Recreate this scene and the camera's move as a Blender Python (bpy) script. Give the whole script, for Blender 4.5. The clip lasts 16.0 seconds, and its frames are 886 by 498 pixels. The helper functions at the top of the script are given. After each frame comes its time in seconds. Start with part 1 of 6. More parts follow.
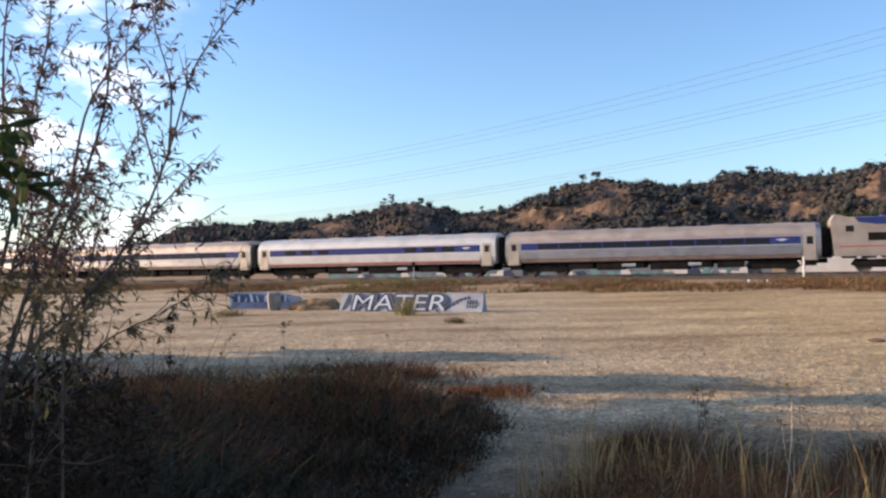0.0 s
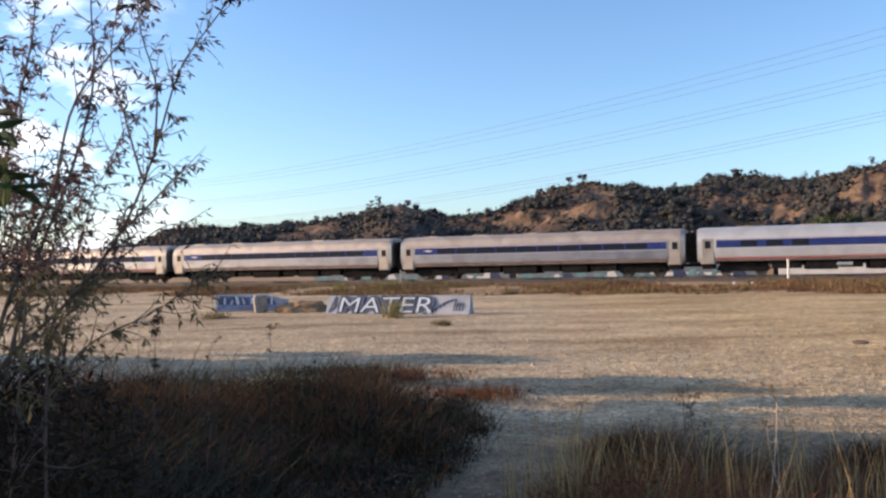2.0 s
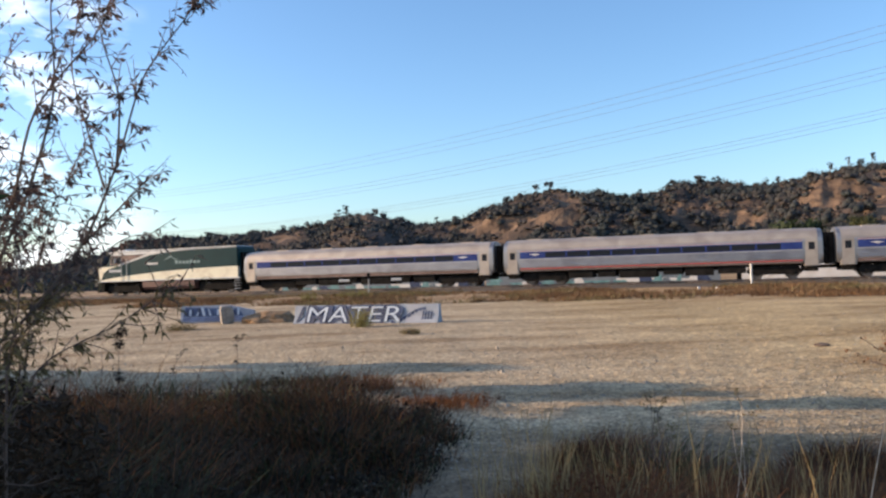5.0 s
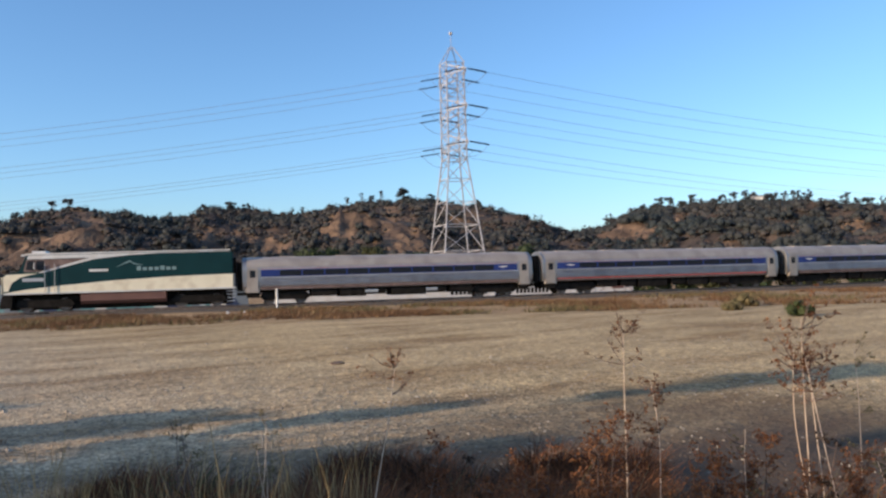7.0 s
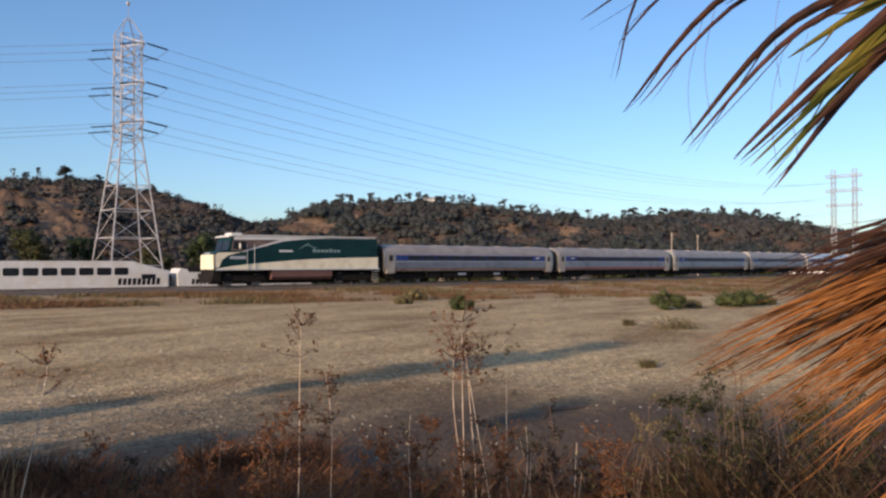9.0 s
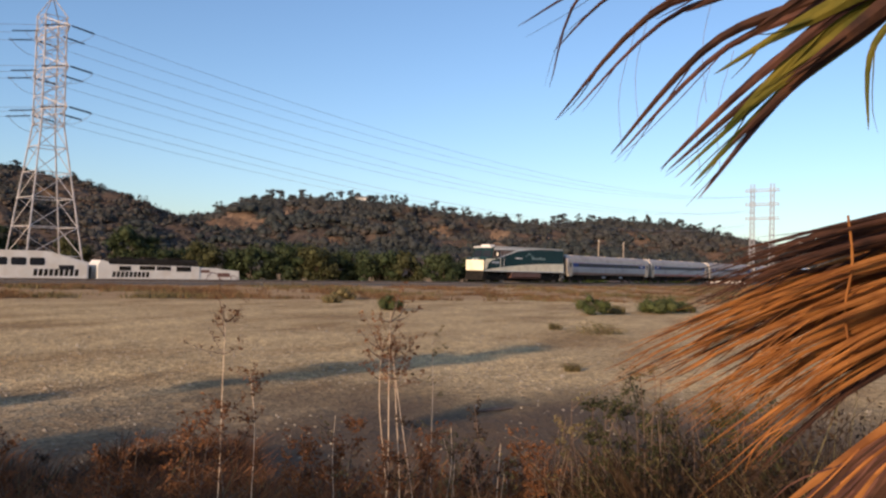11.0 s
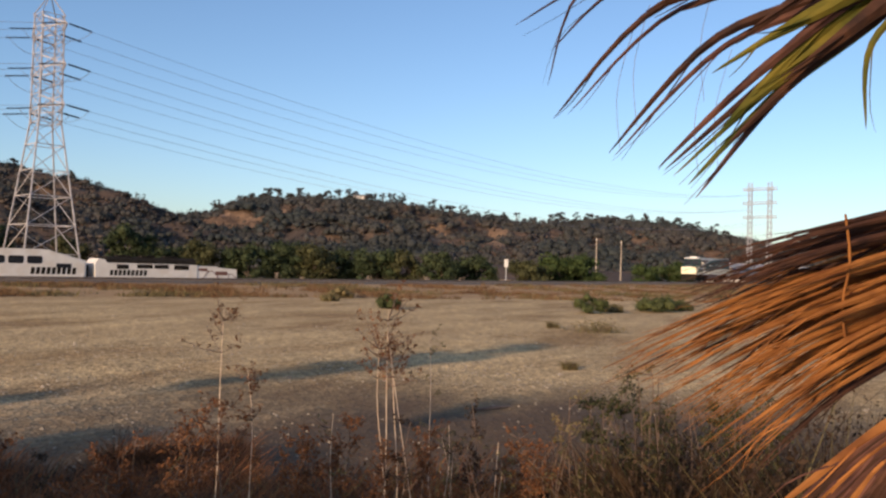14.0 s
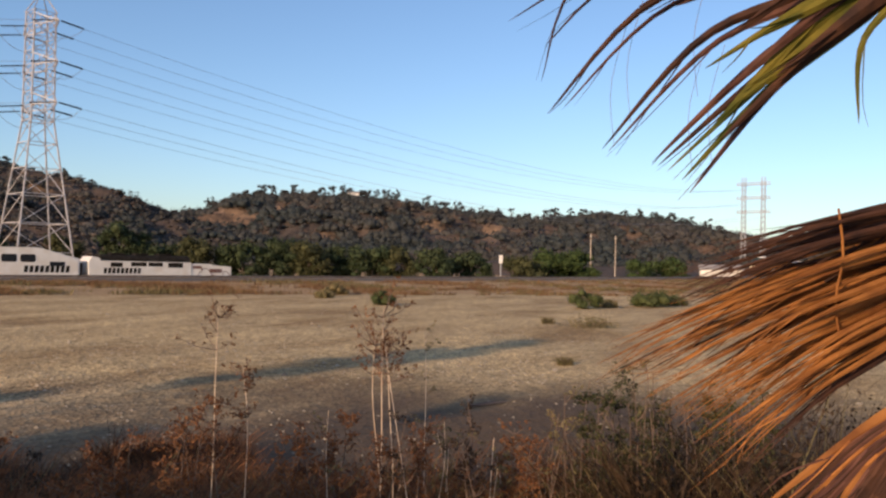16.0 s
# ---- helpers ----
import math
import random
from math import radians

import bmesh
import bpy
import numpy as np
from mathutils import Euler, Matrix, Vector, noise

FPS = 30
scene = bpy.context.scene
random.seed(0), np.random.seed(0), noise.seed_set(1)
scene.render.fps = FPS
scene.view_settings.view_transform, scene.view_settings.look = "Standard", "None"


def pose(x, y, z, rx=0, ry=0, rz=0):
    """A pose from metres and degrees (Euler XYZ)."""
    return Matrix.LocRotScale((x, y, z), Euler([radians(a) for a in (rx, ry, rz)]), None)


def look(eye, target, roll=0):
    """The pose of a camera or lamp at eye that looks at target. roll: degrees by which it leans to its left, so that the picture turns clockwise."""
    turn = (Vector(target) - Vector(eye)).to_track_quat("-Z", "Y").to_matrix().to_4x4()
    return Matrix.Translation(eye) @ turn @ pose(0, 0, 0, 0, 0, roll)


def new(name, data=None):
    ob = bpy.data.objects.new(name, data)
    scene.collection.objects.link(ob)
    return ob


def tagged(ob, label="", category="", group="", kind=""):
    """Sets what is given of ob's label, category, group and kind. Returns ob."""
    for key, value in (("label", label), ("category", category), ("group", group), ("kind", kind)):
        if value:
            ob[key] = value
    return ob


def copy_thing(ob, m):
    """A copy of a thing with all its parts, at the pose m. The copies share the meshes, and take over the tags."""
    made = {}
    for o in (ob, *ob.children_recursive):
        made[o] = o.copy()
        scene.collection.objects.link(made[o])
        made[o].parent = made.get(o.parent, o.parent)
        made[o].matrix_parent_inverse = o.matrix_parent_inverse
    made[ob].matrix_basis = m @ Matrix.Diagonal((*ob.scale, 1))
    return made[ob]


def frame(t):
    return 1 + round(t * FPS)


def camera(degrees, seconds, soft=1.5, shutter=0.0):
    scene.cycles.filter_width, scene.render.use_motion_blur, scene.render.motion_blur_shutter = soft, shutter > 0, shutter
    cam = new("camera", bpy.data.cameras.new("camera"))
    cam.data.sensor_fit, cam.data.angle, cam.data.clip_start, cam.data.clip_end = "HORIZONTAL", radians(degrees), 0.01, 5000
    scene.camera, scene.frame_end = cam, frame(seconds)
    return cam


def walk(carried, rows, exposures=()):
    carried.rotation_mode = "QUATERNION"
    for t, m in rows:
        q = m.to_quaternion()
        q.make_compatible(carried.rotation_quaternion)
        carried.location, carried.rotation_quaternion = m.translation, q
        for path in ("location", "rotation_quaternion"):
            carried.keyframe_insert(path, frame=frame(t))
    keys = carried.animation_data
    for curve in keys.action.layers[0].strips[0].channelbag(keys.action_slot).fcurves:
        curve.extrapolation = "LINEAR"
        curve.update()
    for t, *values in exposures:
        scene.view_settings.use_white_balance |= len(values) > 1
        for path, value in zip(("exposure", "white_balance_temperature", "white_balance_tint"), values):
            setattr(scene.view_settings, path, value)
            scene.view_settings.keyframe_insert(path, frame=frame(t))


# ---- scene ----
cam = camera(57.9, 16.0, soft=2.4)
EYE = (0.0, 0.0, 2.25)
# seconds, tilt, lean, heading
WAY = [(0.0, 90.7, 1.25, 0.02), (0.5, 90.78, 1.25, 0.01), (1.0, 90.96, 1.32, -0.1), (1.5, 90.95, 1.38, -0.59),
       (2.0, 90.85, 1.24, -0.92), (2.5, 90.93, 1.26, -0.7), (3.0, 91.11, 1.53, -0.47), (3.2, 90.95, 1.5, -0.15),
       (5.3, 91.5, 2.1, -5.0), (5.5, 91.55, 2.13, -9.87), (6.0, 91.5, 1.85, -17.53), (6.5, 91.92, 2.79, -26.31),
       (7.0, 92.12, 1.67, -35.95), (7.5, 91.71, 0.66, -42.16), (8.0, 91.51, 0.5, -48.45), (8.5, 90.75, 0.47, -53.61),
       (9.0, 91.23, 0.19, -58.55), (9.5, 90.93, -0.29, -62.09), (10.0, 91.15, -1.29, -63.0), (12.5, 91.41, -1.25, -63.99),
       (13.0, 91.32, -1.25, -63.97), (13.5, 91.34, -1.48, -63.76), (14.0, 91.23, -1.51, -63.69), (14.5, 91.15, -1.64, -63.55),
       (15.0, 91.11, -1.64, -63.5), (15.5, 91.06, -1.4, -63.71), (16.0, 90.97, -1.21, -64.07)]
walk(cam, [(t, pose(*EYE, a, b, c)) for t, a, b, c in WAY], exposures=[(0.0, 0.74, 5980, 13), (3.2, 0.74, 5950, 12), (5.5, 0.72, 5880, 9), (6.0, 0.76, 5950, 9), (6.5, 0.48, 5560, 8), (7.0, 0.46, 5540, 8), (7.5, 0.31, 5540, 8), (8.0, 0.16, 5440, 10), (9.0, 0.22, 5780, 12), (9.5, 0.22, 5880, 12), (10.0, 0.3, 6300, 15), (12.5, 0.22, 6300, 14), (16.0, 0.27, 6380, 15)])

# ---- light ----
SUN_EL, SUN_AZ = 15.0, 82.0      # degrees; bearing counted to the left of straight ahead
world = bpy.data.worlds.new("sky")
scene.world = world
world.use_nodes = True
wn, wl = world.node_tree.nodes, world.node_tree.links
wn.clear()
w_out, w_bg = wn.new("ShaderNodeOutputWorld"), wn.new("ShaderNodeBackground")
w_sky = wn.new("ShaderNodeTexSky")
w_sky.sky_type, w_sky.sun_disc = "NISHITA", False
w_sky.sun_elevation, w_sky.sun_rotation = radians(SUN_EL), radians(-SUN_AZ)
w_sky.air_density, w_sky.dust_density, w_sky.ozone_density = 1.0, 0.8, 3.0
# thin broken cloud low in the sunward quarter of the sky
w_co, w_sep = wn.new("ShaderNodeTexCoord"), wn.new("ShaderNodeSeparateXYZ")
w_map = wn.new("ShaderNodeMapping")
w_map.inputs["Scale"].default_value = (5.0, 5.0, 13.0)
w_cl = wn.new("ShaderNodeTexNoise")
w_cl.inputs["Scale"].default_value, w_cl.inputs["Detail"].default_value = 2.0, 7.0
w_r = wn.new("ShaderNodeMapRange")
w_r.inputs["From Min"].default_value, w_r.inputs["From Max"].default_value = 0.485, 0.67
w_x = wn.new("ShaderNodeMapRange")
w_x.inputs["From Min"].default_value, w_x.inputs["From Max"].default_value = -0.27, -0.42
w_m = wn.new("ShaderNodeMath")
w_m.operation = "MULTIPLY"
w_mix = wn.new("ShaderNodeMix")
w_mix.data_type = "RGBA"
w_mix.inputs["B"].default_value = (8.0, 7.8, 7.6, 1)
wl.new(w_co.outputs["Generated"], w_map.inputs["Vector"])
wl.new(w_map.outputs["Vector"], w_cl.inputs["Vector"])
wl.new(w_co.outputs["Generated"], w_sep.inputs[0])
wl.new(w_sep.outputs["X"], w_x.inputs["Value"])
wl.new(w_cl.outputs["Fac"], w_r.inputs["Value"])
wl.new(w_r.outputs["Result"], w_m.inputs[0])
wl.new(w_x.outputs["Result"], w_m.inputs[1])
wl.new(w_m.outputs["Value"], w_mix.inputs["Factor"])
wl.new(w_sky.outputs["Color"], w_mix.inputs["A"])
wl.new(w_mix.outputs["Result"], w_bg.inputs["Color"])
w_bg.inputs["Strength"].default_value = 0.15
wl.new(w_bg.outputs["Background"], w_out.inputs["Surface"])
sun = new("sun", bpy.data.lights.new("sun", "SUN"))
sun.data.energy, sun.data.angle, sun.data.color = 5.0, radians(0.6), (1.0, 0.70, 0.42)
a, e = radians(SUN_AZ), radians(SUN_EL)
sun.matrix_basis = look((-60 * math.sin(a) * math.cos(e), 60 * math.cos(a) * math.cos(e), 60 * math.sin(e)), (0, 0, 0))


# ---- materials ----
def mat(name, c1, c2, scale=3.0, rough=0.8, bump=0.0, metal=0.0, c3=None, scale3=0.3, fine=40.0, spec=0.5, island=0.0, sheen=0.0):
    """Two colours mixed by a noise, an optional third in broad stains, fine grain as relief; island: brightness spread from piece to piece."""
    m = bpy.data.materials.new(name)
    m.use_nodes = True
    n, l = m.node_tree.nodes, m.node_tree.links
    b = n["Principled BSDF"]
    co = n.new("ShaderNodeTexCoord")
    t = n.new("ShaderNodeTexNoise")
    t.inputs["Scale"].default_value, t.inputs["Detail"].default_value = scale, 6.0
    l.new(co.outputs["Object"], t.inputs["Vector"])
    r = n.new("ShaderNodeMapRange")
    r.inputs["From Min"].default_value, r.inputs["From Max"].default_value = 0.35, 0.65
    l.new(t.outputs["Fac"], r.inputs["Value"])
    mx = n.new("ShaderNodeMix")
    mx.data_type = "RGBA"
    mx.inputs["A"].default_value, mx.inputs["B"].default_value = (*c1, 1), (*c2, 1)
    l.new(r.outputs["Result"], mx.inputs["Factor"])
    out = mx.outputs["Result"]
    if c3:
        t3 = n.new("ShaderNodeTexNoise")
        t3.inputs["Scale"].default_value, t3.inputs["Detail"].default_value = scale3, 5.0
        l.new(co.outputs["Object"], t3.inputs["Vector"])
        r3 = n.new("ShaderNodeMapRange")
        r3.inputs["From Min"].default_value, r3.inputs["From Max"].default_value = 0.48, 0.62
        l.new(t3.outputs["Fac"], r3.inputs["Value"])
        m3 = n.new("ShaderNodeMix")
        m3.data_type = "RGBA"
        m3.inputs["B"].default_value = (*c3, 1)
        l.new(out, m3.inputs["A"])
        l.new(r3.outputs["Result"], m3.inputs["Factor"])
        out = m3.outputs["Result"]
    if island:
        g = n.new("ShaderNodeNewGeometry")
        ri = n.new("ShaderNodeMapRange")
        ri.inputs["To Min"].default_value, ri.inputs["To Max"].default_value = 1 - island, 1 + island
        l.new(g.outputs["Random Per Island"], ri.inputs["Value"])
        hs = n.new("ShaderNodeHueSaturation")
        l.new(ri.outputs["Result"], hs.inputs["Value"])
        l.new(out, hs.inputs["Color"])
        out = hs.outputs["Color"]
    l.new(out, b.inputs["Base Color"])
    b.inputs["Roughness"].default_value, b.inputs["Metallic"].default_value = rough, metal
    b.inputs["Specular IOR Level"].default_value = spec
    if bump:
        f = n.new("ShaderNodeTexNoise")
        f.inputs["Scale"].default_value, f.inputs["Detail"].default_value = fine, 4.0
        l.new(co.outputs["Object"], f.inputs["Vector"])
        bp = n.new("ShaderNodeBump")
        bp.inputs["Strength"].default_value, bp.inputs["Distance"].default_value = bump, 0.5 / fine
        l.new(f.outputs["Fac"], bp.inputs["Height"])
        l.new(bp.outputs["Normal"], b.inputs["Normal"])
    return m


def leafy(name, c1, c2, scale=1.5, island=0.35, through_light=0.35):
    """Thin leaves and blades: matt, letting some light through."""
    m = mat(name, c1, c2, scale, 0.75, island=island, spec=0.25)
    n, l = m.node_tree.nodes, m.node_tree.links
    b = n["Principled BSDF"]
    col = b.inputs["Base Color"].links[0].from_socket
    tr, mx = n.new("ShaderNodeBsdfTranslucent"), n.new("ShaderNodeMixShader")
    l.new(col, tr.inputs["Color"])
    mx.inputs["Fac"].default_value = through_light
    l.new(b.outputs[0], mx.inputs[1])
    l.new(tr.outputs[0], mx.inputs[2])
    l.new(mx.outputs[0], n["Material Output"].inputs["Surface"])
    return m




def gravel():
    """Dusty gravel: drifts of pale and brown grit drawn out along the lot, pebbles of mixed tone, rough relief."""
    m = mat("gravel", (0.27, 0.212, 0.138), (0.48, 0.39, 0.268), 22.0, 0.95, spec=0.15)
    n, l = m.node_tree.nodes, m.node_tree.links
    b = n["Principled BSDF"]
    base = b.inputs["Base Color"].links[0].from_socket
    co = n.new("ShaderNodeTexCoord")
    mp = n.new("ShaderNodeMapping")
    mp.inputs["Rotation"].default_value = (0, 0, 0.3)
    mp.inputs["Scale"].default_value = (0.13, 0.34, 1.0)
    l.new(co.outputs["Object"], mp.inputs["Vector"])
    drift = n.new("ShaderNodeTexNoise")
    drift.inputs["Scale"].default_value, drift.inputs["Detail"].default_value = 1.0, 9.0
    drift.inputs["Roughness"].default_value = 0.62
    l.new(mp.outputs["Vector"], drift.inputs["Vector"])
    ramp = n.new("ShaderNodeValToRGB")
    for p, c in ((0.36, (0.66, 0.56, 0.46, 1)), (0.5, (1.0, 0.95, 0.88, 1)), (0.64, (1.24, 1.18, 1.1, 1))):
        e = ramp.color_ramp.elements[0] if p == 0.36 else ramp.color_ramp.elements.new(p)
        e.position, e.color = p, c
    ramp.color_ramp.elements.remove(ramp.color_ramp.elements[-1])
    l.new(drift.outputs["Fac"], ramp.inputs["Fac"])
    peb = n.new("ShaderNodeTexVoronoi")
    peb.inputs["Scale"].default_value = 19.0
    l.new(co.outputs["Object"], peb.inputs["Vector"])
    tone = n.new("ShaderNodeMapRange")
    tone.inputs["To Min"].default_value, tone.inputs["To Max"].default_value = 0.5, 1.5
    l.new(peb.outputs["Color"], tone.inputs["Value"])
    cob = n.new("ShaderNodeTexVoronoi")
    cob.inputs["Scale"].default_value = 5.5
    l.new(co.outputs["Object"], cob.inputs["Vector"])
    big = n.new("ShaderNodeMapRange")
    big.inputs["To Min"].default_value, big.inputs["To Max"].default_value = 0.72, 1.28
    l.new(cob.outputs["Color"], big.inputs["Value"])
    both = n.new("ShaderNodeMath")
    both.operation = "MULTIPLY"
    l.new(tone.outputs["Result"], both.inputs[0])
    l.new(big.outputs["Result"], both.inputs[1])
    # towards the right the lot turns from pale gravel to brown earth
    sep, side = n.new("ShaderNodeSeparateXYZ"), n.new("ShaderNodeMapRange")
    l.new(co.outputs["Object"], sep.inputs["Vector"])
    side.inputs["From Min"].default_value, side.inputs["From Max"].default_value = 2.5, 11.0
    side.inputs["To Min"].default_value, side.inputs["To Max"].default_value = 0.0, 1.0
    l.new(sep.outputs["X"], side.inputs["Value"])
    warm = n.new("ShaderNodeMix")
    warm.data_type = "RGBA"
    warm.inputs["A"].default_value, warm.inputs["B"].default_value = (1, 1, 1, 1), (1.06, 1.0, 0.82, 1)
    l.new(side.outputs["Result"], warm.inputs["Factor"])
    m1, m2, m4 = n.new("ShaderNodeMix"), n.new("ShaderNodeMix"), n.new("ShaderNodeMix")
    for q in (m1, m2, m4):
        q.data_type, q.blend_type = "RGBA", "MULTIPLY"
        q.inputs["Factor"].default_value = 1.0
    l.new(base, m1.inputs["A"])
    l.new(ramp.outputs["Color"], m1.inputs["B"])
    l.new(m1.outputs["Result"], m2.inputs["A"])
    l.new(both.outputs["Value"], m2.inputs["B"])
    l.new(m2.outputs["Result"], m4.inputs["A"])
    l.new(warm.outputs["Result"], m4.inputs["B"])
    # a belt of ochre soil between the lot and the railway
    along, off = n.new("ShaderNodeVectorMath"), n.new("ShaderNodeVectorMath")
    along.operation = off.operation = "DOT_PRODUCT"
    along.inputs[1].default_value, off.inputs[1].default_value = (math.sin(1.191), -math.cos(1.191), 0), (math.cos(1.191), math.sin(1.191), 0)
    l.new(co.outputs["Object"], along.inputs[0])
    l.new(co.outputs["Object"], off.inputs[0])
    low = n.new("ShaderNodeMath")
    low.operation = "MULTIPLY_ADD"
    low.inputs[1].default_value = 0.16
    l.new(along.outputs["Value"], low.inputs[0])
    l.new(off.outputs["Value"], low.inputs[2])
    ragged = n.new("ShaderNodeMath")
    ragged.operation = "MULTIPLY_ADD"
    ragged.inputs[1].default_value = 9.0
    l.new(drift.outputs["Fac"], ragged.inputs[0])
    l.new(low.outputs["Value"], ragged.inputs[2])
    belt = n.new("ShaderNodeMapRange")
    belt.inputs["From Min"].default_value, belt.inputs["From Max"].default_value = 50.5, 54.5
    l.new(ragged.outputs["Value"], belt.inputs["Value"])
    ochre = n.new("ShaderNodeMix")
    ochre.data_type = "RGBA"
    ochre.inputs["B"].default_value = (0.27, 0.165, 0.085, 1)
    half = n.new("ShaderNodeMath")
    half.operation = "MULTIPLY"
    half.inputs[1].default_value = 0.62
    l.new(belt.outputs["Result"], half.inputs[0])
    l.new(half.outputs["Value"], ochre.inputs["Factor"])
    l.new(m4.outputs["Result"], ochre.inputs["A"])
    # the bank near the road is trodden soil, not gravel, coloured darker for shade
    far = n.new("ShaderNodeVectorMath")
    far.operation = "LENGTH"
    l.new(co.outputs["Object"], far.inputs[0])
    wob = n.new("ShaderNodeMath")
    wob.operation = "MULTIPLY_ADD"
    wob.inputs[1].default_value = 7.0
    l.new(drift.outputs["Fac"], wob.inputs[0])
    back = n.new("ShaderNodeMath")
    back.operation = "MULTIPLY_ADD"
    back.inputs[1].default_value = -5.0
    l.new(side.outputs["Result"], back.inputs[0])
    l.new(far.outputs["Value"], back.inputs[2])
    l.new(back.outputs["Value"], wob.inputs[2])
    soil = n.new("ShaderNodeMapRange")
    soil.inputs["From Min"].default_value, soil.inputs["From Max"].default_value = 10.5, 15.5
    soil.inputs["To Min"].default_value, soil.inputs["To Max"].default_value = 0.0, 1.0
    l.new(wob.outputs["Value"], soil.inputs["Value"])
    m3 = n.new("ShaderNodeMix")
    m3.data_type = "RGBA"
    shaded_dirt = n.new("ShaderNodeMix")
    shaded_dirt.data_type = "RGBA"
    # brown earth darkened to stand in for the missing shade of the brush
    shaded_dirt.inputs["A"].default_value, shaded_dirt.inputs["B"].default_value = (0.04, 0.028, 0.018, 1), (0.105, 0.072, 0.046, 1)
    l.new(tone.outputs["Result"], shaded_dirt.inputs["Factor"])
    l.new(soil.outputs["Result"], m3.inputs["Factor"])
    l.new(shaded_dirt.outputs["Result"], m3.inputs["A"])
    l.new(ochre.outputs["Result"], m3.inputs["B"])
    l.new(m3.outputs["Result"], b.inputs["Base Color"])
    bp = n.new("ShaderNodeBump")
    bp.inputs["Strength"].default_value, bp.inputs["Distance"].default_value = 0.6, 0.022
    l.new(peb.outputs["Distance"], bp.inputs["Height"])
    bq = n.new("ShaderNodeBump")
    bq.inputs["Strength"].default_value, bq.inputs["Distance"].default_value = 0.45, 0.045
    l.new(cob.outputs["Distance"], bq.inputs["Height"])
    l.new(bq.outputs["Normal"], bp.inputs["Normal"])
    l.new(bp.outputs["Normal"], b.inputs["Normal"])
    return m


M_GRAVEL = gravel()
M_BALLAST = mat("ballast", (0.075, 0.062, 0.053), (0.14, 0.115, 0.095), 6.0, 0.95, 1.0, fine=9.0, spec=0.2)
M_HILL = mat("dry_hillside", (0.05, 0.042, 0.038), (0.092, 0.067, 0.052), 0.08, 0.95, 0.8, c3=(0.12, 0.08, 0.056), scale3=0.025, fine=0.22, spec=0.1)
M_BARE = mat("bare_ochre_earth", (0.115, 0.077, 0.053), (0.215, 0.142, 0.092), 0.09, 0.95, 1.0, c3=(0.09, 0.062, 0.045), scale3=0.05, fine=0.16, spec=0.1)
M_STEEL = mat("galvanised_steel", (0.40, 0.38, 0.38), (0.50, 0.47, 0.46), 1.0, 0.55, metal=0.25)
# duller grey, for the far tower and the signal post
M_DULLSTEEL = mat("dull_grey_steel", (0.3, 0.3, 0.32), (0.38, 0.38, 0.4), 1.0, 0.7, metal=0.2)
M_RAIL = mat("rail_steel", (0.16, 0.12, 0.10), (0.25, 0.2, 0.17), 3.0, 0.5, metal=0.6)
M_TIE = mat("sleeper_timber", (0.09, 0.07, 0.055), (0.16, 0.13, 0.1), 5.0, 0.9, 0.4)
M_WIRE = mat("cable_aluminium", (0.17, 0.17, 0.19), (0.23, 0.23, 0.25), 1.0, 0.5, metal=0.3)
M_SILVER = mat("stainless_car_body", (0.35, 0.335, 0.325), (0.40, 0.38, 0.37), 0.7, 0.46, 0.1, metal=0.92, c3=(0.29, 0.275, 0.27), scale3=0.5, fine=20)
M_SILVER2 = mat("car_roof_metal", (0.42, 0.35, 0.29), (0.47, 0.40, 0.335), 0.8, 0.55, 0.1, metal=0.55, c3=(0.36, 0.30, 0.25), scale3=0.6)
M_SKIRT = mat("road_grimed_sill", (0.13, 0.085, 0.072), (0.21, 0.145, 0.125), 1.2, 0.7, metal=0.3)
M_TEAL = mat("teal_spray_paint", (0.09, 0.19, 0.2), (0.17, 0.31, 0.31), 2.0, 0.7)
M_BLUE = mat("blue_stripe_paint", (0.022, 0.036, 0.15), (0.03, 0.05, 0.19), 1.0, 0.5, spec=0.2)
M_RED = mat("red_stripe_paint", (0.45, 0.05, 0.05), (0.5, 0.07, 0.06), 1.0, 0.45)
M_WHITE = mat("white_paint", (0.58, 0.56, 0.53), (0.66, 0.64, 0.61), 0.8, 0.45, c3=(0.58, 0.54, 0.49), scale3=0.7)
M_CREAM = mat("cream_paint", (0.74, 0.66, 0.48), (0.80, 0.72, 0.54), 0.8, 0.45, c3=(0.66, 0.57, 0.41), scale3=0.9)
M_GREEN = mat("dark_green_paint", (0.004, 0.026, 0.029), (0.006, 0.034, 0.037), 0.7, 0.42, spec=0.2)
M_BROWN = mat("brown_paint", (0.13, 0.062, 0.05), (0.16, 0.08, 0.062), 0.8, 0.6)
M_BLACK = mat("grimy_black_steel", (0.010, 0.009, 0.008), (0.022, 0.019, 0.017), 2.0, 0.95, 0.2, spec=0.1)
M_DARKWIN = mat("tinted_window_glass", (0.010, 0.011, 0.016), (0.018, 0.02, 0.026), 1.0, 0.3, spec=0.2)
M_CONC = mat("barrier_concrete", (0.23, 0.255, 0.30), (0.33, 0.355, 0.40), 2.0, 0.85, 0.3, c3=(0.31, 0.32, 0.36), scale3=1.5)
M_CHUNK = mat("rough_broken_concrete", (0.2, 0.17, 0.145), (0.32, 0.28, 0.24), 4.0, 0.95, 0.8)
M_INK = mat("dark_spray_paint", (0.02, 0.03, 0.07), (0.04, 0.06, 0.13), 3.0, 0.7)
M_INKBLUE = mat("blue_spray_paint", (0.04, 0.06, 0.13), (0.085, 0.125, 0.23), 3.0, 0.7)
M_OLD = mat("dull_blue_grey_paint", (0.12, 0.145, 0.17), (0.16, 0.185, 0.21), 0.8, 0.6)
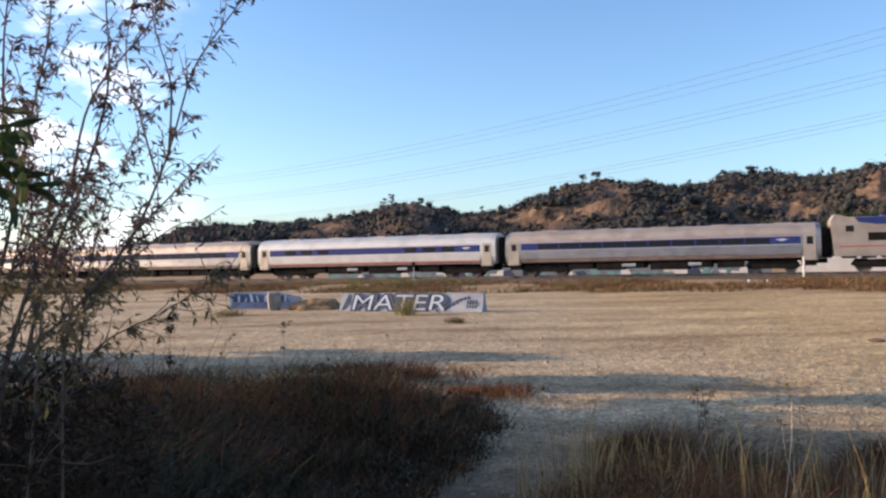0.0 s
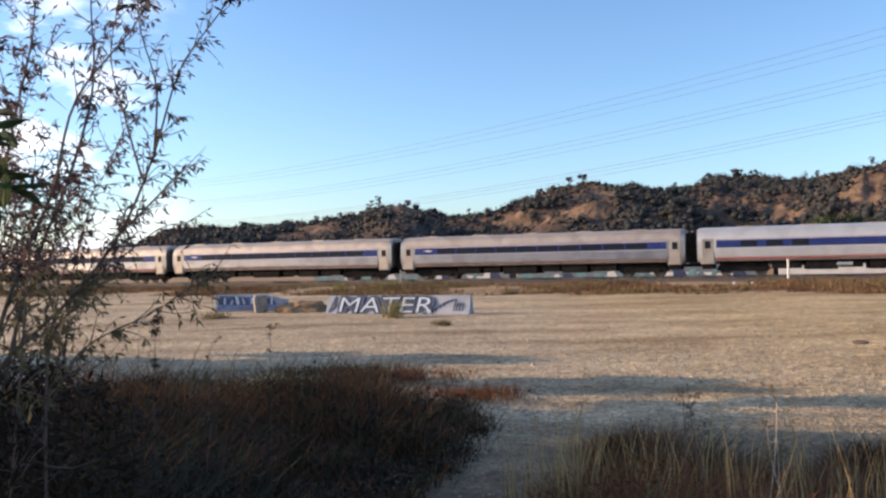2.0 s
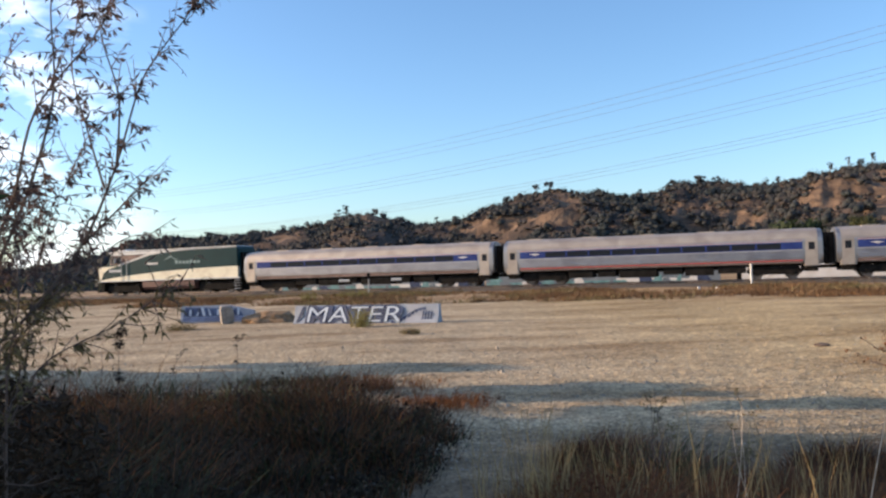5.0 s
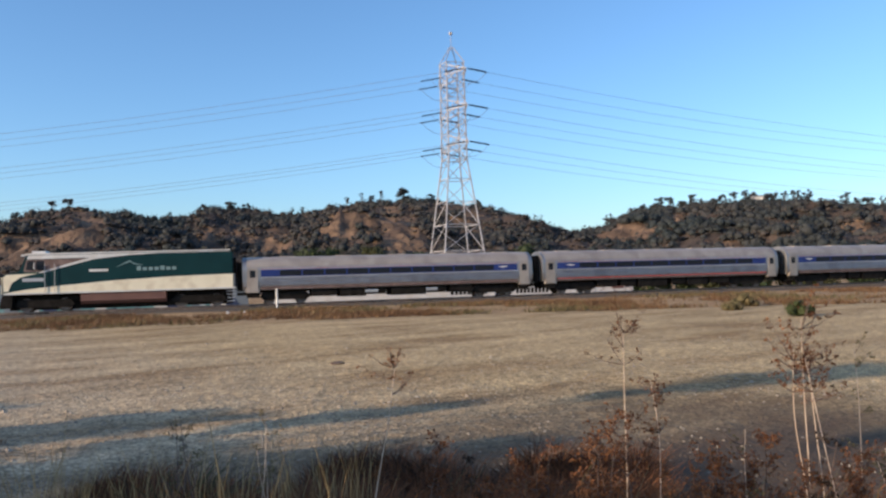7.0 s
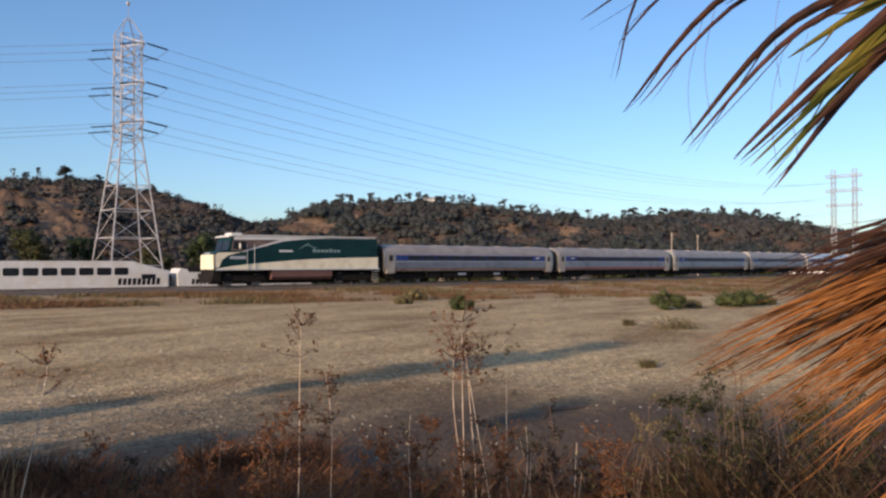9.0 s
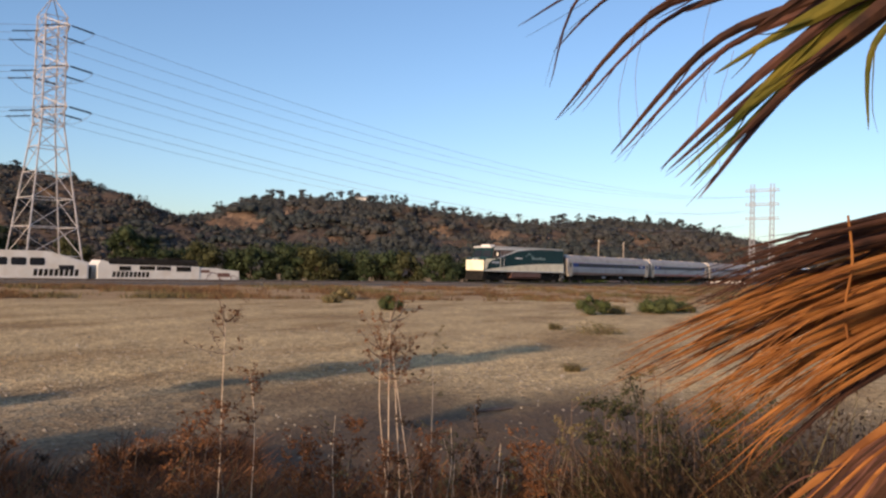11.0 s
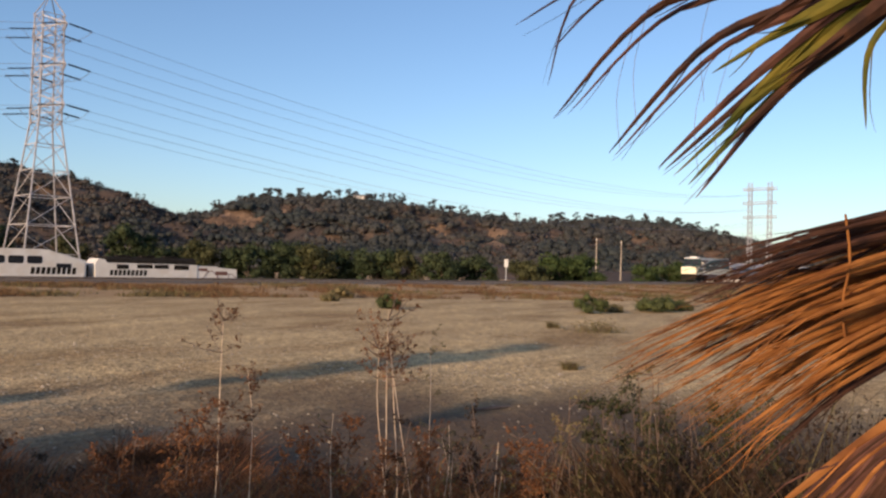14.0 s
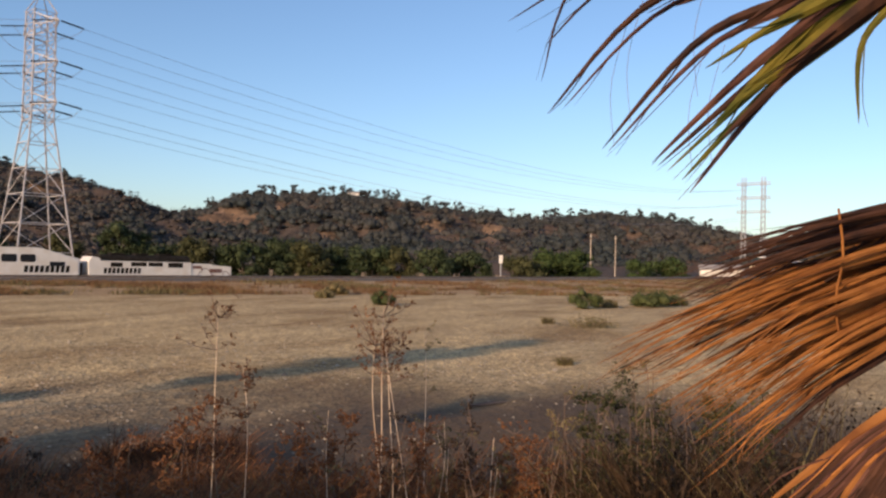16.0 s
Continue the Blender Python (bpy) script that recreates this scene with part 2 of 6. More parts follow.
M_FAINT = mat("faded_emblem_paint", (0.16, 0.24, 0.24), (0.2, 0.28, 0.28), 1.0, 0.5)
M_PALEBLUE = mat("pale_blue_spray_paint", (0.36, 0.42, 0.51), (0.49, 0.55, 0.62), 3.0, 0.7)
M_GREY = mat("grey_paint", (0.33, 0.34, 0.36), (0.4, 0.41, 0.43), 1.0, 0.5)
M_BARK = mat("grey_bark", (0.10, 0.075, 0.055), (0.17, 0.13, 0.10), 12.0, 0.9, 0.5)
# evergreen leaves, their dark end tinted bluish in place of distance haze
L_FAR = leafy("haze_tinted_far_leaves", (0.026, 0.033, 0.034), (0.055, 0.05, 0.046), 0.02, 0.15, 0.1)
L_CHAP = leafy("dry_chaparral", (0.036, 0.036, 0.034), (0.075, 0.055, 0.044), 0.02, 0.2, 0.1)
L_TREE = leafy("tree_leaves", (0.022, 0.036, 0.014), (0.05, 0.062, 0.026), 0.15, 0.4, 0.25)


# ---- helpers ----
def thing(name, m=None, label="", category="", group="", kind=""):
    ob = new(name)
    if m is not None:
        ob.matrix_basis = m
    return tagged(ob, label, category, group, kind)


def part(name, bm, material, parent=None, label="", m=None):
    """Links a bmesh as one mesh object under its thing."""
    me = bpy.data.meshes.new(name)
    bmesh.ops.recalc_face_normals(bm, faces=bm.faces)
    bm.to_mesh(me)
    bm.free()
    me.materials.append(material)
    ob = new(name, me)
    ob.parent = parent
    if m is not None:
        ob.matrix_basis = m
    if label:
        ob["label"] = label
    return ob


def raw(name, verts, faces, material, parent=None, smooth=False):
    me = bpy.data.meshes.new(name)
    me.from_pydata([tuple(v) for v in verts], [], [tuple(f) for f in faces])
    me.materials.append(material)
    if smooth:
        me.shade_smooth()
    me.update()
    ob = new(name, me)
    ob.parent = parent
    return ob


def box(bm, x0, y0, z0, x1, y1, z1, bevel=0.0):
    v = [bm.verts.new(p) for p in ((x0, y0, z0), (x1, y0, z0), (x1, y1, z0), (x0, y1, z0), (x0, y0, z1), (x1, y0, z1), (x1, y1, z1), (x0, y1, z1))]
    fs = [bm.faces.new([v[i] for i in f]) for f in ((0, 3, 2, 1), (4, 5, 6, 7), (0, 1, 5, 4), (1, 2, 6, 5), (2, 3, 7, 6), (3, 0, 4, 7))]
    if bevel:
        bmesh.ops.bevel(bm, geom=list({e for f in fs for e in f.edges}), offset=bevel, segments=2, profile=0.6, affect="EDGES")
    return bm


def boxed(*a, **k):
    return box(bmesh.new(), *a, **k)


def bar(bm, p, q, r=0.05, sides=4):
    """A straight strut from p to q."""
    p, q = Vector(p), Vector(q)
    d = (q - p).normalized()
    s = d.orthogonal().normalized()
    u = d.cross(s)
    rings = []
    for c in (p, q):
        rings.append([bm.verts.new(c + (s * math.cos(k * 2 * math.pi / sides) + u * math.sin(k * 2 * math.pi / sides)) * r) for k in range(sides)])
    for k in range(sides):
        bm.faces.new((rings[0][k], rings[0][(k + 1) % sides], rings[1][(k + 1) % sides], rings[1][k]))
    bm.faces.new(rings[0][::-1])
    bm.faces.new(rings[1])
    return bm


def tube(bm, pts, radii, sides=5):
    """A bent, tapering tube through the points."""
    rings = []
    pts = [Vector(p) for p in pts]
    for i, c in enumerate(pts):
        d = (pts[min(i + 1, len(pts) - 1)] - pts[max(i - 1, 0)]).normalized()
        s = d.cross(Vector((0.31, 0.95, 0.05))).normalized()
        u = d.cross(s)
        rings.append([bm.verts.new(c + (s * math.cos(k * 2 * math.pi / sides) + u * math.sin(k * 2 * math.pi / sides)) * radii[i]) for k in range(sides)])
    for a, b in zip(rings, rings[1:]):
        for k in range(sides):
            bm.faces.new((a[k], a[(k + 1) % sides], b[(k + 1) % sides], b[k]))
    bm.faces.new(rings[-1])
    bm.faces.new(rings[0][::-1])
    return bm


def prism(bm, outline, x0, x1):
    """An outline in y, z drawn out along x."""
    a = [bm.verts.new((x0, y, z)) for y, z in outline]
    b = [bm.verts.new((x1, y, z)) for y, z in outline]
    n = len(a)
    for i in range(n):
        bm.faces.new((a[i], a[(i + 1) % n], b[(i + 1) % n], b[i]))
    bm.faces.new(a[::-1])
    bm.faces.new(b)
    return bm


def side_plate(bm, outline, y0, y1):
    """An outline in x, z drawn out along y."""
    a = [bm.verts.new((x, y0, z)) for x, z in outline]
    b = [bm.verts.new((x, y1, z)) for x, z in outline]
    n = len(a)
    for i in range(n):
        bm.faces.new((a[i], a[(i + 1) % n], b[(i + 1) % n], b[i]))
    bm.faces.new(a[::-1])
    bm.faces.new(b)
    return bm


def smooth(lo, hi, v):
    t = np.clip((v - lo) / (hi - lo), 0, 1)
    return t * t * (3 - 2 * t)


def leaf_cloud(centres, radii, count, size, rng, flat=0.75):
    """Small leaf sprays scattered through rough balls: vertices and faces."""
    c = np.repeat(np.asarray(centres), count, axis=0)
    r = np.repeat(np.asarray(radii), count)
    n = len(c)
    d = rng.normal(size=(n, 3))
    d /= np.linalg.norm(d, axis=1)[:, None]
    rad = r * rng.uniform(0.45, 1.05, n)
    p = c + d * rad[:, None] * np.array([1, 1, flat])
    u = rng.normal(size=(n, 3))
    u /= np.linalg.norm(u, axis=1)[:, None]
    w = np.cross(u, rng.normal(size=(n, 3)))
    w /= np.linalg.norm(w, axis=1)[:, None]
    s = (size * rng.uniform(0.5, 1.4, n) * r)[:, None]
    v = np.stack([p - u * s, p + w * s * 0.55, p + u * s, p - w * s * 0.45], axis=1).reshape(-1, 3)
    f = np.arange(4 * n).reshape(-1, 4)
    return v, f


_ico = bmesh.new()
bmesh.ops.create_icosphere(_ico, subdivisions=1, radius=1.0)
ICO_V = np.array([tuple(v.co) for v in _ico.verts])
ICO_F = np.array([[v.index for v in f.verts] for f in _ico.faces])
_ico.free()


def clump_cloud(centres, radii, rng, flat=0.8, rough=0.3):
    """Lumpy leaf masses, each one uneven in its own way: vertices and faces."""
    c, r = np.asarray(centres), np.asarray(radii)
    n, k = len(c), len(ICO_V)
    way = rng.normal(size=(n, 3, 3))
    lump = np.einsum("kj,nij->nki", ICO_V, way)
    bump = 1 + rough * (np.sin(lump[..., 0] * 3.1) * 0.5 + np.sin(lump[..., 1] * 5.3) * 0.35) + rng.normal(0, rough * 0.3, (n, k))
    v = c[:, None] + ICO_V[None] * (bump * r[:, None])[..., None] * np.array([1, 1, flat])
    f = ICO_F[None] + (np.arange(n) * k)[:, None, None]
    return v.reshape(-1, 3), f.reshape(-1, 3)


# ---- the line of the railway ----
TR_D, TR_TH, TR_K, TR_K3 = 68.66, 1.19095, 3.4314e-4, 2.4635e-6
TR_N, TR_T = np.array([math.cos(TR_TH), math.sin(TR_TH)]), np.array([math.sin(TR_TH), -math.cos(TR_TH)])
RAIL = 0.58


def reach(s):
    """Distance of the track from the eye's parallel, along it."""
    s = np.asarray(s, dtype=float)
    c = np.clip(s, -260, 110)
    return TR_D + TR_K * c**2 + TR_K3 * c**3 + (s - c) * (2 * TR_K * c + 3 * TR_K3 * c**2)


def track_xy(s, off=0.0):
    s = np.asarray(s, dtype=float)
    h = (reach(s + 0.5) - reach(s - 0.5))
    k = 1 / np.sqrt(1 + h * h)
    x = reach(s) + off * k
    y = s - off * h * k
    return x[..., None] * TR_N + y[..., None] * TR_T


TS = np.linspace(-500, 700, 2401)
TXY = track_xy(TS)
TL = np.concatenate([[0], np.cumsum(np.linalg.norm(np.diff(TXY, axis=0), axis=1))])
TL -= np.interp(0, TS, TL)


def track_pose(l, z=RAIL):
    """A pose on the rails at the length l, facing the train's way."""
    s = np.interp([l - 6, l, l + 6], TL, TS)
    a, c, b = track_xy(s)
    c = (a + b) / 4 + c / 2
    return pose(float(c[0]), float(c[1]), z, 0, 0, math.degrees(math.atan2(b[1] - a[1], b[0] - a[0])))


# ---- ground ----
def fbm(x, y, scale, octaves=4):
    out = np.zeros(np.shape(x))
    amp = 1.0
    rs = np.random.RandomState(7)
    for o in range(octaves):
        for _ in range(4):
            a, ph = rs.uniform(0, 2 * np.pi), rs.uniform(0, 2 * np.pi)
            out += amp * np.sin((x * np.cos(a) + y * np.sin(a)) * 2 * np.pi / scale + ph) / 4
        amp *= 0.5
        scale *= 0.47
    return out


def ground_z(x, y):
    x, y = np.asarray(x, dtype=float), np.asarray(y, dtype=float)
    r = np.hypot(x, y)
    s, d = x * TR_T[0] + y * TR_T[1], x * TR_N[0] + y * TR_N[1]
    off = d - reach(s)
    z = 0.65 * (1 - smooth(2.5, 8.5, r))
    z = z + 0.022 * fbm(x, y, 7.0) * smooth(4, 12, r) + 0.014 * fbm(x + 5, y, 1.7, 3) * (1 - smooth(40, 70, r))
    z = z + 0.22 * smooth(-24, -8, off) - 2.6 * smooth(4, 14, off) + 1.3 * smooth(55, 120, off)
    return z


rr = np.concatenate([[0.3], np.geomspace(0.8, 110, 300), np.geomspace(115, 4200, 60)])
aa = np.radians(np.arange(0, 360, 0.75))
gx, gy = rr[:, None] * np.cos(aa)[None], rr[:, None] * np.sin(aa)[None]
gz = ground_z(gx, gy)
na = len(aa)
gv = np.stack([gx, gy, gz], -1).reshape(-1, 3)
i, j = np.meshgrid(np.arange(len(rr) - 1), np.arange(na), indexing="ij")
gf = np.stack([i * na + j, (i + 1) * na + j, (i + 1) * na + (j + 1) % na, i * na + (j + 1) % na], -1).reshape(-1, 4)
gf = [tuple(f) for f in gf] + [tuple(range(na))]
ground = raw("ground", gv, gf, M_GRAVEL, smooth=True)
tagged(ground, "dusty tan gravel lot with faint tyre tracks", "ground", kind="structure")

# ---- hills: height over the eye in degrees along the bearing (to the right of straight ahead) ----
RIDGE_A = [(-60, 0.2), (-40, 0.4), (-25, 0.5), (-21, 1.1), (-17.7, 2.2), (-14, 2.6), (-10, 2.6), (-6, 3.1), (-2.1, 4.1), (1.5, 2.95), (5, 3.3), (8.8, 4.8), (11, 5.2),
           (13, 5.0), (16.2, 4.25), (20.4, 5.1), (25.5, 4.65), (30, 5.35), (34, 5.6), (38, 5.1), (43, 3.6), (47, 2.6), (52, 2.0), (70, 1.0), (120, 0.5)]
RIDGE_B = [(30, 0.5), (42, 1.5), (46.4, 2.8), (49.8, 4.1), (53, 4.4), (59, 4.3), (64, 3.65), (69.5, 2.95), (75, 3.35), (80, 2.95), (84.5, 1.9), (90, 1.2), (120, 0.8)]


# bare ochre slopes: bearing, height over the eye, half width, half height in degrees
BARE = [(12.3, 4.0, 1.5, 1.3), (10.0, 3.2, 1.2, 0.7), (32.6, 3.9, 1.5, 1.4), (29.4, 4.0, 1.7, 1.3), (24.0, 2.7, 1.5, 0.6), (-1.8, 3.6, 1.5, 0.8), (6.9, 2.8, 2.6, 0.7), (38.0, 4.0, 1.3, 1.0), (33.1, 2.1, 2.0, 0.6), (-8.0, 2.4, 1.6, 0.4), (19.5, 3.0, 0.9, 0.5)]
BARE_FAR = [(49.0, 2.8, 1.9, 0.75), (52.4, 3.6, 0.7, 0.4), (67.4, 2.1, 0.7, 0.6), (71.4, 2.2, 1.1, 0.4), (63.5, 2.1, 1.1, 0.6), (55.5, 1.6, 1.1, 0.4), (59.5, 2.4, 0.8, 0.3), (74.5, 1.7, 0.8, 0.4), (77.5, 2.0, 0.8, 0.35)]


def bare_share(x, y, z, bare):
    """Over 0 on bare slopes, with ragged borders."""
    bear, up = np.degrees(np.arctan2(x, y)), np.degrees(np.arctan2(z - 2.25, np.hypot(x, y)))
    wob = 0.45 * fbm(x, y, 26.0, 4)
    out = np.zeros(np.shape(x))
    for b0, e0, wb, we in bare:
        out = np.maximum(out, 1.25 - np.hypot((bear - b0) / wb, (up - e0) / we) + wob)
    return out


def hill(name, ridge, r_foot, r_top, r_back, az0, az1, bare, label):
    az = np.arange(az0, az1, 0.15)
    r = np.concatenate([np.linspace(r_foot, r_top, 46), np.linspace(r_top + 12, r_back, 12)])
    el = np.interp(az, [b for b, _ in ridge], [e for _, e in ridge])
    el = np.convolve(np.pad(el, 5, mode="edge"), np.ones(11) / 11, mode="valid")
    A, R = np.meshgrid(np.radians(az), r, indexing="ij")
    x, y = R * np.sin(A), R * np.cos(A)
    top = 2.25 + r_top * np.tan(np.radians(el))[:, None]
    t = np.clip((R - r_foot) / (r_top - r_foot), 0, 1)
    shape = t**0.85 * (1 - smooth(r_top, r_back, R) * 0.9)
    gully = fbm(x, y, 95.0, 5) * 9 * np.sin(np.pi * np.clip(t, 0, 1)) ** 1.2
    z = -2.6 + (top + 2.6) * shape + gully * np.clip(top / 40, 0, 1) + fbm(x + 40, y, 34.0, 5) * 2.4 * np.sin(np.pi * t) * np.clip(top / 40, 0, 1) + fbm(x + 40, y, 22.0, 3) * 0.8 * t
    n = len(r)
    i, j = np.meshgrid(np.arange(len(az) - 1), np.arange(n - 1), indexing="ij")
    f = np.stack([i * n + j, (i + 1) * n + j, (i + 1) * n + j + 1, i * n + j + 1], -1).reshape(-1, 4)
    ob = raw(name, np.stack([x, y, z], -1).reshape(-1, 3), f, M_HILL, smooth=True)
    ob.data.materials.append(M_BARE)
    mid = [q[:-1, :-1].ravel() for q in (x, y, z)]
    ob.data.polygons.foreach_set("material_index", (bare_share(*mid, bare) > 0.12).astype(np.int32))
    tagged(ob, label, "hill", kind="structure")
    return x, y, z, el


HA = hill("hill_near", RIDGE_A, 250, 520, 900, -60, 120, BARE, "dry brown scrub-covered hillside with bare ochre patches")
HB = hill("hill_far", RIDGE_B, 330, 640, 1000, 30, 120, BARE_FAR, "long wooded ridge dotted with trees and bare earth")

# ---- railway ----
def swept(outline, s0, s1, step):
    s = np.arange(s0, s1 + 1, step)
    rows = [np.concatenate([track_xy(s, o), np.full((len(s), 1), z)], 1) for o, z in outline]
    v = np.stack(rows, 1).reshape(-1, 3)
    n = len(outline)
    i, j = np.meshgrid(np.arange(len(s) - 1), np.arange(n), indexing="ij")
    f = np.stack([i * n + j, (i + 1) * n + j, (i + 1) * n + (j + 1) % n, i * n + (j + 1) % n], -1).reshape(-1, 4)
    return v, f


def railway():
    top = RAIL - 0.2
    v, f = swept([(-6.2, -0.1), (-4.6, 0.24), (-2.5, top), (2.5, top), (4.0, -0.6), (3.0, -1.5), (-3.0, -1.0)], -330, 480, 3)
    bed = raw("ballast_bed", v, f, M_BALLAST)
    tagged(bed, "grey-brown crushed stone ballast bed of the track", "ballast", kind="structure")
    track = thing("railway_track", label="steel rails on timber sleepers across the lot", category="railway", kind="structure")
    for o in (-0.75, 0.75):
        v, f = swept([(o - 0.07, RAIL - 0.17), (o - 0.025, RAIL - 0.14), (o - 0.036, RAIL), (o + 0.036, RAIL), (o + 0.025, RAIL - 0.14), (o + 0.07, RAIL - 0.17)], -330, 480, 3)
        raw("rail", v, f, M_RAIL, track)
    me = None
    for l in np.arange(-60, 120, 0.62):
        if me is None:
            ob = part("sleeper", boxed(-0.12, -1.3, -0.2, 0.12, 1.3, 0), M_TIE, track)
            me = ob.data
        else:
            ob = new("sleeper", me)
            ob.parent = track
        ob.matrix_basis = track_pose(l, RAIL - 0.17)


railway()
# ---- rolling stock ----
def wheel_mesh(r=0.46, w=0.13):
    bm = bmesh.new()
    n = 18
    prof = [(0.0, r * 0.25), (0.0, r * 0.8), (-0.02, r * 0.86), (-0.02, r + 0.03), (0.02, r + 0.03), (0.03, r), (w, r - 0.01), (w, r * 0.85), (w * 0.6, r * 0.8), (w * 0.6, r * 0.25)]
    rings = [[bm.verts.new((math.cos(k * 2 * math.pi / n) * q, y, math.sin(k * 2 * math.pi / n) * q)) for k in range(n)] for y, q in prof]
    for a, b in zip(rings, rings[1:]):
        for k in range(n):
            bm.faces.new((a[k], a[(k + 1) % n], b[(k + 1) % n], b[k]))
    bm.faces.new(rings[0])
    bm.faces.new(rings[-1][::-1])
    return bm


def truck(parent, x, base=2.6, r=0.46, material=None):
    """A two-axle bogie."""
    bm = bmesh.new()
    for s in (-1, 1):
        side_plate(bm, [(-base * 0.78, 0.55), (-base * 0.66, 0.34), (base * 0.66, 0.34), (base * 0.78, 0.55), (base * 0.66, 1.0), (base * 0.25, 0.92), (-base * 0.25, 0.92), (-base * 0.66, 1.0)], s * 1.0, s * 1.14)
        for k in (-1, 1):
            box(bm, k * base / 2 - 0.17, s * 1.0 - 0.1, r - 0.16, k * base / 2 + 0.17, s * 1.0 + 0.18, r + 0.2, 0.03)
            for q in range(5):
                box(bm, k * 0.42 - 0.11, s * 1.02 - 0.1, 0.62 + q * 0.07, k * 0.42 + 0.11, s * 1.02 + 0.12, 0.665 + q * 0.07)
    box(bm, -0.35, -1.15, 0.66, 0.35, 1.15, 0.95, 0.04)
    t = part("truck", bm, material or M_BLACK, parent, "grimy black two-axle truck", pose(x, 0, 0))
    me = None
    for k in (-1, 1):
        for s in (-1, 1):
            if me is None:
                w = part("wheel", wheel_mesh(r), M_RAIL, t)
                me = w.data
            else:
                w = new("wheel", me)
                w.parent = t
            w.matrix_basis = pose(k * base / 2, s * 0.72, r, 0, 0, 0 if s > 0 else 180)
    return t


def coach_outline(w=1.56, low=1.15, top=3.87):
    half = [(w - 0.13, low), (w - 0.03, low + 0.3), (w, low + 0.7), (w, 2.85), (w - 0.05, 3.12), (w - 0.2, 3.42), (w - 0.5, 3.66), (w - 0.95, 3.81), (0.0, top)]
    return half + [(-y, z) for y, z in half[-2::-1]]


def coach(shell=None, label="silver stainless passenger coach with blue window band", sill=False, cafe=False):
    shell = shell or M_SILVER
    car = thing("passenger_coach", label=label, category="train car", group="coaches of the moving train")
    bm = prism(bmesh.new(), coach_outline(), -12.55, 12.55)
    bmesh.ops.bevel(bm, geom=[e for e in bm.edges if abs(e.verts[0].co.x - e.verts[1].co.x) < 1e-6 and (e.verts[0].co - e.verts[1].co).length < 3], offset=0.07, segments=2, affect="EDGES")
    part("body", bm, shell, car)
    # duller roof skin with its ribs
    cap = [(1.535, 3.0), (1.52, 3.15), (1.37, 3.45), (1.07, 3.69), (0.615, 3.84), (0, 3.9)]
    bm = prism(bmesh.new(), cap + [(-y, z) for y, z in cap[-2::-1]] + [(-1.4, 2.99), (1.4, 2.99)], -12.2, 12.2)
    part("roof", bm, M_SILVER2 if shell is M_SILVER else shell, car, "dull weathered metal roof")
    for k in range(5):
        part("roof_vent", boxed(-9.5 + k * 4.7, -0.5, 3.84, -8.2 + k * 4.7, 0.5, 3.94, 0.03), M_SILVER2, car)
    for s in (-1, 1):
        y = s * 1.56
        def plate(x0, z0, x1, z1, d=0.012):
            return boxed(x0, min(y, y + s * d), z0, x1, max(y, y + s * d), z1)
        part("window_band", plate(-11.1, 2.24, 11.1, 2.82), M_BLUE, car, "dark blue painted band")
        part("white_stripe", plate(-11.1, 2.835, 11.1, 2.865), M_WHITE, car)
        part("red_stripe", plate(-11.1, 2.875, 11.1, 2.9), M_RED, car)
        part("lower_stripe", plate(-11.1, 2.185, 11.1, 2.215), M_WHITE, car)
        me = None
        for k in range(10):
            if cafe and 3 <= k <= 6:
                continue
            if me is None:
                w = part("window", boxed(-0.6 if cafe else -0.86, -0.012, -0.22, 0.6 if cafe else 0.86, 0.012, 0.22, 0.01), M_DARKWIN, car)
                me = w.data
            else:
                w = new("window", me)
                w.parent = car
            w.matrix_basis = pose(-8.7 + k * 1.86 * (1 if s < 0 else 1), y + s * 0.012, 2.53)
        # plain emblem ahead of the windows
        part("emblem", side_plate(bmesh.new(), [(9.3, 2.6), (9.75, 2.48), (10.3, 2.62), (9.8, 2.66)], y + s * 0.013, y + s * 0.018), M_WHITE, car)
        # fluted lower side
        zig = [(y, 1.45)] + [(y + s * (0.022 if k % 2 else 0.006), 1.5 + k * 0.055) for k in range(12)] + [(y, 2.15)]
        part("fluting", prism(bmesh.new(), zig, -11.1, 11.1), shell, car)
        part("grimy_sill", plate(-11.1, 1.2, 11.1, 1.44, 0.016), M_SKIRT, car, "brown grimy lower edge of the body")
        if sill:
            part("sill_stripe", plate(-11.1, 1.36, 11.1, 1.43, 0.022), M_RED, car)
        for e in (-1, 1):
            d = part("door", boxed(e * 11.75 - 0.42, min(y, y + s * 0.02), 0.98, e * 11.75 + 0.42, max(y, y + s * 0.02), 2.98, 0.008), M_SILVER2, car, "pale vestibule door")
            part("door_window", boxed(e * 11.75 - 0.22, min(y, y + s * 0.03), 2.2, e * 11.75 + 0.22, max(y, y + s * 0.03), 2.78, 0.01), M_DARKWIN, d)
            part("vestibule_skirt", boxed(e * 11.75 - 0.55, min(y - s * 0.35, y - s * 0.03), 0.95, e * 11.75 + 0.55, max(y - s * 0.35, y - s * 0.03), 1.4, 0.03), M_SILVER2, car)
            part("step", boxed(e * 11.75 - 0.4, min(y, y - s * 0.3), 0.55, e * 11.75 + 0.4, max(y, y - s * 0.3), 0.6), M_BLACK, car)
    for e in (-1, 1):
        part("gangway", boxed(min(e * 12.4, e * 12.98), -0.62, 1.1, max(e * 12.4, e * 12.98), 0.62, 3.5, 0.05), M_BLACK, car, "black rubber gangway bellows")
        part("coupler", boxed(min(e * 12.0, e * 13.0), -0.14, 0.75, max(e * 12.0, e * 13.0), 0.14, 1.0, 0.03), M_BLACK, car)
        truck(car, e * 9.1)
    bm = bmesh.new()
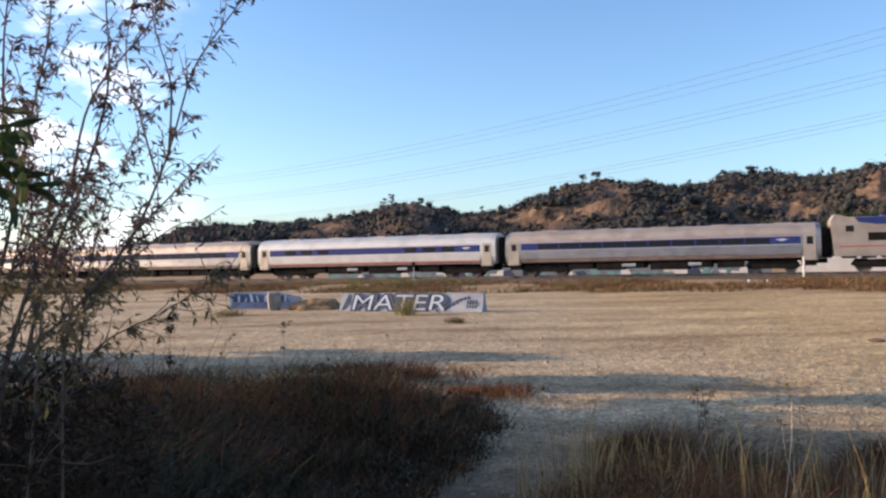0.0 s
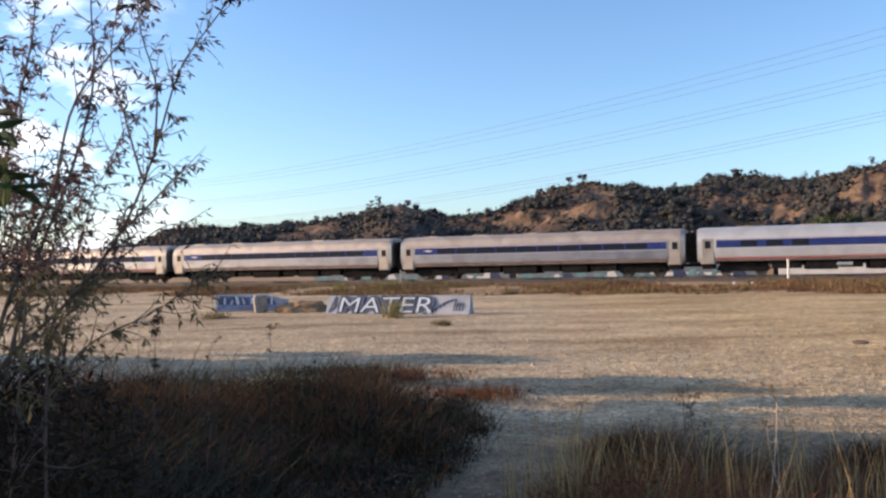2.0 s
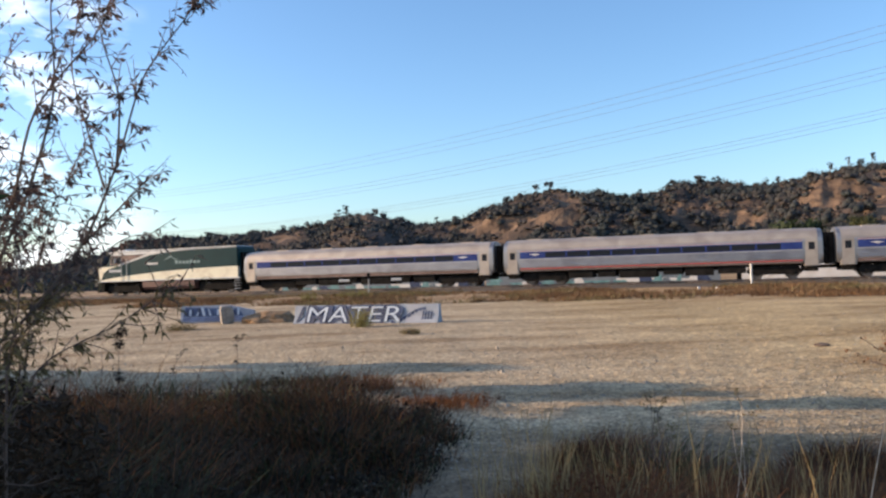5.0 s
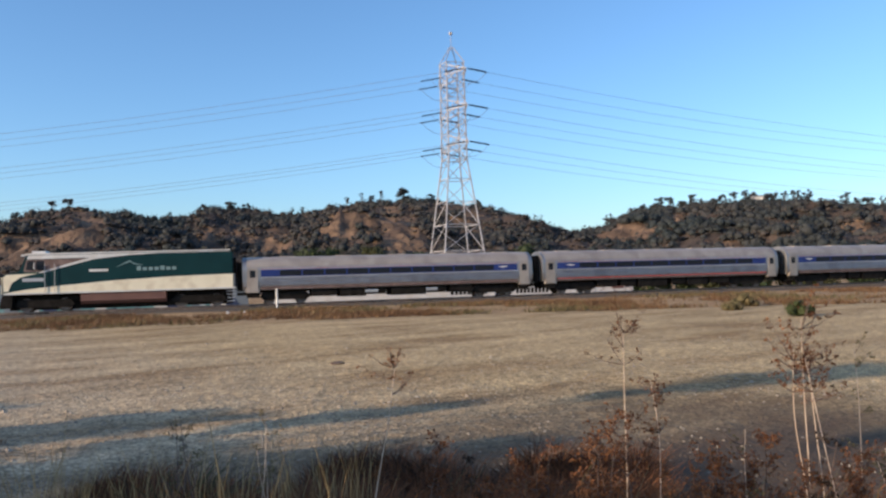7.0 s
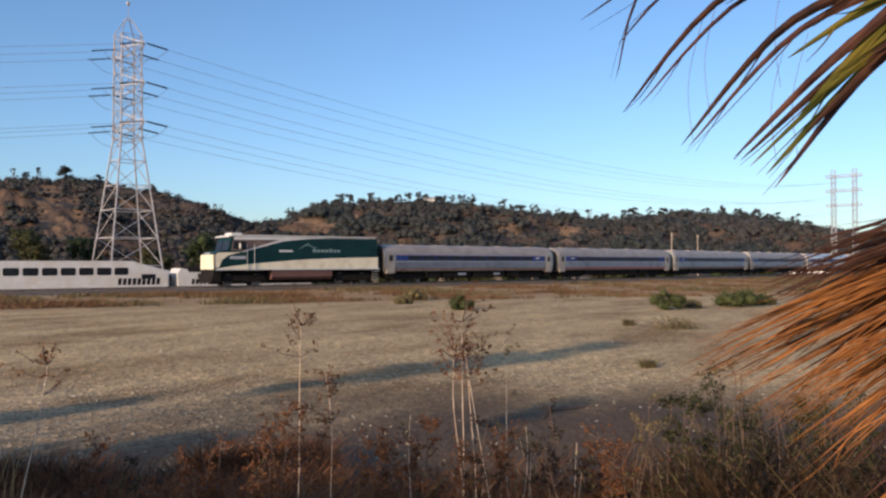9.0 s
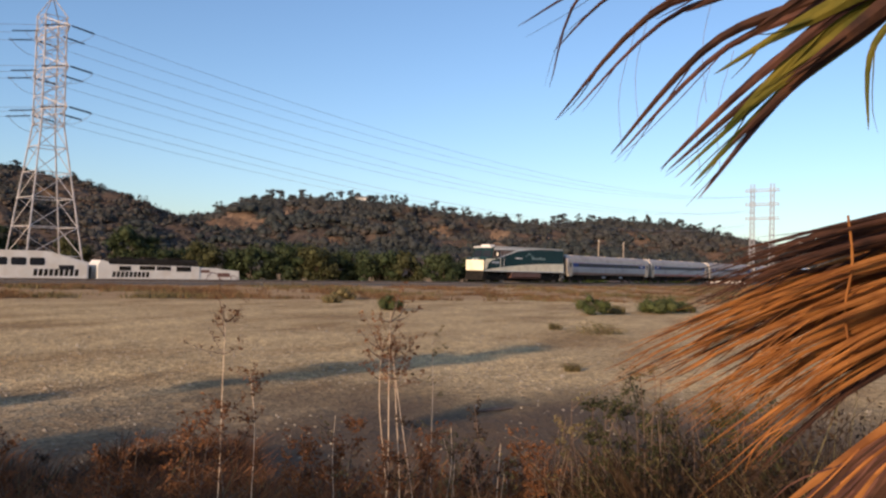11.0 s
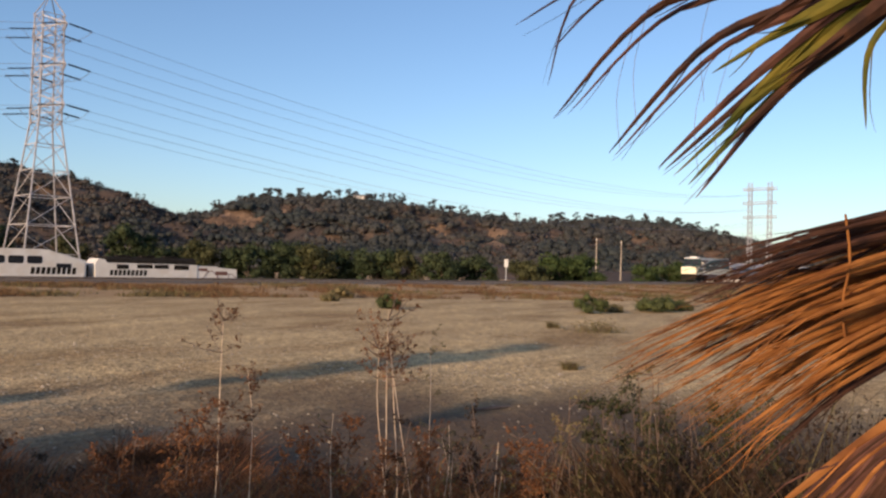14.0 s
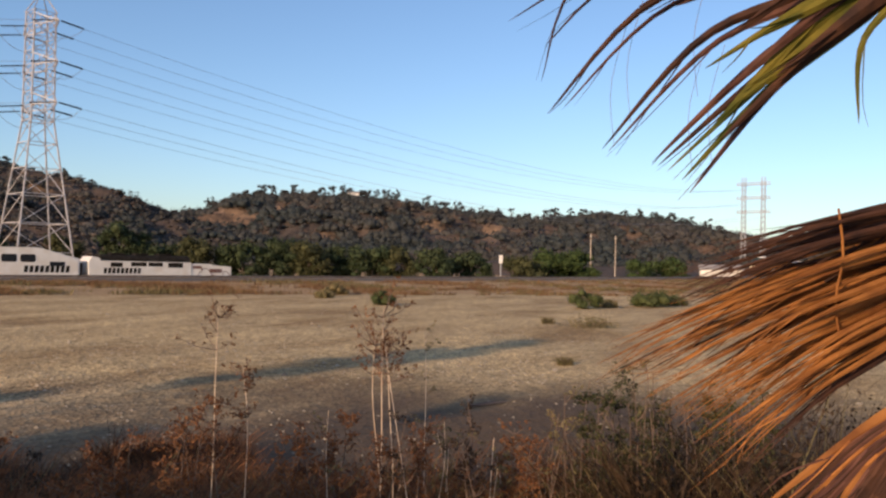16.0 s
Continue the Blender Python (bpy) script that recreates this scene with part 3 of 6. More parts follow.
    for x0, x1, z0, d in ((-7.0, -4.9, 0.52, 1.3), (-4.6, -2.4, 0.42, 1.32), (-2.2, -0.7, 0.55, 1.3), (-0.2, 2.8, 0.4, 1.34), (3.1, 4.6, 0.52, 1.3), (5.0, 7.0, 0.48, 1.3), (-12.2, -11.2, 0.55, 1.3), (11.2, 12.2, 0.55, 1.3)):
        box(bm, x0, -d, z0, x1, d, 1.14, 0.03)
    box(bm, -12.3, -0.5, 0.95, 12.3, 0.5, 1.2)
    box(bm, -6.6, 0.3, 0.8, 6.8, 0.5, 1.0)
    for y in (-1.1, 1.1):
        bar(bm, (-6.6, y, 0.86), (6.8, y, 0.86), 0.06, 6)
    part("underfloor_gear", bm, M_BLACK, car, "grimy equipment boxes under the floor")
    for x0, x1 in ((-2.5, -2.0), (2.8, 3.2)):
        part("air_tank", bar(bmesh.new(), (x0, -1.2, 0.82), (x1 + 0.6, -1.2, 0.82), 0.17, 10), M_GREY, car)
    return car


def cab_unit():
    """The tail: a full-width cab unit whose cab looks back along the line."""
    u = thing("cab_control_unit", label="dark green and cream cab control unit with white roof edge", category="locomotive")
    W = 1.52
    hull = [(-8.6, 1.4), (-8.62, 2.7), (-8.5, 2.9), (-8.25, 3.0), (-7.35, 3.06), (-7.02, 4.2), (-6.8, 4.42), (8.2, 4.52), (8.4, 4.3), (8.4, 1.4)]
    bm = side_plate(bmesh.new(), hull, -W, W)
    bmesh.ops.bevel(bm, geom=[e for e in bm.edges if abs(e.verts[0].co.y - e.verts[1].co.y) < 1e-6 and e.verts[0].co.z > 1.5], offset=0.1, segments=2, affect="EDGES")
    part("body", bm, M_GREEN, u)
    for s in (-1, 1):
        def plate(name, outline, material, d=0.014, label="", par=None):
            return part(name, side_plate(bmesh.new(), outline, s * W, s * (W + d)), material, par or u, label)
        plate("lower_band", [(-8.45, 1.5), (8.38, 1.5), (8.38, 2.58), (4.0, 2.5), (-0.5, 2.3), (-4.5, 2.0), (-7.0, 1.75)], M_CREAM, label="cream band widening towards the rear")
        plate("nose_wedge", [(-8.5, 1.62), (-8.55, 2.7), (-8.3, 2.92), (-6.1, 2.98), (-7.3, 2.7), (-7.9, 2.3), (-8.2, 1.62)], M_CREAM)
        plate("roof_edge", [(-6.85, 4.06), (-2.3, 4.12), (0.2, 4.24), (2.8, 4.36), (8.2, 4.4), (8.2, 4.44), (-6.75, 4.36)], M_WHITE, 0.03)
        plate("swoosh", [(-6.2, 3.0), (-5.9, 3.0), (-2.0, 4.0), (0.4, 4.24), (0.2, 4.27), (-2.4, 4.12)], M_WHITE, 0.018)
        plate("cab_side", [(-7.1, 3.12), (-5.75, 3.1), (-2.5, 4.06), (-6.9, 4.02)], M_SKIRT, 0.012, "dark brown cab side")
        plate("cab_window", [(-6.95, 3.25), (-6.3, 3.2), (-6.3, 3.95), (-6.8, 3.95)], M_DARKWIN, 0.022)
        plate("cab_window", [(-6.2, 3.2), (-5.65, 3.2), (-5.65, 3.95), (-6.2, 3.95)], M_DARKWIN, 0.022)
        plate("number_bar", [(-7.2, 2.36), (-5.7, 2.36), (-5.7, 2.62), (-7.2, 2.62)], M_GREY, 0.02)
        plate("lettering_bar", [(-2.45, 3.02), (-1.05, 3.02), (-1.05, 3.2), (-2.45, 3.2)], M_WHITE, 0.018)
        plate("emblem", [(-0.5, 3.3), (0.5, 3.85), (0.9, 3.6), (1.6, 3.42), (0.9, 3.5), (0.55, 3.72)], M_FAINT, 0.018, "pale mountain-shaped emblem")
        for k in range(7):
            x = 1.05 + k * 0.44
            plate("lettering_bar", [(x, 3.02), (x + 0.32, 3.02), (x + 0.32, 3.36 if k in (0, 4) else 3.27), (x, 3.36 if k in (0, 4) else 3.27)], M_FAINT, 0.018)
        for x, yy, z0, z1 in ((-5.6, 1.6, 1.5, 3.7), (-4.9, 1.6, 1.5, 3.7), (8.5, 1.45, 1.4, 2.6)):
            part("handrail", bar(bmesh.new(), (x, s * yy, z0), (x, s * yy, z1), 0.025, 6), M_GREY, u)
        part("cab_mirror", boxed(-6.35, min(s * 1.56, s * 1.8), 3.3, -6.28, max(s * 1.56, s * 1.8), 3.75, 0.01), M_WHITE, u)
        part("sill", boxed(-8.5, min(s * 1.4, s * 1.56), 1.38, 8.6, max(s * 1.4, s * 1.56), 1.5, 0.01), M_WHITE, u)
        for k in range(4):
            part("step", boxed(7.9, min(s * 1.1, s * 1.5), 0.35 + k * 0.27, 8.5, max(s * 1.1, s * 1.5), 0.4 + k * 0.27), M_GREY, u)
    part("roof_cap", side_plate(bmesh.new(), [(-7.3, 4.3), (-7.25, 4.42), (-6.7, 4.52), (8.2, 4.58), (8.2, 4.5), (-6.7, 4.4)], -1.44, 1.44), M_WHITE, u, "white cab roof")
    part("roof_box", boxed(-6.7, -0.7, 4.5, -5.7, 0.7, 4.72, 0.04), M_WHITE, u)
    part("nose_face", boxed(-8.68, -1.42, 1.45, -8.6, 1.42, 2.74, 0.015), M_CREAM, u, "cream nose front")
    for s in (-1, 1):
        v = [(-7.36, 0.08, 3.14), (-7.36, 1.35, 3.14), (-7.11, 1.35, 4.0), (-7.11, 0.08, 4.0)]
        bm = bmesh.new()
        a = [bm.verts.new((x - 0.01, s * y, z)) for x, y, z in v]
        b = [bm.verts.new((x + 0.05, s * y, z)) for x, y, z in v]
        bm.faces.new(a)
        bm.faces.new(b[::-1])
        for k in range(4):
            bm.faces.new((a[k], a[(k + 1) % 4], b[(k + 1) % 4], b[k]))
        part("windshield", bm, M_DARKWIN, u)
        part("headlight", boxed(-8.70, s * 0.3 - 0.14, 2.75, -8.5, s * 0.3 + 0.14, 2.93, 0.03), M_GREY, u)
    bm = prism(bmesh.new(), [(-1.15, 0.5), (-1.4, 0.75), (-1.45, 1.4), (1.45, 1.4), (1.4, 0.75), (1.15, 0.5)], -3.1, 3.2)
    part("tank", bm, M_BROWN, u, "dull brown underbelly tank")
    part("underframe", boxed(-8.3, -0.6, 0.14, 8.3, 0.6, 1.4), M_BLACK, u)
    part("pilot", side_plate(bmesh.new(), [(-8.9, 0.3), (-8.6, 1.4), (-7.9, 1.4), (-8.0, 0.35)], -1.4, 1.4), M_BLACK, u)
    part("end_wall", boxed(8.4, -1.0, 1.3, 8.65, 1.0, 3.9, 0.03), M_BLACK, u)
    for x in (-5.7, 5.7):
        truck(u, x, 2.75, 0.51)
    return u


def engine():
    """The engine at the head."""
    u = thing("diesel_locomotive", label="silver-grey diesel locomotive with a blue upper band", category="locomotive")
    hull = [(-10.3, 1.2), (-10.5, 3.9), (-10.2, 4.4), (-9.3, 4.15), (7.2, 4.15), (8.6, 3.3), (10.3, 2.4), (10.5, 1.2)]
    part("body", side_plate(bmesh.new(), hull, -1.5, 1.5), M_SILVER2, u)
    for s in (-1, 1):
        def plate(name, o, m, d=0.015):
            return part(name, side_plate(bmesh.new(), o, s * 1.5, s * (1.5 + d)), m, u)
        plate("blue_band", [(-8.6, 3.75), (-7.4, 3.55), (8.0, 3.55), (7.2, 4.12), (-8.9, 4.12)], M_BLUE)
        plate("side_window", [(-9.5, 3.05), (-8.95, 3.05), (-8.95, 3.5), (-9.5, 3.5)], M_DARKWIN)
        plate("grille", [(-8.0, 2.35), (-5.6, 2.35), (-5.6, 2.95), (-8.0, 2.95)], M_BLACK)
        plate("grille", [(-4.9, 2.35), (-2.4, 2.35), (-2.4, 2.95), (-4.9, 2.95)], M_BLACK)
        plate("stripe", [(-10.0, 1.9), (9.0, 1.9), (9.0, 1.98), (-10.0, 1.98)], M_RED)
    part("roof_hatch", boxed(-7, -0.9, 4.1, 5, 0.9, 4.28, 0.04), M_BLUE, u)
    part("tank", boxed(-2.6, -1.35, 0.45, 2.6, 1.35, 1.2, 0.08), M_BLACK, u)
    part("gangway", boxed(-10.75, -0.6, 1.1, -10.4, 0.6, 3.4, 0.04), M_BLACK, u)
    for x in (-6.8, 6.8):
        truck(u, x, 2.8, 0.5)
    return u


M_BRIGHT = mat("bright_cleaned_car_body", (0.62, 0.58, 0.53), (0.68, 0.64, 0.58), 0.7, 0.36, 0.1, metal=0.5, c3=(0.56, 0.52, 0.47), scale3=0.5, fine=20)
coaches = [coach()]
coaches.append(coach(None, "silver stainless passenger coach with a red sill stripe", True))
coaches += [copy_thing(coaches[0], pose(0, 0, 0)) for _ in range(2)]
coaches.append(coach(M_BRIGHT, "bright cream-silver cafe coach with a long blue band and few windows", True, True))
coaches.append(copy_thing(coaches[0], pose(0, 0, 0)))
tail, head = cab_unit(), engine()

# ---- second line, lower, with a train standing on it ----
LINE2, RAIL2 = 90.0, -1.93


def line2(l, z=RAIL2):
    p = TR_N * LINE2 + TR_T * l
    return pose(float(p[0]), float(p[1]), z, 0, 0, math.degrees(math.atan2(TR_T[1], TR_T[0])))


def bilevel():
    c = thing("bilevel_coach", line2(15.8), "white two-storey commuter coach with dark window row", "train car", "standing commuter train")
    hull = [(-12.9, 0.55), (-12.9, 3.75), (-9.2, 4.75), (-8.6, 4.85), (8.6, 4.85), (9.2, 4.75), (12.9, 3.75), (12.9, 0.55)]
    bm = side_plate(bmesh.new(), hull, -1.5, 1.5)
    bmesh.ops.bevel(bm, geom=[e for e in bm.edges if abs(e.verts[0].co.y - e.verts[1].co.y) < 1e-6 and e.verts[0].co.z > 3], offset=0.22, segments=3, affect="EDGES")
    part("body", bm, M_WHITE, c)
    for s in (-1, 1):
        for k in range(10):
            x = -8.6 + k * 1.74
            pane = [(x + 0.12, 3.36), (x + 1.3, 3.36), (x + 1.42, 3.5), (x + 1.42, 4.02), (x + 1.3, 4.14), (x + 0.12, 4.14), (x, 4.02), (x, 3.5)]
            w = part("window", side_plate(bmesh.new(), pane, s * 1.5, s * 1.52), M_BLACK, c)
            part("pane", side_plate(bmesh.new(), [(x + 0.08, 3.44), (x + 1.34, 3.44), (x + 1.34, 4.06), (x + 0.08, 4.06)], s * 1.52, s * 1.526), M_DARKWIN, w)
        for e in (-1, 1):
            x = e * 10.6
            part("end_window", boxed(x - 0.75, min(s * 1.5, s * 1.515), 2.95, x + 0.75, max(s * 1.5, s * 1.515), 3.42, 0.006), M_DARKWIN, c)
        for k in range(9):
            x = 7.4 + k * 0.5
            part("lettering_bar", side_plate(bmesh.new(), [(x, 2.3), (x + 0.36, 2.3), (x + 0.44, 3.0), (x + 0.08, 3.0)], s * 1.5, s * 1.512), M_BLACK, c)
        part("lower_stripe", boxed(-12.8, min(s * 1.5, s * 1.51), 1.2, 12.8, max(s * 1.5, s * 1.51), 1.32), M_BLUE, c)
    for e in (-1, 1):
        part("gangway", boxed(min(e * 12.9, e * 13.35), -0.7, 0.9, max(e * 12.9, e * 13.35), 0.7, 3.3, 0.05), M_BLACK, c)
        truck(c, e * 9.6)
    return c


def commuter_engine():
    c = thing("commuter_locomotive", line2(37.9) @ Matrix.Diagonal((0.92, 1, 1, 1)), "white standing locomotive with black roof and lower graffiti-marked hood", "locomotive", "standing commuter train")
    hull = [(-9.0, 1.1), (-9.1, 3.5), (-8.7, 4.05), (-8.0, 3.95), (-7.6, 3.72), (9.0, 3.6), (9.0, 1.1)]
    part("body", side_plate(bmesh.new(), hull[:4] + [(-7.7, 3.62), (3.4, 3.55), (3.4, 1.1)], -1.5, 1.5), M_WHITE, c)
    part("hood", side_plate(bmesh.new(), [(3.4, 1.1), (3.4, 3.42), (6.0, 3.42), (6.3, 3.3), (8.9, 3.12), (9.0, 1.1)], -1.44, 1.44), M_WHITE, c, "white hood with brown scrawl")
    part("roof", prism(bmesh.new(), [(-1.35, 3.5), (-1.0, 4.1), (-0.4, 4.3), (0.4, 4.3), (1.0, 4.1), (1.35, 3.5)], -7.6, 3.4), M_BLACK, c, "black roof gear")
    for k in range(3):
        part("roof_fan", boxed(-6.2 + k * 2.9, -0.6, 4.25, -4.6 + k * 2.9, 0.6, 4.48, 0.06), M_BLACK, c)
    for s in (-1, 1):
        for x0, x1, z0, z1 in ((-6.6, -5.2, 2.95, 3.45), (-4.2, -2.3, 3.05, 3.5), (-2.1, -0.3, 3.05, 3.5), (0.4, 2.3, 2.95, 3.5)):
            part("side_grille", boxed(x0, min(s * 1.5, s * 1.515), z0, x1, max(s * 1.5, s * 1.515), z1, 0.006), M_BLACK, c)
        for k in range(9):
            x = -7.4 + k * 0.5
            part("lettering_bar", side_plate(bmesh.new(), [(x, 2.25), (x + 0.35, 2.25), (x + 0.42, 2.85), (x + 0.07, 2.85)], s * 1.5, s * 1.512), M_BLACK, c)
        part("cab_window", boxed(3.6, min(s * 1.44, s * 1.456), 2.85, 4.8, max(s * 1.44, s * 1.456), 3.2, 0.006), M_BROWN, c)
        part("cab_window", boxed(5.9, min(s * 1.44, s * 1.456), 2.4, 7.6, max(s * 1.44, s * 1.456), 2.85, 0.006), M_BROWN, c)
        rs = random.Random(5)
        bm = bmesh.new()
        x, z = 3.8, 1.6
        for k in range(26):
            nx, nz = x + rs.uniform(-0.35, 0.75), min(2.9 - max(0, x - 5.5) * 0.15, max(1.3, z + rs.uniform(-0.7, 0.7)))
            nx = min(nx, 8.7)
            bar(bm, (x, s * 1.45, z), (nx, s * 1.45, nz), 0.04)
            x, z = nx, nz
        part("scrawl", bm, M_BROWN, c, "brown sprayed scrawl")
    part("tank", boxed(-2.6, -1.3, 0.4, 2.4, 1.3, 1.1, 0.08), M_BLACK, c)
    for x in (-6.0, 6.0):
        truck(c, x, 2.7, 0.5)


bilevel()
commuter_engine()
old = thing("old_coach", line2(-11.9), "dull blue-grey coach with a window row and teal lower band", "train car", "standing commuter train")
part("body", prism(bmesh.new(), [(1.4, 0.6), (1.5, 1.0), (1.5, 4.3), (1.38, 4.62), (1.0, 4.8), (-1.0, 4.8), (-1.38, 4.62), (-1.5, 4.3), (-1.5, 1.0), (-1.4, 0.6)], -12.7, 12.7), M_OLD, old)
part("end_post", boxed(12.4, -1.54, 3.6, 12.72, -1.5, 4.5), M_WHITE, old)
for x in (-9, 9):
    truck(old, x)
for k in range(13):
    x = -10.9 + k * 1.7
    part("window", boxed(x, -1.53, 3.3, x + 1.3, -1.5, 4.05, 0.008), M_DARKWIN, old)
part("teal_band", side_plate(bmesh.new(), [(-12.6, 1.1), (12.6, 1.1), (12.6, 1.7), (8.0, 2.1), (2.0, 2.3), (-12.6, 2.3)], -1.512, -1.5), M_TEAL, old, "teal painted lower band")
part("white_swoosh", side_plate(bmesh.new(), [(2.0, 2.3), (8.0, 2.1), (12.6, 1.7), (12.6, 1.95), (8.0, 2.4), (2.0, 2.5)], -1.514, -1.5), M_WHITE, old)
rs = random.Random(23)
for k in range(20):
    x, w, z0 = -12.0 + k * 1.18, rs.uniform(0.7, 1.5), rs.uniform(1.45, 1.9)
    h, lean = rs.uniform(0.5, 1.2), rs.uniform(-0.4, 0.5)
    part("sprayed_patch", side_plate(bmesh.new(), [(x, z0), (x + w * 0.6, z0 - 0.12), (x + w, z0 + h * 0.4), (x + w * 0.7 + lean * 0.5, z0 + h), (x + lean, z0 + h * 0.85)], -1.525 - 0.002 * (k % 3), -1.5), (M_TEAL, M_OLD, M_TEAL, M_WHITE, M_INK)[k % 5], old)


copy_thing(old, line2(-38.3))


def second_line():
    p = line2(0, 0)
    bed = part("ballast_bed", prism(bmesh.new(), [(-3.4, -2.7), (-1.9, RAIL2 - 0.2), (1.9, RAIL2 - 0.2), (3.4, -2.7)], -300, 150), M_BALLAST, None, m=p)
    tagged(bed, "grey-brown ballast bed of the farther track", "ballast", kind="structure")
    t = thing("railway_track", p, "steel rails of the farther track", "railway", kind="structure")
    for o in (-0.75, 0.75):
        part("rail", boxed(-300, o - 0.036, RAIL2 - 0.2, 150, o + 0.036, RAIL2), M_RAIL, t)


second_line()

# ---- power line ----
T1, T2 = np.array([84.3, 111.8]), np.array([378.7, 31.8])
LINE = (T2 - T1) / np.linalg.norm(T2 - T1)
ACROSS = np.array([-LINE[1], LINE[0]])
LEVELS, ARMS = (37.6, 31.4, 25.2), (-6.6, 0.6, 6.6)
PYLON_GROUP = "pylons of the power line"


def pylon():
    """Square steel lattice: spread legs, a straight cage with three pairs of arms, a peak. Local x along the line."""
    t = thing("transmission_tower", label="tall galvanised steel lattice transmission tower with three arm levels", category="pylon", group=PYLON_GROUP)

    def half(z):
        return float(np.interp(z, [-2.6, 23.0, 40.0], [4.7, 1.7, 1.6]))

    cs = [(-1, -1), (1, -1), (1, 1), (-1, 1)]
    for sx, sy in cs:
        bm = bmesh.new()
        zs = [-2.6, 23.0, 40.0]
        for a, b in zip(zs, zs[1:]):
            bar(bm, (sx * half(a), sy * half(a), a), (sx * half(b), sy * half(b), b), 0.14)
        part("leg", bm, M_STEEL, t)
        part("footing", boxed(sx * 4.7 - 0.5, sy * 4.7 - 0.5, -3.0, sx * 4.7 + 0.5, sy * 4.7 + 0.5, -2.2, 0.05), M_CONC, t)
    zs = [2.5, 7.0, 11.5, 15.5, 19.5, 23.0, 25.2, 27.4, 29.5, 31.6, 33.8, 36.0, 38.0, 40.0]
    for i in range(4):
        bm = bmesh.new()
        (ax, ay), (bx, by) = cs[i], cs[(i + 1) % 4]
        for k, z in enumerate(zs):
            h = half(z)
            r = 0.085 if z < 24 else 0.065
            bar(bm, (ax * h, ay * h, z), (bx * h, by * h, z), r)
            if k + 1 < len(zs):
                g = half(zs[k + 1])
                bar(bm, (ax * h, ay * h, z), (bx * g, by * g, zs[k + 1]), r * 0.8)
                if z > 22:
                    bar(bm, (bx * h, by * h, z), (ax * g, ay * g, zs[k + 1]), r * 0.8)
        g0, g1 = half(-2.6), half(2.5)
        bar(bm, (ax * g0, ay * g0, -2.6), ((ax + bx) / 2 * g1, (ay + by) / 2 * g1, 2.5), 0.09)
        bar(bm, (bx * g0, by * g0, -2.6), ((ax + bx) / 2 * g1, (ay + by) / 2 * g1, 2.5), 0.09)
        part("bracing", bm, M_STEEL, t, "crossed lattice bracing of one face")["kind"] = "stuff"
    bm = bmesh.new()
    for sx, sy in cs:
        bar(bm, (sx * 1.75, sy * 1.75, 40), (0.2 * sx, 0.2 * sy, 43.0), 0.09)
    bar(bm, (0, 0, 42.5), (0, 0, 45.4), 0.05)
    box(bm, -0.25, -0.25, 45.2, 0.25, 0.25, 45.7, 0.05)
    part("peak", bm, M_STEEL, t, "pointed tower top with a marker")
    for z in LEVELS:
        for s in (-1, 1):
            bm = bmesh.new()
            tip = (0, s * 6.6, z)
            for sx in (-1, 1):
                h = half(z)
                bar(bm, (sx * h, s * h, z), tip, 0.09)
                bar(bm, (sx * h, s * h, z + 1.8), tip, 0.08)
                for k in range(1, 4):
                    q = k / 4
                    bar(bm, (sx * h * (1 - q), s * (h + (6.6 - h) * q), z), (sx * h * (1 - q), s * (h + (6.6 - h) * q), z + 1.8 * (1 - q)), 0.05)
            part("cross_arm", bm, M_STEEL, t)
            for y in ((s * 6.6,) + ((0.6,) if s > 0 else ())):
                for e in (-1, 1):
                    bm = bmesh.new()
                    x0 = 0.2 if abs(y) > 1 else 1.9
                    way = Vector((1, 0, -0.125)) if e > 0 else Vector((-0.893, 0.449, -0.125))
                    p0 = Vector((e * x0, y, z))
                    bar(bm, p0, p0 + way * 3.6, 0.05)
                    for k in range(16):
                        c = p0 + way * (3.6 * (k + 1) / 17)
                        bar(bm, c - way * 0.05, c + way * 0.05, 0.15, 8)
                    part("insulator_string", bm, M_BLACK, t, "dark insulator discs in a string")
                bm = bmesh.new()
                pts = [(x, y, z - 0.45 - 2.2 * (1 - (x / 3.8) ** 2)) for x in np.linspace(-3.8, 3.8, 9)]
                tube(bm, pts, [0.035] * 9, 4)
                part("jumper_loop", bm, M_WIRE, t)
    return t


def far_pylon():
    t = thing("transmission_tower", label="distant twin-mast lattice transmission tower", category="pylon", group=PYLON_GROUP)
    for s in (-1, 1):
        bm = bmesh.new()
        cs = [(-1, -1), (1, -1), (1, 1), (-1, 1)]
        zs = np.arange(-2.6, 43, 2.4)
        for sx, sy in cs:
            bar(bm, (sx * 0.9, s * 4.3 + sy * 0.9, -2.6), (sx * 0.7, s * 4.3 + sy * 0.7, 43), 0.14)
        for k in range(len(zs) - 1):
            for i in range(4):
                (ax, ay), (bx, by) = cs[i], cs[(i + 1) % 4]
                bar(bm, (ax * 0.75, s * 4.3 + ay * 0.75, zs[k]), (bx * 0.75, s * 4.3 + by * 0.75, zs[k + 1]), 0.08)
        part("mast", bm, M_DULLSTEEL, t, "slim lattice mast")
    for z in LEVELS:
        bm = bmesh.new()
        for x in (-0.6, 0.6):
            bar(bm, (x, -7.4, z + 2), (x, 7.4, z + 2), 0.2)
            bar(bm, (x, -7.4, z + 3), (x, 7.4, z + 3), 0.1)
        for k in range(12):
            y = -7.4 + k * 1.34
            bar(bm, (0, y, z + 2), (0, min(7.4, y + 1.34), z + 3), 0.1)
        part("cross_arm", bm, M_DULLSTEEL, t)
    return t


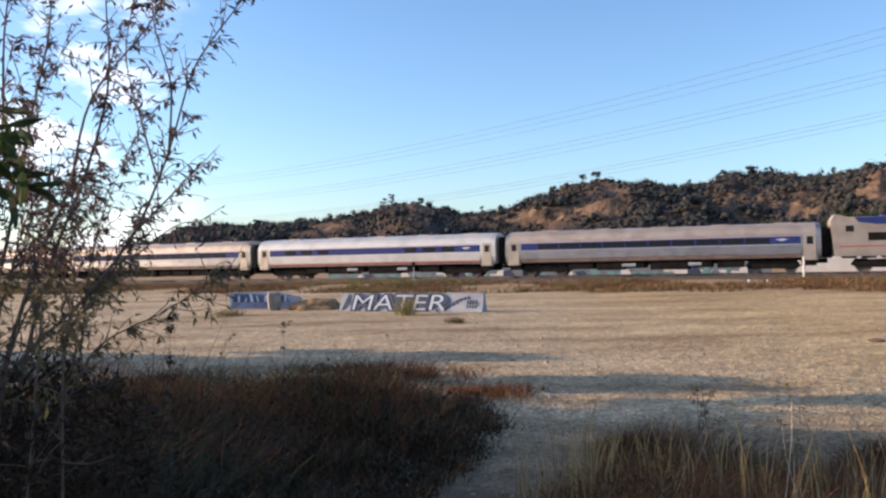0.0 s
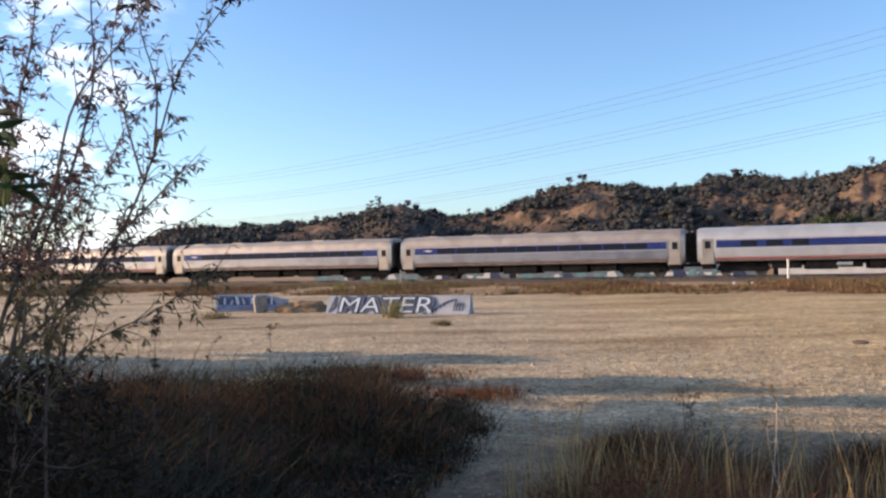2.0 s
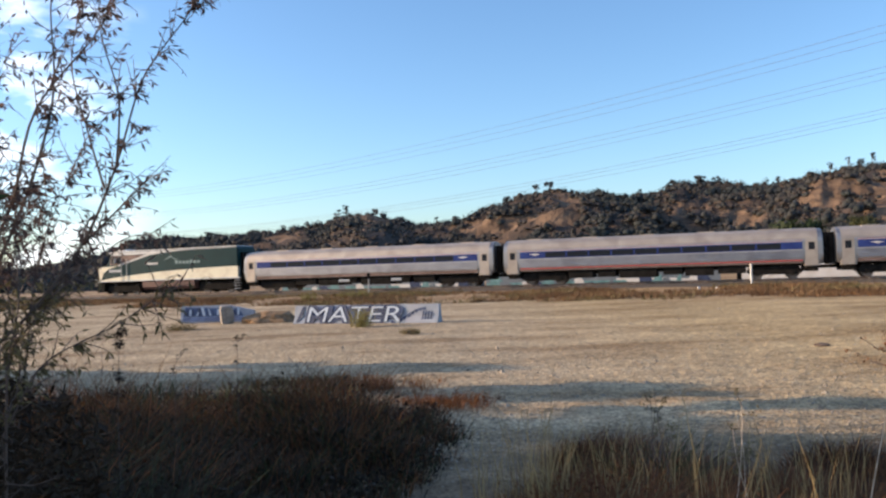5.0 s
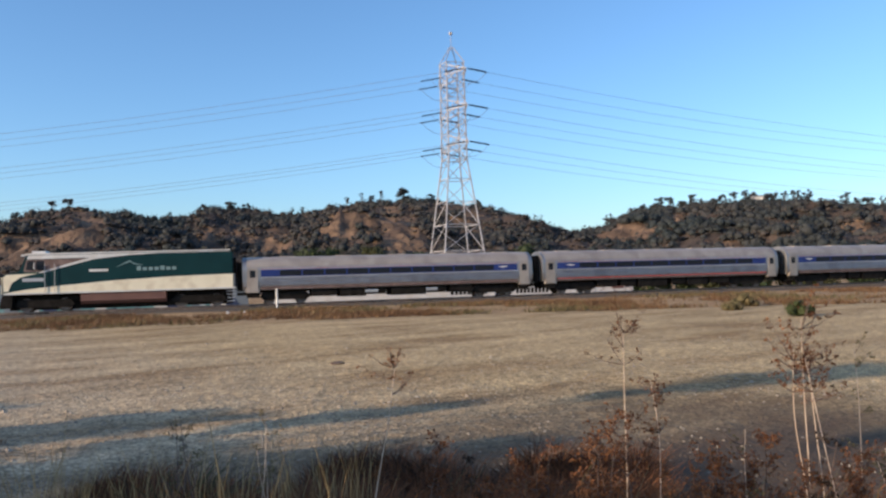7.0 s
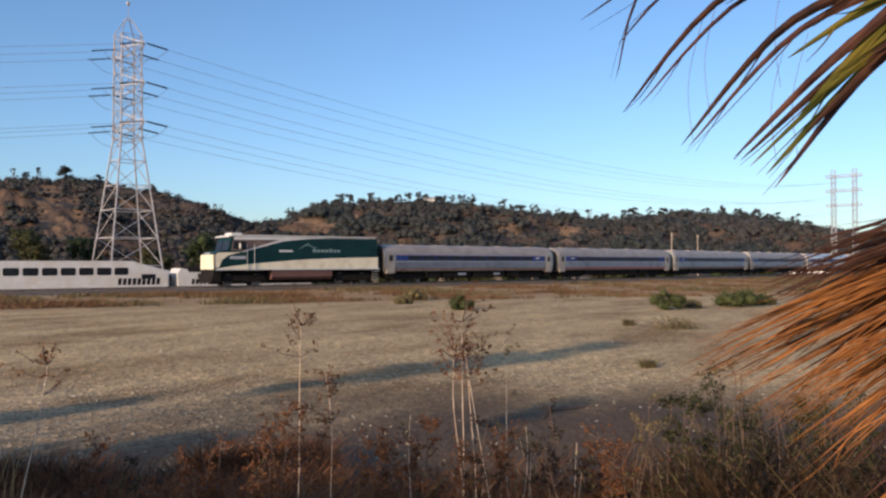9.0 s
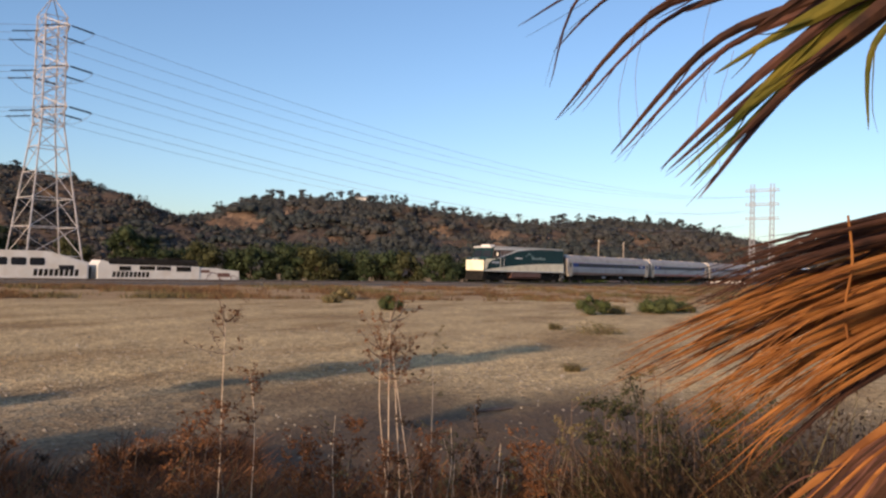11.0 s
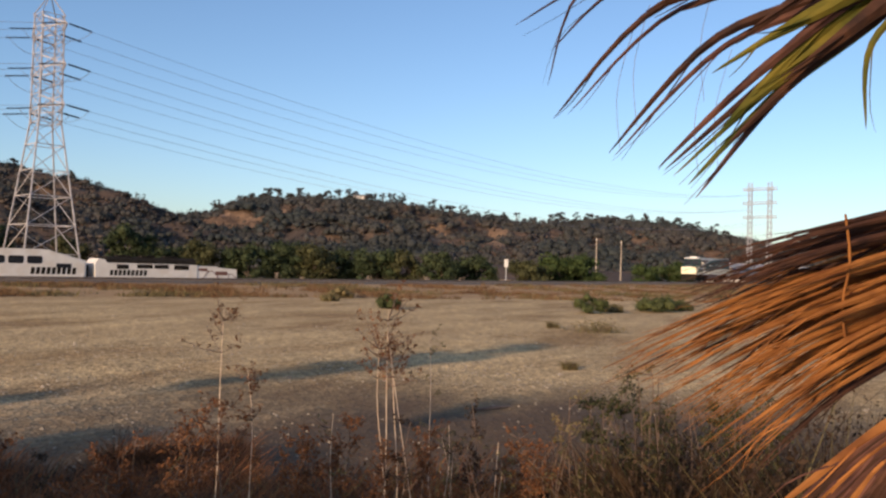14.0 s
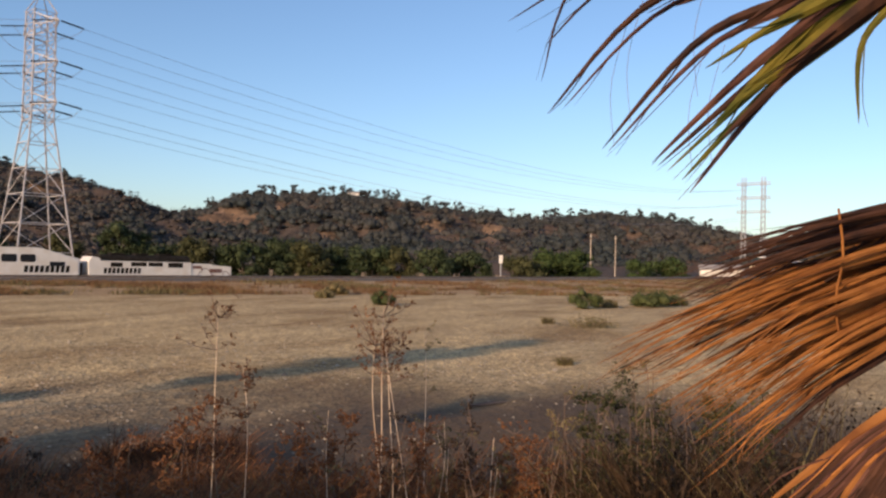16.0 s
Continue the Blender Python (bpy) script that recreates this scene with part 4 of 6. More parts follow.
ROT = math.degrees(math.atan2(LINE[1], LINE[0]))
p1 = pylon()
p1.matrix_basis = pose(T1[0], T1[1], 0, 0, 0, ROT)
T0 = T1 + 352 * np.array([math.cos(radians(138)), math.sin(radians(138))])      # the line bends at the near tower
copy_thing(p1, pose(T0[0], T0[1], 0, 0, 0, -42))
p2 = far_pylon()
p2.matrix_basis = pose(T2[0], T2[1], 0, 0, 0, ROT)
for end, sag in ((T0, 9.7), (T2, 9.5)):
    d = end - T1
    n = np.linalg.norm(d)
    for z in LEVELS:
        for y in ARMS:
            x0 = (3.8 if abs(y) > 1 else 5.5) / n
            bm = bmesh.new()
            pts = []
            for q in np.linspace(x0, 1 - x0, 40):
                c = T1 + d * q + ACROSS * (y * (1 - 0.1 * q))
                pts.append((c[0], c[1], z - 0.45 - 4 * sag * (q - x0) * (1 - x0 - q)))
            tube(bm, pts, [0.026] * len(pts), 4)
            tagged(part("power_cable", bm, M_WIRE), "thin sagging high-voltage cable", "cable", "power cables")


# ---- concrete barriers ----
def barrier(p, q, label, broken=False):
    p, q = Vector((*p, 0)), Vector((*q, 0))
    L = (q - p).length
    ang = math.degrees(math.atan2(q.y - p.y, q.x - p.x))
    z = float(ground_z((p.x + q.x) / 2, (p.y + q.y) / 2)) - 0.03
    b = thing("concrete_barrier", pose(p.x, p.y, z, 0, 0, ang), label, "barrier", "concrete road barriers")
    prof = [(-0.3, 0), (-0.3, 0.08), (-0.17, 0.33), (-0.1, 0.83), (0.1, 0.83), (0.17, 0.33), (0.3, 0.08), (0.3, 0)]
    bm = bmesh.new()
    n = 9
    rings = []
    for k in range(n + 1):
        x = L * k / n
        cut = 0.0
        if broken and k > n - 3:
            cut = (k - n + 3) * 0.09
        rings.append([bm.verts.new((x, y + 0.3, max(0, v - cut * (v > 0.5)) + (0.012 * math.sin(k * 3.1) if v > 0.5 else 0))) for y, v in prof])
    for r0, r1 in zip(rings, rings[1:]):
        for k in range(8):
            bm.faces.new((r0[k], r0[(k + 1) % 8], r1[(k + 1) % 8], r1[k]))
    bm.faces.new(rings[0])
    bm.faces.new(rings[-1][::-1])
    part("block", bm, M_CONC, b, "weathered pale concrete")
    return b, L


def face_y(z):
    return float(np.interp(z, [0, 0.08, 0.33, 0.83], [0, 0, 0.13, 0.2])) - 0.012


def sprayed(b, name, outline, material, lift=0.0):
    bm = bmesh.new()
    f = [bm.verts.new((x, face_y(z) - lift, z)) for x, z in outline]
    g = [bm.verts.new((x, face_y(z) - lift + 0.01, z)) for x, z in outline]
    bm.faces.new(f)
    bm.faces.new(g[::-1])
    for k in range(len(f)):
        bm.faces.new((f[k], f[(k + 1) % len(f)], g[(k + 1) % len(f)], g[k]))
    return part(name, bm, material, b)


def word(b, text, x, z, size, material, grow, lift, stretch=1.0):
    cu = bpy.data.curves.new("lettering", "FONT")
    cu.body, cu.size, cu.extrude, cu.offset, cu.shear = text, size, 0.003, grow, 0.12
    ob = new("lettering", cu)
    cu.materials.append(material)
    ob.parent = b
    ob.matrix_basis = pose(x, -0.012 - lift, z, 76, 0, 0) @ Matrix.Diagonal((stretch, 1, 1, 1))
    return ob


k1, L1 = barrier((-4.73, 35.99), (1.56, 33.18), "pale concrete road barrier sprayed with large white block letters")
sprayed(k1, "sprayed_field", [(0.5, 0.34), (5.2, 0.34), (5.05, 0.8), (0.75, 0.8)], M_INKBLUE)
word(k1, "MATER", 0.62, 0.1, 0.98, M_INK, 0.1, 0.0, 1.5)
word(k1, "MATER", 0.58, 0.12, 0.98, M_PALEBLUE, -0.008, 0.02, 1.5)
sprayed(k1, "sprayed_stroke", [(0.12, 0.1), (0.3, 0.12), (0.55, 0.78), (0.42, 0.8)], M_INK)
for k in range(7):
    a0, a1 = 0.25 * k, 0.25 * (k + 1)
    sprayed(k1, "sprayed_arc", [(5.1 + 1.2 * a0 / 1.75, 0.15 + 0.55 * math.sin(a0 * 0.9)), (5.1 + 1.2 * a1 / 1.75, 0.15 + 0.55 * math.sin(a1 * 0.9)),
                                (5.12 + 1.2 * a1 / 1.75, 0.06 + 0.55 * math.sin(a1 * 0.9)), (5.2 + 1.2 * a0 / 1.75, 0.03 + 0.55 * math.sin(a0 * 0.9))], M_INK)
for k in range(4):
    sprayed(k1, "scribble_bar", [(6.15 + k * 0.13, 0.2), (6.2 + k * 0.13, 0.2), (6.24 + k * 0.13, 0.55), (6.19 + k * 0.13, 0.55)], M_INK)
k2, L2 = barrier((-10.54, 39.19), (-7.0, 38.7), "blue-sprayed concrete road barrier with a broken end", True)
sprayed(k2, "sprayed_field", [(0.12, 0.34), (L2 - 0.5, 0.34), (L2 - 0.75, 0.66), (0.2, 0.78)], M_INKBLUE)
sprayed(k2, "sprayed_field", [(0.1, 0.09), (L2 - 0.4, 0.09), (L2 - 0.5, 0.325), (0.12, 0.325)], M_INKBLUE)
rs = random.Random(11)
for k in range(16):
    x, sl = 0.25 + k * 0.17, rs.uniform(-0.12, 0.16)
    z1 = rs.uniform(0.6, 0.74)
    w = rs.uniform(0.06, 0.13)
    sprayed(k2, "sprayed_stroke", [(x, 0.36), (x + w, 0.36), (x + w + sl, z1), (x + sl, z1)], M_PALEBLUE if k % 2 else M_INK, 0.012 + 0.002 * (k % 3))
chunk = part("concrete_chunk", bmesh.new(), M_CHUNK)
bm = bmesh.new()
bmesh.ops.create_icosphere(bm, subdivisions=2, radius=0.5)
for v in bm.verts:
    v.co = Vector((max(-0.27, min(0.3, v.co.x)), max(-0.25, min(0.28, v.co.y)), max(-0.45, min(0.46, v.co.z * (1 - 0.25 * v.co.x))))) * (1 + 0.08 * noise.noise(v.co * 3))
bm.to_mesh(chunk.data)
bm.free()
chunk.matrix_basis = pose(-8.05, 37.9, 0.42 + float(ground_z(-8.05, 37.9)), 8, -6, 20)
tagged(chunk, "rough grey broken concrete chunk leaning on the barrier", "rubble")

mound = bmesh.new()
bmesh.ops.create_icosphere(mound, subdivisions=4, radius=1.0)
for v in mound.verts:
    k = 1 + 0.22 * noise.noise(v.co * 1.7) + 0.08 * noise.noise(v.co * 5.0)
    v.co = Vector((v.co.x * 1.35 * k, v.co.y * 0.8 * k, v.co.z * 0.5 * k))
M_EARTH = mat("crumbly_brown_earth", (0.2, 0.125, 0.07), (0.32, 0.215, 0.13), 5.0, 0.95, 1.0, fine=14.0, spec=0.1)
tagged(part("dirt_mound", mound, M_EARTH, None, m=pose(-6.0, 37.9, float(ground_z(-6.0, 37.9)) + 0.02, 0, 0, -8)), "low mound of crumbly brown earth beside the barrier", "earth mound")

# ---- trackside post and litter ----
def marker(x, y, h, label):
    z = float(ground_z(x, y)) - 0.15
    m = thing("marker_post", pose(x, y, z), label, "post")
    part("post", bar(bmesh.new(), (0, 0, 0), (0, 0, h + 0.15), 0.09, 8), M_WHITE, m)
    part("cap", bar(bmesh.new(), (0, 0, h + 0.15), (0, 0, h + 0.2), 0.105, 8), M_WHITE, m)


marker(26.9, 59.8, 1.55, "short white trackside marker post beside the ballast")
sp = thing("signal_post", pose(-2.6, 69.9, float(ground_z(-2.6, 69.9)) - 0.2), "thin dark trackside post with a small box", "post")
part("post", bar(bmesh.new(), (0, 0, 0), (0, 0, 2.0), 0.05, 8), M_DULLSTEEL, sp)
part("box", boxed(-0.13, -0.1, 1.55, 0.13, 0.1, 2.05, 0.02), M_BLACK, sp, "small dark equipment box")
rng = np.random.default_rng(4)
L_STRAW = leafy("straw_blades", (0.3, 0.195, 0.085), (0.48, 0.34, 0.155), 2.0, 0.3, 0.3)
L_RUST = leafy("rusty_dry_weeds", (0.105, 0.041, 0.017), (0.215, 0.092, 0.036), 3.0, 0.4, 0.25)
# dry brown, darkened beyond real leaves to imitate the bank's deep shade
L_BROWN = leafy("shade_dark_dry_brush", (0.022, 0.014, 0.008), (0.05, 0.029, 0.015), 2.0, 0.45, 0.1)
L_OLIVE = leafy("olive_leaves", (0.035, 0.04, 0.016), (0.075, 0.075, 0.03), 3.0, 0.4, 0.3)
L_WILLOW = leafy("dry_narrow_leaves", (0.07, 0.048, 0.048), (0.145, 0.098, 0.082), 4.0, 0.45, 0.5)
L_BUSH = leafy("bush_leaves", (0.036, 0.05, 0.015), (0.08, 0.09, 0.03), 2.0, 0.35, 0.25)
L_GREEN = leafy("broad_green_leaves", (0.03, 0.05, 0.014), (0.06, 0.085, 0.025), 6.0, 0.3, 0.35)
L_VERGE = leafy("verge_dry_grass", (0.115, 0.062, 0.03), (0.21, 0.125, 0.06), 0.25, 0.35, 0.2)
L_YELLOW = leafy("yellow_green_weeds", (0.17, 0.15, 0.05), (0.28, 0.25, 0.09), 2.0, 0.35, 0.3)
L_SAGE = leafy("grey_green_weeds", (0.10, 0.088, 0.04), (0.19, 0.145, 0.066), 2.0, 0.35, 0.25)
L_PALMDRY = leafy("dead_palm_leaf", (0.20, 0.072, 0.019), (0.41, 0.168, 0.043), 14.0, 0.35, 0.3)
L_PALMDARK = leafy("dark_brown_palm_leaf", (0.03, 0.014, 0.010), (0.085, 0.036, 0.019), 20.0, 0.3, 0.2)
L_PALMGREEN = leafy("living_palm_leaf", (0.055, 0.075, 0.012), (0.25, 0.2, 0.03), 9.0, 0.25, 0.45)
L_PALMRED = leafy("reddening_palm_leaf", (0.05, 0.022, 0.02), (0.16, 0.07, 0.045), 16.0, 0.3, 0.3)
M_STALK = mat("pale_dry_stalk", (0.46, 0.34, 0.24), (0.62, 0.49, 0.36), 15.0, 0.8, 0.2)
M_TWIG = mat("brown_twig", (0.09, 0.06, 0.045), (0.15, 0.10, 0.075), 15.0, 0.85, 0.3)
M_STONE = mat("pale_stones", (0.19, 0.155, 0.118), (0.32, 0.27, 0.21), 2.0, 0.9, island=0.3, spec=0.2)
M_DARKSTONE = mat("dark_rock", (0.07, 0.05, 0.045), (0.12, 0.09, 0.075), 4.0, 0.9, 0.5)
M_POLE = mat("weathered_pole_timber", (0.28, 0.23, 0.18), (0.38, 0.32, 0.26), 3.0, 0.9, 0.3)
M_ROOF = mat("grey_roofing", (0.22, 0.2, 0.19), (0.3, 0.28, 0.26), 2.0, 0.8)


def at(bearing, up, r):
    """A place at a bearing (degrees to the right of straight ahead), an angle over the eye's level and a distance along the ground."""
    b = radians(bearing)
    return Vector((r * math.sin(b), r * math.cos(b), 2.25 + r * math.tan(radians(up))))


def floor_at(bearing, r, sink=0.03):
    b = radians(bearing)
    x, y = r * math.sin(b), r * math.cos(b)
    return Vector((x, y, float(ground_z(x, y)) - sink))


# ---- woods and scrub on the hills, one mass each ----
def scrub(name, H, count, az_lo, az_hi, r_lo, r_hi, bare, leaf, label, wood, small=0):
    """Growth over a hillside, thick in the folds, thin on the bare slopes."""
    x, y, z, _ = H
    b = np.degrees(np.arctan2(x, y))
    ok = np.argwhere((b > az_lo) & (b < az_hi) & (np.arange(x.shape[1])[None] > 1) & (np.arange(x.shape[1])[None] < 50))
    pick = ok[rng.integers(0, len(ok), count)]
    crest = ok[(ok[:, 1] > 43) & (ok[:, 1] < 47)]
    pick = np.concatenate([pick, crest[rng.integers(0, len(crest), count // 16)]])
    px, py, pz = (q[pick[:, 0], pick[:, 1]] for q in (x, y, z))
    px, py = px + rng.normal(0, 2, len(px)), py + rng.normal(0, 2, len(px))
    open_ = bare_share(px, py, pz, bare)
    patch = fbm(px, py, 70.0, 4) + 0.5 * fbm(px + 31, py - 12, 24.0, 3)
    keep = (rng.random(len(px)) > np.clip(open_ * 1.6, 0, 0.97)) & (patch + wood > rng.normal(0, 0.18, len(px)))
    px, py, pz, patch = px[keep], py[keep], pz[keep], patch[keep]
    r = rng.uniform(r_lo, r_hi, len(px)) * np.clip(0.85 + 0.4 * patch, 0.6, 1.35)
    c = np.stack([px, py, pz + r * (0.15 if small else 0.4)], 1)
    v, f0 = clump_cloud(c, r * (0.95 if small else 0.66), rng, 0.55 if small else 0.8, 0.3)
    f = [tuple(q) for q in f0]
    if not small:
        v1, f1 = leaf_cloud(c + np.array([0, 0, 0.4]), r * 1.02, 26, 0.19, rng, 0.9)
        f += [tuple(q) for q in f1 + len(v)]
        v = np.concatenate([v, v1])
    tagged(raw(name, v, f, leaf, smooth=True), label, "scrub", kind="stuff")


scrub("hillside_scrub", HA, 26000, -26, 60, 0.7, 1.9, BARE, L_CHAP, "low dry brown scrub scattered over the hillside", 0.75, 1)
scrub("hillside_trees", HA, 11500, -26, 60, 1.5, 3.4, BARE, L_FAR, "dark evergreen groves in the folds of the hillside", 0.2)
scrub("ridge_scrub", HB, 16000, 38, 100, 0.9, 2.3, BARE_FAR, L_CHAP, "low dry brown scrub on the far ridge", 0.75, 1)
scrub("ridge_woods", HB, 10500, 38, 100, 2.2, 4.8, BARE_FAR, L_FAR, "dark evergreen woods covering the far ridge", 0.3)


# ---- trees ----
def tree(x, y, h, w, leaf, label, group="", z=None, clumps=26, leaves=70, stem=0.35, size=0.3, name="tree", seed=1, girth=0.03):
    """Trunk with limbs, crown of leaf clumps with gaps."""
    rs = np.random.default_rng(seed)
    z = float(ground_z(x, y)) - 0.1 if z is None else z
    t = thing(name, pose(x, y, z), label, "tree", group)
    bm = bmesh.new()
    tube(bm, [(0, 0, 0), (0.03 * h, 0.02 * h, h * 0.25), (0.01 * h, -0.02 * h, h * 0.5), (0.03 * h, 0, h * 0.8)], [h * girth, h * girth * 0.8, h * girth * 0.57, h * girth * 0.2], 7)
    cs, rad = [], []
    for k in range(clumps):
        a = rs.uniform(0, 2 * math.pi)
        q = rs.random() ** 0.6
        zz = rs.uniform(stem, 0.97)
        belt = math.sin(math.pi * min(1, (zz - stem) / (1.02 - stem) * 0.72 + 0.14)) ** 0.6
        c = Vector((math.cos(a) * q * w / 2 * belt, math.sin(a) * q * w / 2 * belt, zz * h))
        cs.append(c)
        rad.append(rs.uniform(0.14, 0.25) * w)
        if k % 3 == 0:
            foot = h * min(zz * 0.55, 0.6) if stem < 0.6 else h * stem * 0.98
            tube(bm, [(0.02 * h, 0, foot), c.lerp(Vector((0, 0, foot)), 0.4), c], [h * girth * 0.4, h * girth * 0.27, h * girth * 0.1], 5)
    part("trunk", bm, M_BARK, t, "trunk and limbs")
    cs = np.array([tuple(q) for q in cs])
    v0, f0 = clump_cloud(cs, np.array(rad) * 0.66, rs, 0.75, 0.35)
    v1, f1 = leaf_cloud(cs, np.array(rad) * 1.08, leaves, size, rs)
    raw("crown", np.concatenate([v0, v1]), [tuple(q) for q in f0] + [tuple(q) for q in f1 + len(v0)], leaf, t, smooth=True)
    return t


LINE_TREES = [(27.2, 150, 11.5, 8.0), (31.2, 150, 11.0, 8.0), (34.2, 155, 9.4, 6), (42.4, 170, 10.0, 9), (47.0, 150, 7.2, 7), (50.0, 150, 7.4, 8), (52.4, 152, 7.8, 8), (54.6, 150, 8.6, 8),
              (56.8, 155, 7.2, 8), (59.0, 150, 6.8, 8), (61.2, 150, 6.9, 8), (63.6, 145, 6.8, 7), (66.0, 150, 6.2, 7.5), (69.6, 155, 5.6, 8), (71.6, 165, 7.2, 9.5), (73.6, 168, 7.0, 8.5), (78.0, 190, 6.6, 6), (80.0, 200, 6.0, 9), (45.0, 160, 6.0, 8), (38.5, 175, 7.5, 8)]
for k, (b, r, h, w) in enumerate(LINE_TREES):
    p = floor_at(b, r)
    tree(p.x, p.y, h, w, (L_TREE, L_OLIVE, L_TREE)[k % 3] if b < 70 else L_GREEN, "dense green tree behind the railway", "trees behind the railway", clumps=30, leaves=110, stem=0.06, size=0.19, seed=k + 10)


def ridge_z(H, bearing, drop=0):
    x, y, z, _ = H
    b = np.degrees(np.arctan2(x[:, 0], y[:, 0]))
    i = int(np.argmin(abs(b - bearing)))
    return float(x[i, 45 - drop]), float(y[i, 45 - drop]), float(z[i, 45 - drop]) - 0.4


RIDGE_TREES = [(-4.2, 8, 4.5, 0.3), (-3.6, 9.5, 4, 0.35), (-1.5, 5, 5, 0.2), (0.4, 5, 5.5, 0.3), (-6.3, 5, 4, 0.2), (2.8, 6, 4, 0.1), (4.2, 5.5, 3.5, 0.1), (6.2, 5, 5, 0.1), (10.1, 7, 4.5, 0.5), (11.0, 7.5, 5.5, 0.6), (17.2, 5, 5.5, 0.2),
               (19.5, 6, 7, 0.1), (21.2, 7, 8, 0.1), (22.4, 6.5, 6, 0.1), (25.3, 6, 3, 0.3), (26.1, 6, 3, 0.3), (29.2, 7.5, 3.2, 0.4), (30.3, 8.5, 3, 0.5), (31.0, 6.5, 4.5, 0.4), (31.7, 9, 3.4, 0.4), (33.3, 8.5, 10, 0.2), (35.2, 6, 6, 0.2),
               (38.6, 6, 6, 0.1), (40.2, 5, 5, 0.1), (42.6, 7, 2.4, 0.1), (43.0, 7.5, 2.4, 0.1), (-10, 4, 6, 0.1), (-13, 4, 6, 0.1), (14.2, 4, 6, 0.1), (-8, 5, 3.5, 0.3), (8.0, 5, 6, 0.1), (28.0, 4.5, 5, 0.1)]
for k, (b, h, w, st) in enumerate(RIDGE_TREES):
    x, y, z = ridge_z(HA, b)
    tree(x, y, h, w, L_FAR, "dark lone tree on the dry ridge", "trees on the ridges", z=z, clumps=16, leaves=60, stem=st, size=0.22, seed=k + 60)
for k in range(58):
    b = 47.5 + k * 0.66 + float(rng.uniform(-0.2, 0.2))
    x, y, z = ridge_z(HB, b)
    tree(x, y, float(rng.uniform(5, 13)), float(rng.uniform(5, 9.5)), L_FAR, "dark evergreen tree on the far ridge", "trees on the ridges", z=z - 1.0, clumps=22, leaves=60, stem=0.05, size=0.2, seed=k + 120)

# trees out to the sunward side, whose long shade lies over the near ground: place, height, width, foot of the crown
SHADE = [(-17, 20.8, 4.9, 3.0, 0.1), (-17, 18.6, 4.4, 2.6, 0.1), (-17, 16.9, 6.2, 1.9, 0.45), (-16, 14.2, 5.7, 2.2, 0.1), (-17, 13.0, 6.1, 1.6, 0.2), (-21, 14.7, 11.2, 1.3, 0.78), (-20.5, 14.0, 12.0, 1.3, 0.8), (-18, 15.3, 7.6, 0.9, 0.82),
         (-16, 11.3, 6.4, 2.9, 0.25), (-15, 9.4, 5.9, 2.6, 0.08), (-16, 7.4, 6.1, 2.4, 0.08), (-13, 5.6, 5.6, 2.6, 0.08), (-11, 6.9, 4.6, 2.4, 0.05), (-12, 3.6, 4.9, 2.6, 0.08), (-14, 1.4, 4.6, 3.0, 0.08), (-15, -1.4, 5.6, 3.6, 0.08), (-22, 9.9, 9.7, 0.6, 0.9)]
for k, (x, y, h, w, st) in enumerate(SHADE):
    tree(x, y, h, w, L_TREE, "leafy roadside tree standing beside the lot", "trees beside the lot", clumps=40, leaves=80, stem=st, size=0.34, seed=k + 300, girth=0.011)


# ---- low growth ----
def blades(points, heights, per, spread, width, lean, rs, bend=0.5):
    """Grass: tapering bent blades round each point."""
    p = np.repeat(np.asarray(points), per, axis=0)
    h = np.repeat(np.asarray(heights), per) * rs.uniform(0.55, 1.15, len(p))
    n = len(p)
    a = rs.uniform(0, 2 * np.pi, n)
    base = p + np.stack([np.cos(a), np.sin(a), 0 * a], 1) * (spread * rs.random(n))[:, None]
    d = np.stack([np.cos(a), np.sin(a), 0 * a], 1) * (lean * rs.random(n))[:, None] + np.array([0, 0, 1.0])
    side = np.stack([-np.sin(a + 0.8), np.cos(a + 0.8), 0 * a], 1) * (width * rs.uniform(0.6, 1.3, n))[:, None]
    mid = base + d * (h * 0.55)[:, None]
    top = base + d * h[:, None] + np.stack([np.cos(a), np.sin(a), -0.3 + 0 * a], 1) * (h * lean * bend)[:, None]
    v = np.stack([base - side, base + side, mid + side * 0.7, mid - side * 0.7, top], 1).reshape(-1, 3)
    i = np.arange(n) * 5
    quads = np.stack([i, i + 1, i + 2, i + 3], 1)
    tris = np.stack([i + 3, i + 2, i + 4], 1)
    return v, [tuple(q) for q in quads] + [tuple(q) for q in tris]


def ground_points(x, y):
    return np.stack([x, y, ground_z(x, y) - 0.02], 1)


def field(name, material, label, x, y, heights, per, spread, width, lean, category="grass"):
    v, f = blades(ground_points(x, y), heights, per, spread, width, lean, rng)
    return tagged(raw(name, v, f, material), label, category, kind="stuff")


# dry strip between lot and railway
s = rng.uniform(-75, 170, 60000)
o = -6 - rng.random(60000) * np.interp(s, [-40, 10, 30, 60, 170], [14, 15, 19, 34, 48])
q = (reach(s) + o)[:, None] * TR_N + s[:, None] * TR_T
wet = fbm(q[:, 0], q[:, 1] * 2.2, 15.0, 4)
m = wet - np.interp(s, [0, 25, 48], [-0.08, -0.02, 0.12]) - 0.25 * (o > -7) > 0.14 * rng.normal(size=len(s))
q, wet = q[m], wet[m]
m = fbm(q[:, 0] + 9, q[:, 1] - 4, 22.0, 3) + 0.25 * rng.normal(size=len(q)) > 0.3
field("verge_grass", L_VERGE, "rust-brown dry grass along the railway", q[~m, 0], q[~m, 1], rng.uniform(0.12, 0.42, (~m).sum()), 6, 0.3, 0.022, 0.6)
field("verge_weeds", L_SAGE, "olive dry weeds along the railway", q[m, 0], q[m, 1], rng.uniform(0.14, 0.5, m.sum()), 6, 0.3, 0.025, 0.6)

